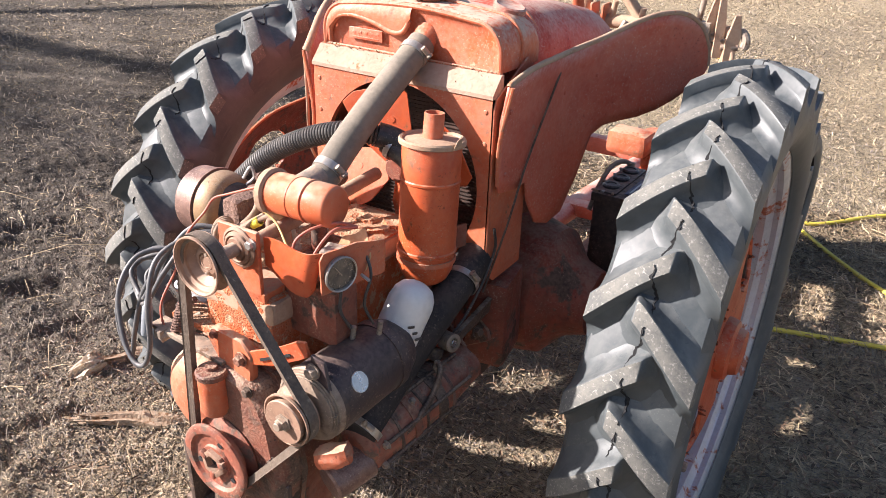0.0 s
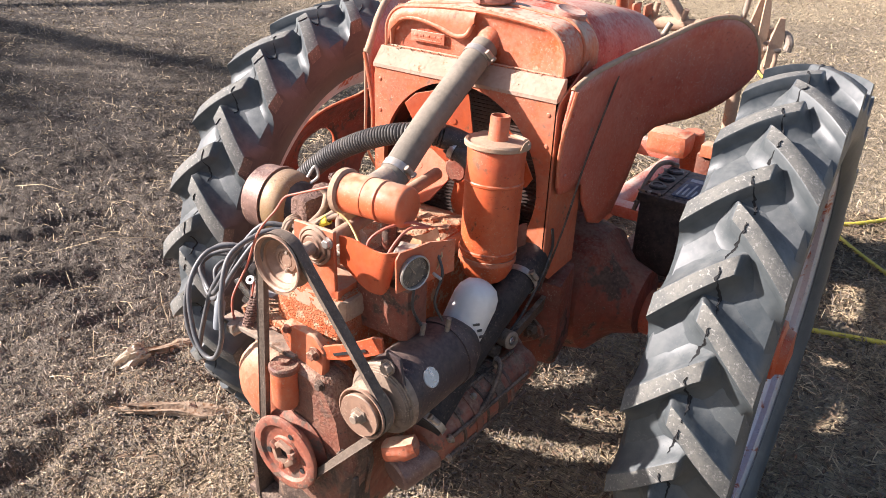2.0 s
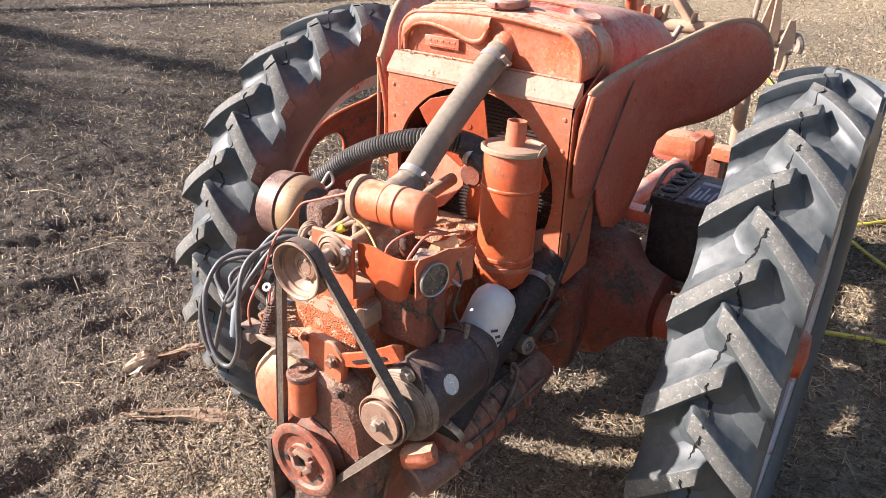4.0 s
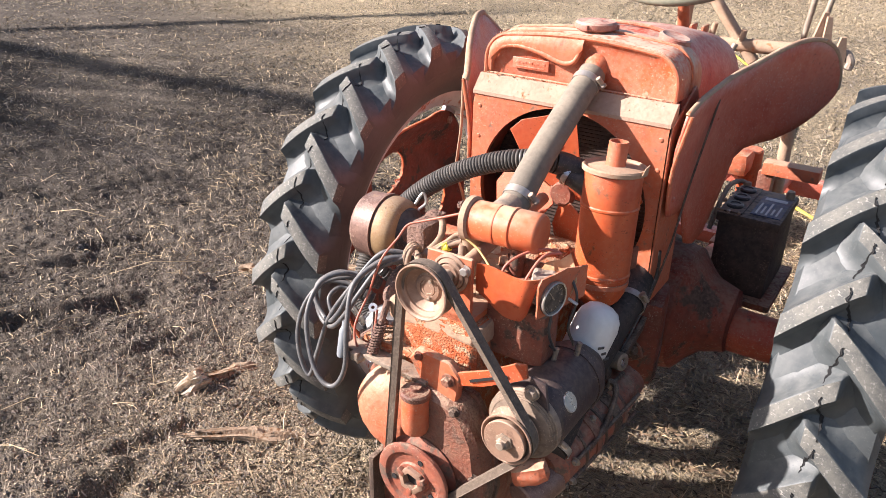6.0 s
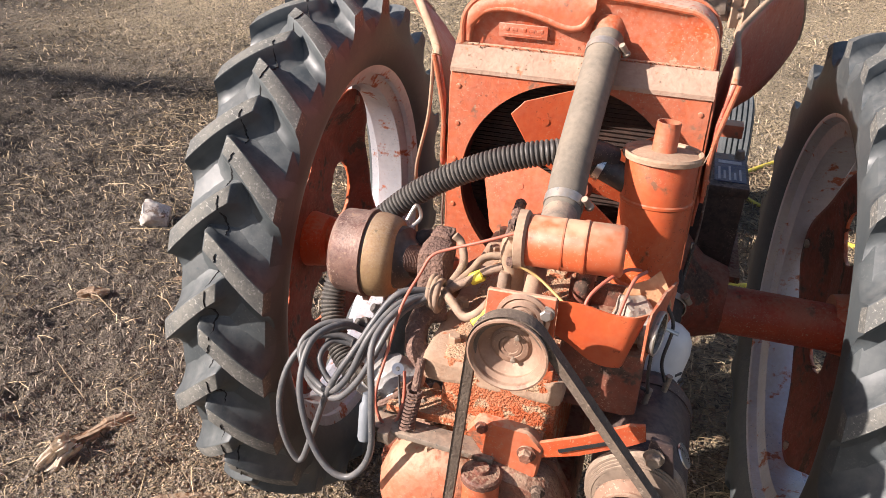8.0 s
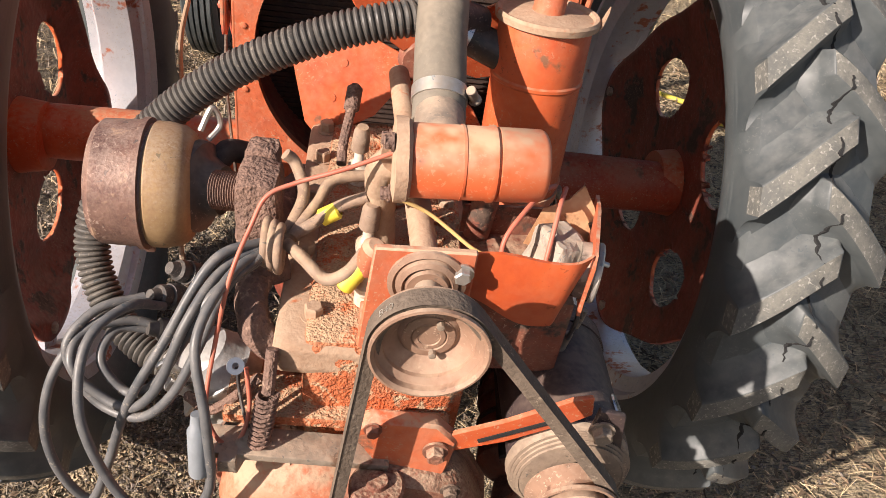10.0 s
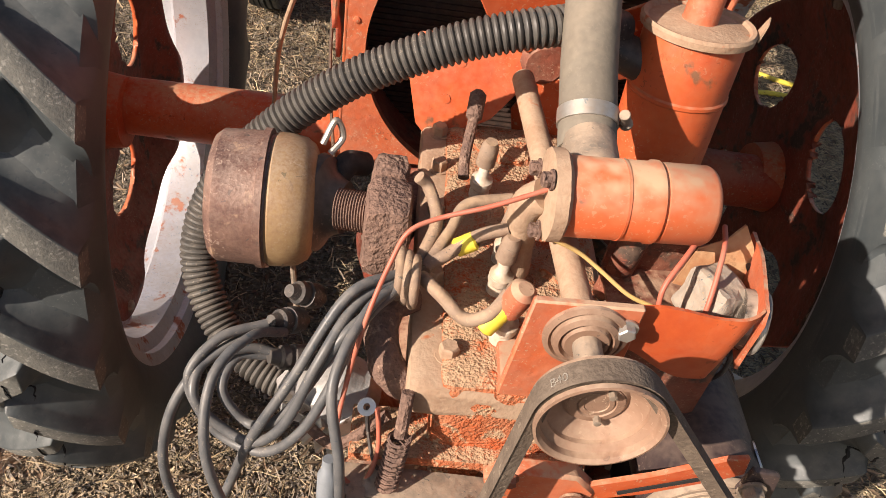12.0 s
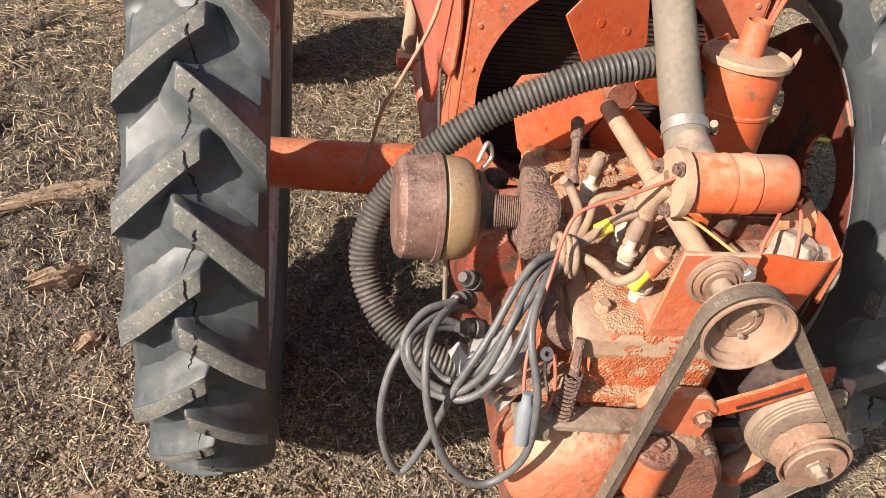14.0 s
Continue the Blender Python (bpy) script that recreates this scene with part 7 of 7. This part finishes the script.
solo("battery_tray", box((0.215, 0.385, 0.569), (0.22, 0.26, 0.016), bevel=0.003), OLDRED, "rusty red battery tray on the frame", "tray")
solo("tray_bracket", box((0.125, 0.30, 0.511), (0.11, 0.28, 0.10), bevel=0.01), OLDRED, "oily red bracket under the battery tray", "bracket")

# ---- levers and bars ahead of the tank ----
bars = thing("lift_linkage", (0.05, 0.92, 0.46), "dusty tan lift bars and levers ahead of the tank", "linkage")
part("cross_tube", rod((-0.150, 0.90, 1.040), (0.270, 0.90, 1.052), 0.019), DUSTPALE, bars, "dusty cross tube")
part("post", rod((-0.190, 0.90, 0.46), (-0.165, 0.90, 1.16), 0.021), DUSTPALE, bars)
part("brace", rod((0.050, 0.905, 1.000), (-0.135, 0.905, 1.22), 0.017), DUSTPALE, bars)
part("post", rod((0.190, 0.90, 0.46), (0.183, 0.90, 1.06), 0.018), DUSTPALE, bars)
for x, dx in ((0.165, 0.02), (0.195, 0.035)):
    part("lever", rod((x, 0.88, 0.99), (x + dx, 0.90, 1.26), 0.008, seg=12), DULL, bars)
part("knuckle", rough_up(box((0.182, 0.885, 1.045), (0.06, 0.05, 0.06), bevel=0.012), 0.003, 30, 2), DULL, bars)
part("hook", tube([(0.255, 0.90, 1.052), (0.285, 0.90, 1.055), (0.300, 0.895, 1.035), (0.298, 0.89, 1.015)], 0.012, 10), DULL, bars)
for x in (-0.135, -0.10):
    part("lug_plate", box((x, 0.895, 1.055), (0.010, 0.06, 0.07), bevel=0.008), PAINT_DUSTY, bars)
part("short_lever", rod((0.005, 0.66, 0.99), (0.045, 0.68, 1.085), 0.008, seg=12), DULL, bars)
part("lever_base", box((0.0, 0.70, 0.95), (0.05, 0.46, 0.05), bevel=0.01), OLDRED, bars)
part("floor_bar", box((0.0, 0.88, 0.455), (0.44, 0.06, 0.04), bevel=0.006), PAINT_FADED, bars)
for x, z0b, z1b, lean in ((0.205, 1.00, 1.16, 0.012), (0.232, 0.985, 1.15, -0.006), (0.262, 0.97, 1.10, 0.010)):
    part("upright_plate", rough_up(plate([(-0.013, 0), (0.013, 0), (0.015 + lean, (z1b - z0b) * 0.6), (0.006 + lean, z1b - z0b), (-0.008 + lean, z1b - z0b), (-0.014, (z1b - z0b) * 0.5)], (x, 0.882, z0b), (0.85, 0.5, 0), (0, 0, 1), 0.010, bevel=0.001), 0.0012, 40), DUSTPALE, bars, "dusty upright flat link")
    part("link_pin", rod((x - 0.020, 0.876, z0b + 0.045), (x + 0.024, 0.886, z0b + 0.047), 0.008, seg=14), DULL, bars)
part("hanging_link", tube([(0.262, 0.885, 1.02), (0.276, 0.88, 0.99), (0.268, 0.878, 0.955), (0.250, 0.88, 0.965), (0.252, 0.885, 1.0)], 0.007, 12), DUSTPALE, bars)
for x, h in ((-0.083, 0.055), (0.002, 0.045)):
    part("peg", rod((x, 0.895, 1.035), (x + 0.012, 0.89, 1.045 + h), 0.010, 0.008, seg=14), DUSTPALE, bars)
post = thing("lift_cylinder", (0.105, 0.90, 0.50), "short orange lift cylinder under the panel", "cylinder")
part("barrel", rod((0.115, 0.88, 0.46), (0.105, 0.86, 0.76), 0.032), PAINT, post)
part("casting", rough_up(box((0.06, 0.80, 0.735), (0.12, 0.09, 0.07), bevel=0.02), 0.003, 25, 2), PAINT_DUSTY, post)
solo("toolbar_end", box((0.235, 0.78, 0.742), (0.15, 0.05, 0.035), bevel=0.003), PAINT_DUSTY, "dusty orange square bar end", "bar")
solo("toolbar_post", box((0.17, 0.79, 0.60), (0.04, 0.05, 0.26), bevel=0.004), OLDRED, "rusty red post carrying a square bar", "post")
solo("frame_plate", box((0.13, 0.80, 0.465), (0.16, 0.06, 0.03), bevel=0.004), OLDRED, "rusty red foot plate on the frame tube", "plate")

steer = thing("steering_wheel", (-0.10, 0.55, 1.20), "weathered green-grey steering wheel rim", "steering wheel")
SC, SN = Vector((-0.115, 0.66, 1.285)), Vector((0, -0.45, 0.9)).normalized()
su = Vector((1, 0, 0))
sv = SN.cross(su)
part("rim", tube([SC + (su * math.cos(a) + sv * math.sin(a)) * 0.195 for a in np.linspace(0, 2 * math.pi, 49)], 0.012, 12, raw=True), material("weathered_rim", (0.16, 0.17, 0.12), (0.24, 0.23, 0.17), 0.7), steer)
for a in (90, 210, 330):
    part("spoke", rod(SC - SN * 0.02, SC + (su * math.cos(radians(a)) + sv * math.sin(radians(a))) * 0.19, 0.006, seg=10), DULL, steer)
part("column", rod(SC - SN * 0.01, (-0.13, 0.86, 0.86), 0.016), PAINT_DUSTY, steer)

# control stay beside the shell
solo("wire_loop", tube([(-0.200, -0.115 + 0.028 * math.sin(a), 1.184 + 0.015 * math.cos(a)) for a in np.linspace(-2.6, 2.6, 14)], 0.0014, 6, 3), DUSTPALE, "thin pale wire loop beside the radiator tank", "wire", "loose wires")
stay = solo("stay_rod", tube([(-0.246, -0.20, 1.118), (-0.256, -0.188, 1.01), (-0.288, -0.15, 0.90), (-0.310, -0.08, 0.80), (-0.33, -0.02, 0.63)], 0.0030, 8), DUSTPALE, "thin bent steel stay rod beside the radiator", "rod")

# ---- things lying about ----
def splinter(name, c, size, turn, label, category, seed, mat=WOOD, tilt=(3, 4), taper=0.42, splits=3):
    """A split length of wood: ridged along the grain, cleft by splits, torn to uneven points at the ends."""
    rng = random.Random(seed)
    bm = box((0, 0, 0), size)
    bmesh.ops.subdivide_edges(bm, edges=bm.edges[:], cuts=11, use_grid_fill=True)
    off = Vector((seed * 3.1, seed * 1.7, 0))
    clefts = [(rng.uniform(-0.38, 0.38), rng.uniform(-0.5, 0.5), rng.uniform(0.35, 0.8)) for _ in range(splits)]
    for v in bm.verts:
        f, g, h = v.co.x / size[0], v.co.y / size[1], v.co.z / size[2]
        grain = noise.noise(Vector((v.co.x * 7, v.co.y * 95, v.co.z * 95)) + off) + 0.5 * noise.noise(Vector((v.co.x * 16, v.co.y * 230, v.co.z * 230)) + off)
        step = noise.cell(Vector((seed * 5.3, g * 4.5, h * 2.2)))
        v.co.x += size[0] * (0.16 * noise.noise(Vector((3.0, v.co.y * 60, v.co.z * 60)) + off) + 0.22 * (step - 0.5)) * (abs(f) * 2) ** 3
        sink = sum(0.55 * k * math.exp(-((g - p - 0.10 * f) / 0.045) ** 2 - ((f - q) / 0.33) ** 2) for p, q, k in clefts) if h > 0 else 0.0
        v.co.y *= (1 - taper * (abs(f) * 2) ** 2) * (1 + 0.25 * noise.noise(Vector((f * 5, 1.0, 2.0)) + off)) + 0.16 * grain
        v.co.z = v.co.z * (1 - taper * 0.9 * (abs(f) * 2) ** 2) + (0.20 * grain - sink + 0.30 * (noise.cell(Vector((seed * 2.9, g * 3.0, f * 1.5))) - 0.5) * (h > 0)) * size[2]
        v.co.y += size[1] * 0.35 * noise.noise(Vector((f * 2.2, 7.0, 0.0)) + off)
    low = min(v.co.z for v in bm.verts)
    bmesh.ops.transform(bm, matrix=pose(c[0], c[1], height_at(c[0], c[1]) - low * 0.8, tilt[0], tilt[1], turn), verts=bm.verts)
    return solo(name, bm, mat, label, category, "wood scraps", smooth=18)


PALEWOOD = material("pale_wood", (0.56, 0.48, 0.38), (0.42, 0.33, 0.24), 0.9, scale=20, fine=160, bump=0.8)
splinter("bark_strip", (-0.838, -0.270, 0), (0.27, 0.055, 0.022), 40, "long grey split of weathered wood on soil", "wood", 1)
splinter("wood_chunk", (-1.195, -0.225, 0), (0.078, 0.052, 0.056), 58, "pale torn chunk of wood standing on the soil", "wood", 2, PALEWOOD, (24, -30), 0.12, 4)
splinter("bark_strip", (-1.170, -0.078, 0), (0.18, 0.042, 0.026), 63, "brown strip of bark lying on the soil", "wood", 3)
splinter("wood_chip", (-1.62, 0.43, 0), (0.07, 0.05, 0.03), 30, "pale chip of wood on the bare soil", "wood", 4)
splinter("board_offcut", (-1.160, 0.770, 0), (0.38, 0.070, 0.018), 34, "grey weathered board offcut lying flat", "board", 5)
splinter("board_offcut", (-0.20, 2.30, 0), (0.34, 0.09, 0.018), 5, "grey weathered board offcut lying flat", "board", 6)
splinter("wood_chip", (-1.050, 0.395, 0), (0.11, 0.055, 0.045), 40, "brown rotten chunk of wood on the soil", "wood", 7)
splinter("wood_chip", (-0.925, 0.172, 0), (0.06, 0.045, 0.030), 60, "pale chip of wood beside the tyre", "wood", 8)
stone = solo("stone", rough_up(box((-1.78, 0.98, height_at(-1.78, 0.98) + 0.035), (0.12, 0.10, 0.09), rot=(10, 20, 30), bevel=0.03), 0.015, 14, 3), material("pale_stone", (0.56, 0.52, 0.47), (0.40, 0.35, 0.30), 0.9, scale=14, spots=(0.18, 0.13, 0.10), spot_scale=16, cut=0.55, bump=0.6), "pale soil-stained stone on bare ground", "stone")


def garden_hose(pts, label):
    return solo("garden_hose", tube([(x, y, height_at(x, y) + 0.016) for x, y in pts], 0.0095, 10, 10), YHOSE, label, "hose", "garden hoses")


garden_hose([(-1.35, 6.4), (-0.70, 5.2), (-0.30, 4.2), (-0.14, 2.9), (0.12, 2.45), (0.41, 2.36), (0.69, 2.70), (1.05, 2.95), (1.6, 3.0)], "yellow garden hose trailing across the straw")
garden_hose([(0.38, 2.28), (0.60, 2.02), (0.80, 1.82), (1.06, 1.72), (1.32, 1.58), (1.7, 1.5)], "yellow garden hose trailing across the straw")
garden_hose([(0.30, 1.22), (0.50, 1.29), (0.84, 1.41), (1.2, 1.50), (1.6, 1.42)], "yellow garden hose trailing across the straw")


def chaff_piece(rng, spot):
    x, y = spot
    L, W, T = rng.uniform(0.0012, 0.0052), rng.uniform(0.0008, 0.0024), rng.uniform(0.0004, 0.0010)
    v = np.array([(a * L, b * W, c * T) for a in (-1, 1) for b in (-1, 1) for c in (-1, 1)]) * rng.uniform(0.7, 1.2, (8, 3))
    a, e = rng.uniform(0, 6.28), rng.uniform(-0.5, 0.5)
    r = np.array([[math.cos(a), -math.sin(a), 0], [math.sin(a), math.cos(a), 0], [0, 0, 1]]) @ np.array([[math.cos(e), 0, -math.sin(e)], [0, 1, 0], [math.sin(e), 0, math.cos(e)]])
    v = v @ r.T + np.array([x, y, height_at(x, y) + 0.003])
    return v, [(0, 1, 3, 2), (4, 6, 7, 5), (0, 4, 5, 1), (2, 3, 7, 6), (0, 2, 6, 4), (1, 5, 7, 3)]


def chaff_spot(rng):
    if rng.rand() < 0.45:
        x, y = rng.uniform(-2.3, 1.2), rng.uniform(-0.9, 2.2)
    else:
        x, y = rng.normal(-0.5, 0.45), rng.normal(-0.2, 0.4)
    return (x, y) if -2.4 < x < 1.7 and -1.2 < y < 2.4 else None


scatter("chaff_flakes", "pale wood chips and chaff scattered by the tyre", "chips", 9000, material("pale_chaff", (0.42, 0.33, 0.215), (0.31, 0.225, 0.14), 0.85, scale=5, bump=0.1, island=0.4), 31, chaff_piece, chaff_spot)


# ---- a bare tree out of sight, whose limbs shade the far soil ----
def bare_tree(foot, fork, limbs, seed):
    """A leaning trunk up to its fork, long limbs from there, each with thin forked twigs."""
    rng = random.Random(seed)
    t = thing("bare_tree", (foot[0], foot[1], 0), "tall bare winter tree standing at the yard edge", "tree")
    bark = material("tree_bark", (0.11, 0.09, 0.07), (0.17, 0.14, 0.11), 0.9, scale=5, bump=0.6)

    def bent(p, q, sway, r0, r1, bm):
        pts = [p.lerp(q, k / 4) + (Vector((rng.uniform(-1, 1), rng.uniform(-1, 1), rng.uniform(-1, 1))) * sway if 0 < k < 4 else Vector()) for k in range(5)]
        for k in range(4):
            rod(pts[k], pts[k + 1] + (pts[k + 1] - pts[k]) * 0.02, r0 + (r1 - r0) * k / 4, r0 + (r1 - r0) * (k + 1) / 4, 10, 0.0, bm)
        return pts

    trunk = bmesh.new()
    bent(Vector(foot), Vector(fork), 0.10, 0.34, 0.24, trunk)
    part("trunk", trunk, bark, t)
    for end, r, bushy in limbs:
        limb, twigs = bmesh.new(), bmesh.new()
        pts = bent(Vector(fork), Vector(end), 0.12, r, r * 0.45, limb)
        for k in range(bushy):
            p = pts[1].lerp(pts[4], rng.random())
            d = ((pts[4] - pts[0]).normalized() * 0.7 + Vector((rng.uniform(-1, 1), rng.uniform(-1, 1), rng.uniform(-0.3, 1)))).normalized()
            q = p + d * rng.uniform(0.7, 1.9)
            bent(p, q, 0.06, 0.022, 0.008, twigs)
            for _ in range(3):
                a = p.lerp(q, rng.uniform(0.3, 0.9))
                bent(a, a + (d + Vector((rng.uniform(-1, 1), rng.uniform(-1, 1), rng.uniform(-1, 1)))) * rng.uniform(0.25, 0.6), 0.03, 0.009, 0.004, twigs)
        part("limb", limb, bark, t)
        part("twigs", twigs, bark, t, "bare twigs")
    return t


bare_tree((-17.5, -2.5, -0.1), (-16.8, -3.8, 6.0), (((-15.7, -6.3, 9.2), 0.17, 12), ((-14.5, -5.7, 6.9), 0.08, 46), ((-17.6, -1.9, 9.0), 0.14, 10)), 3)
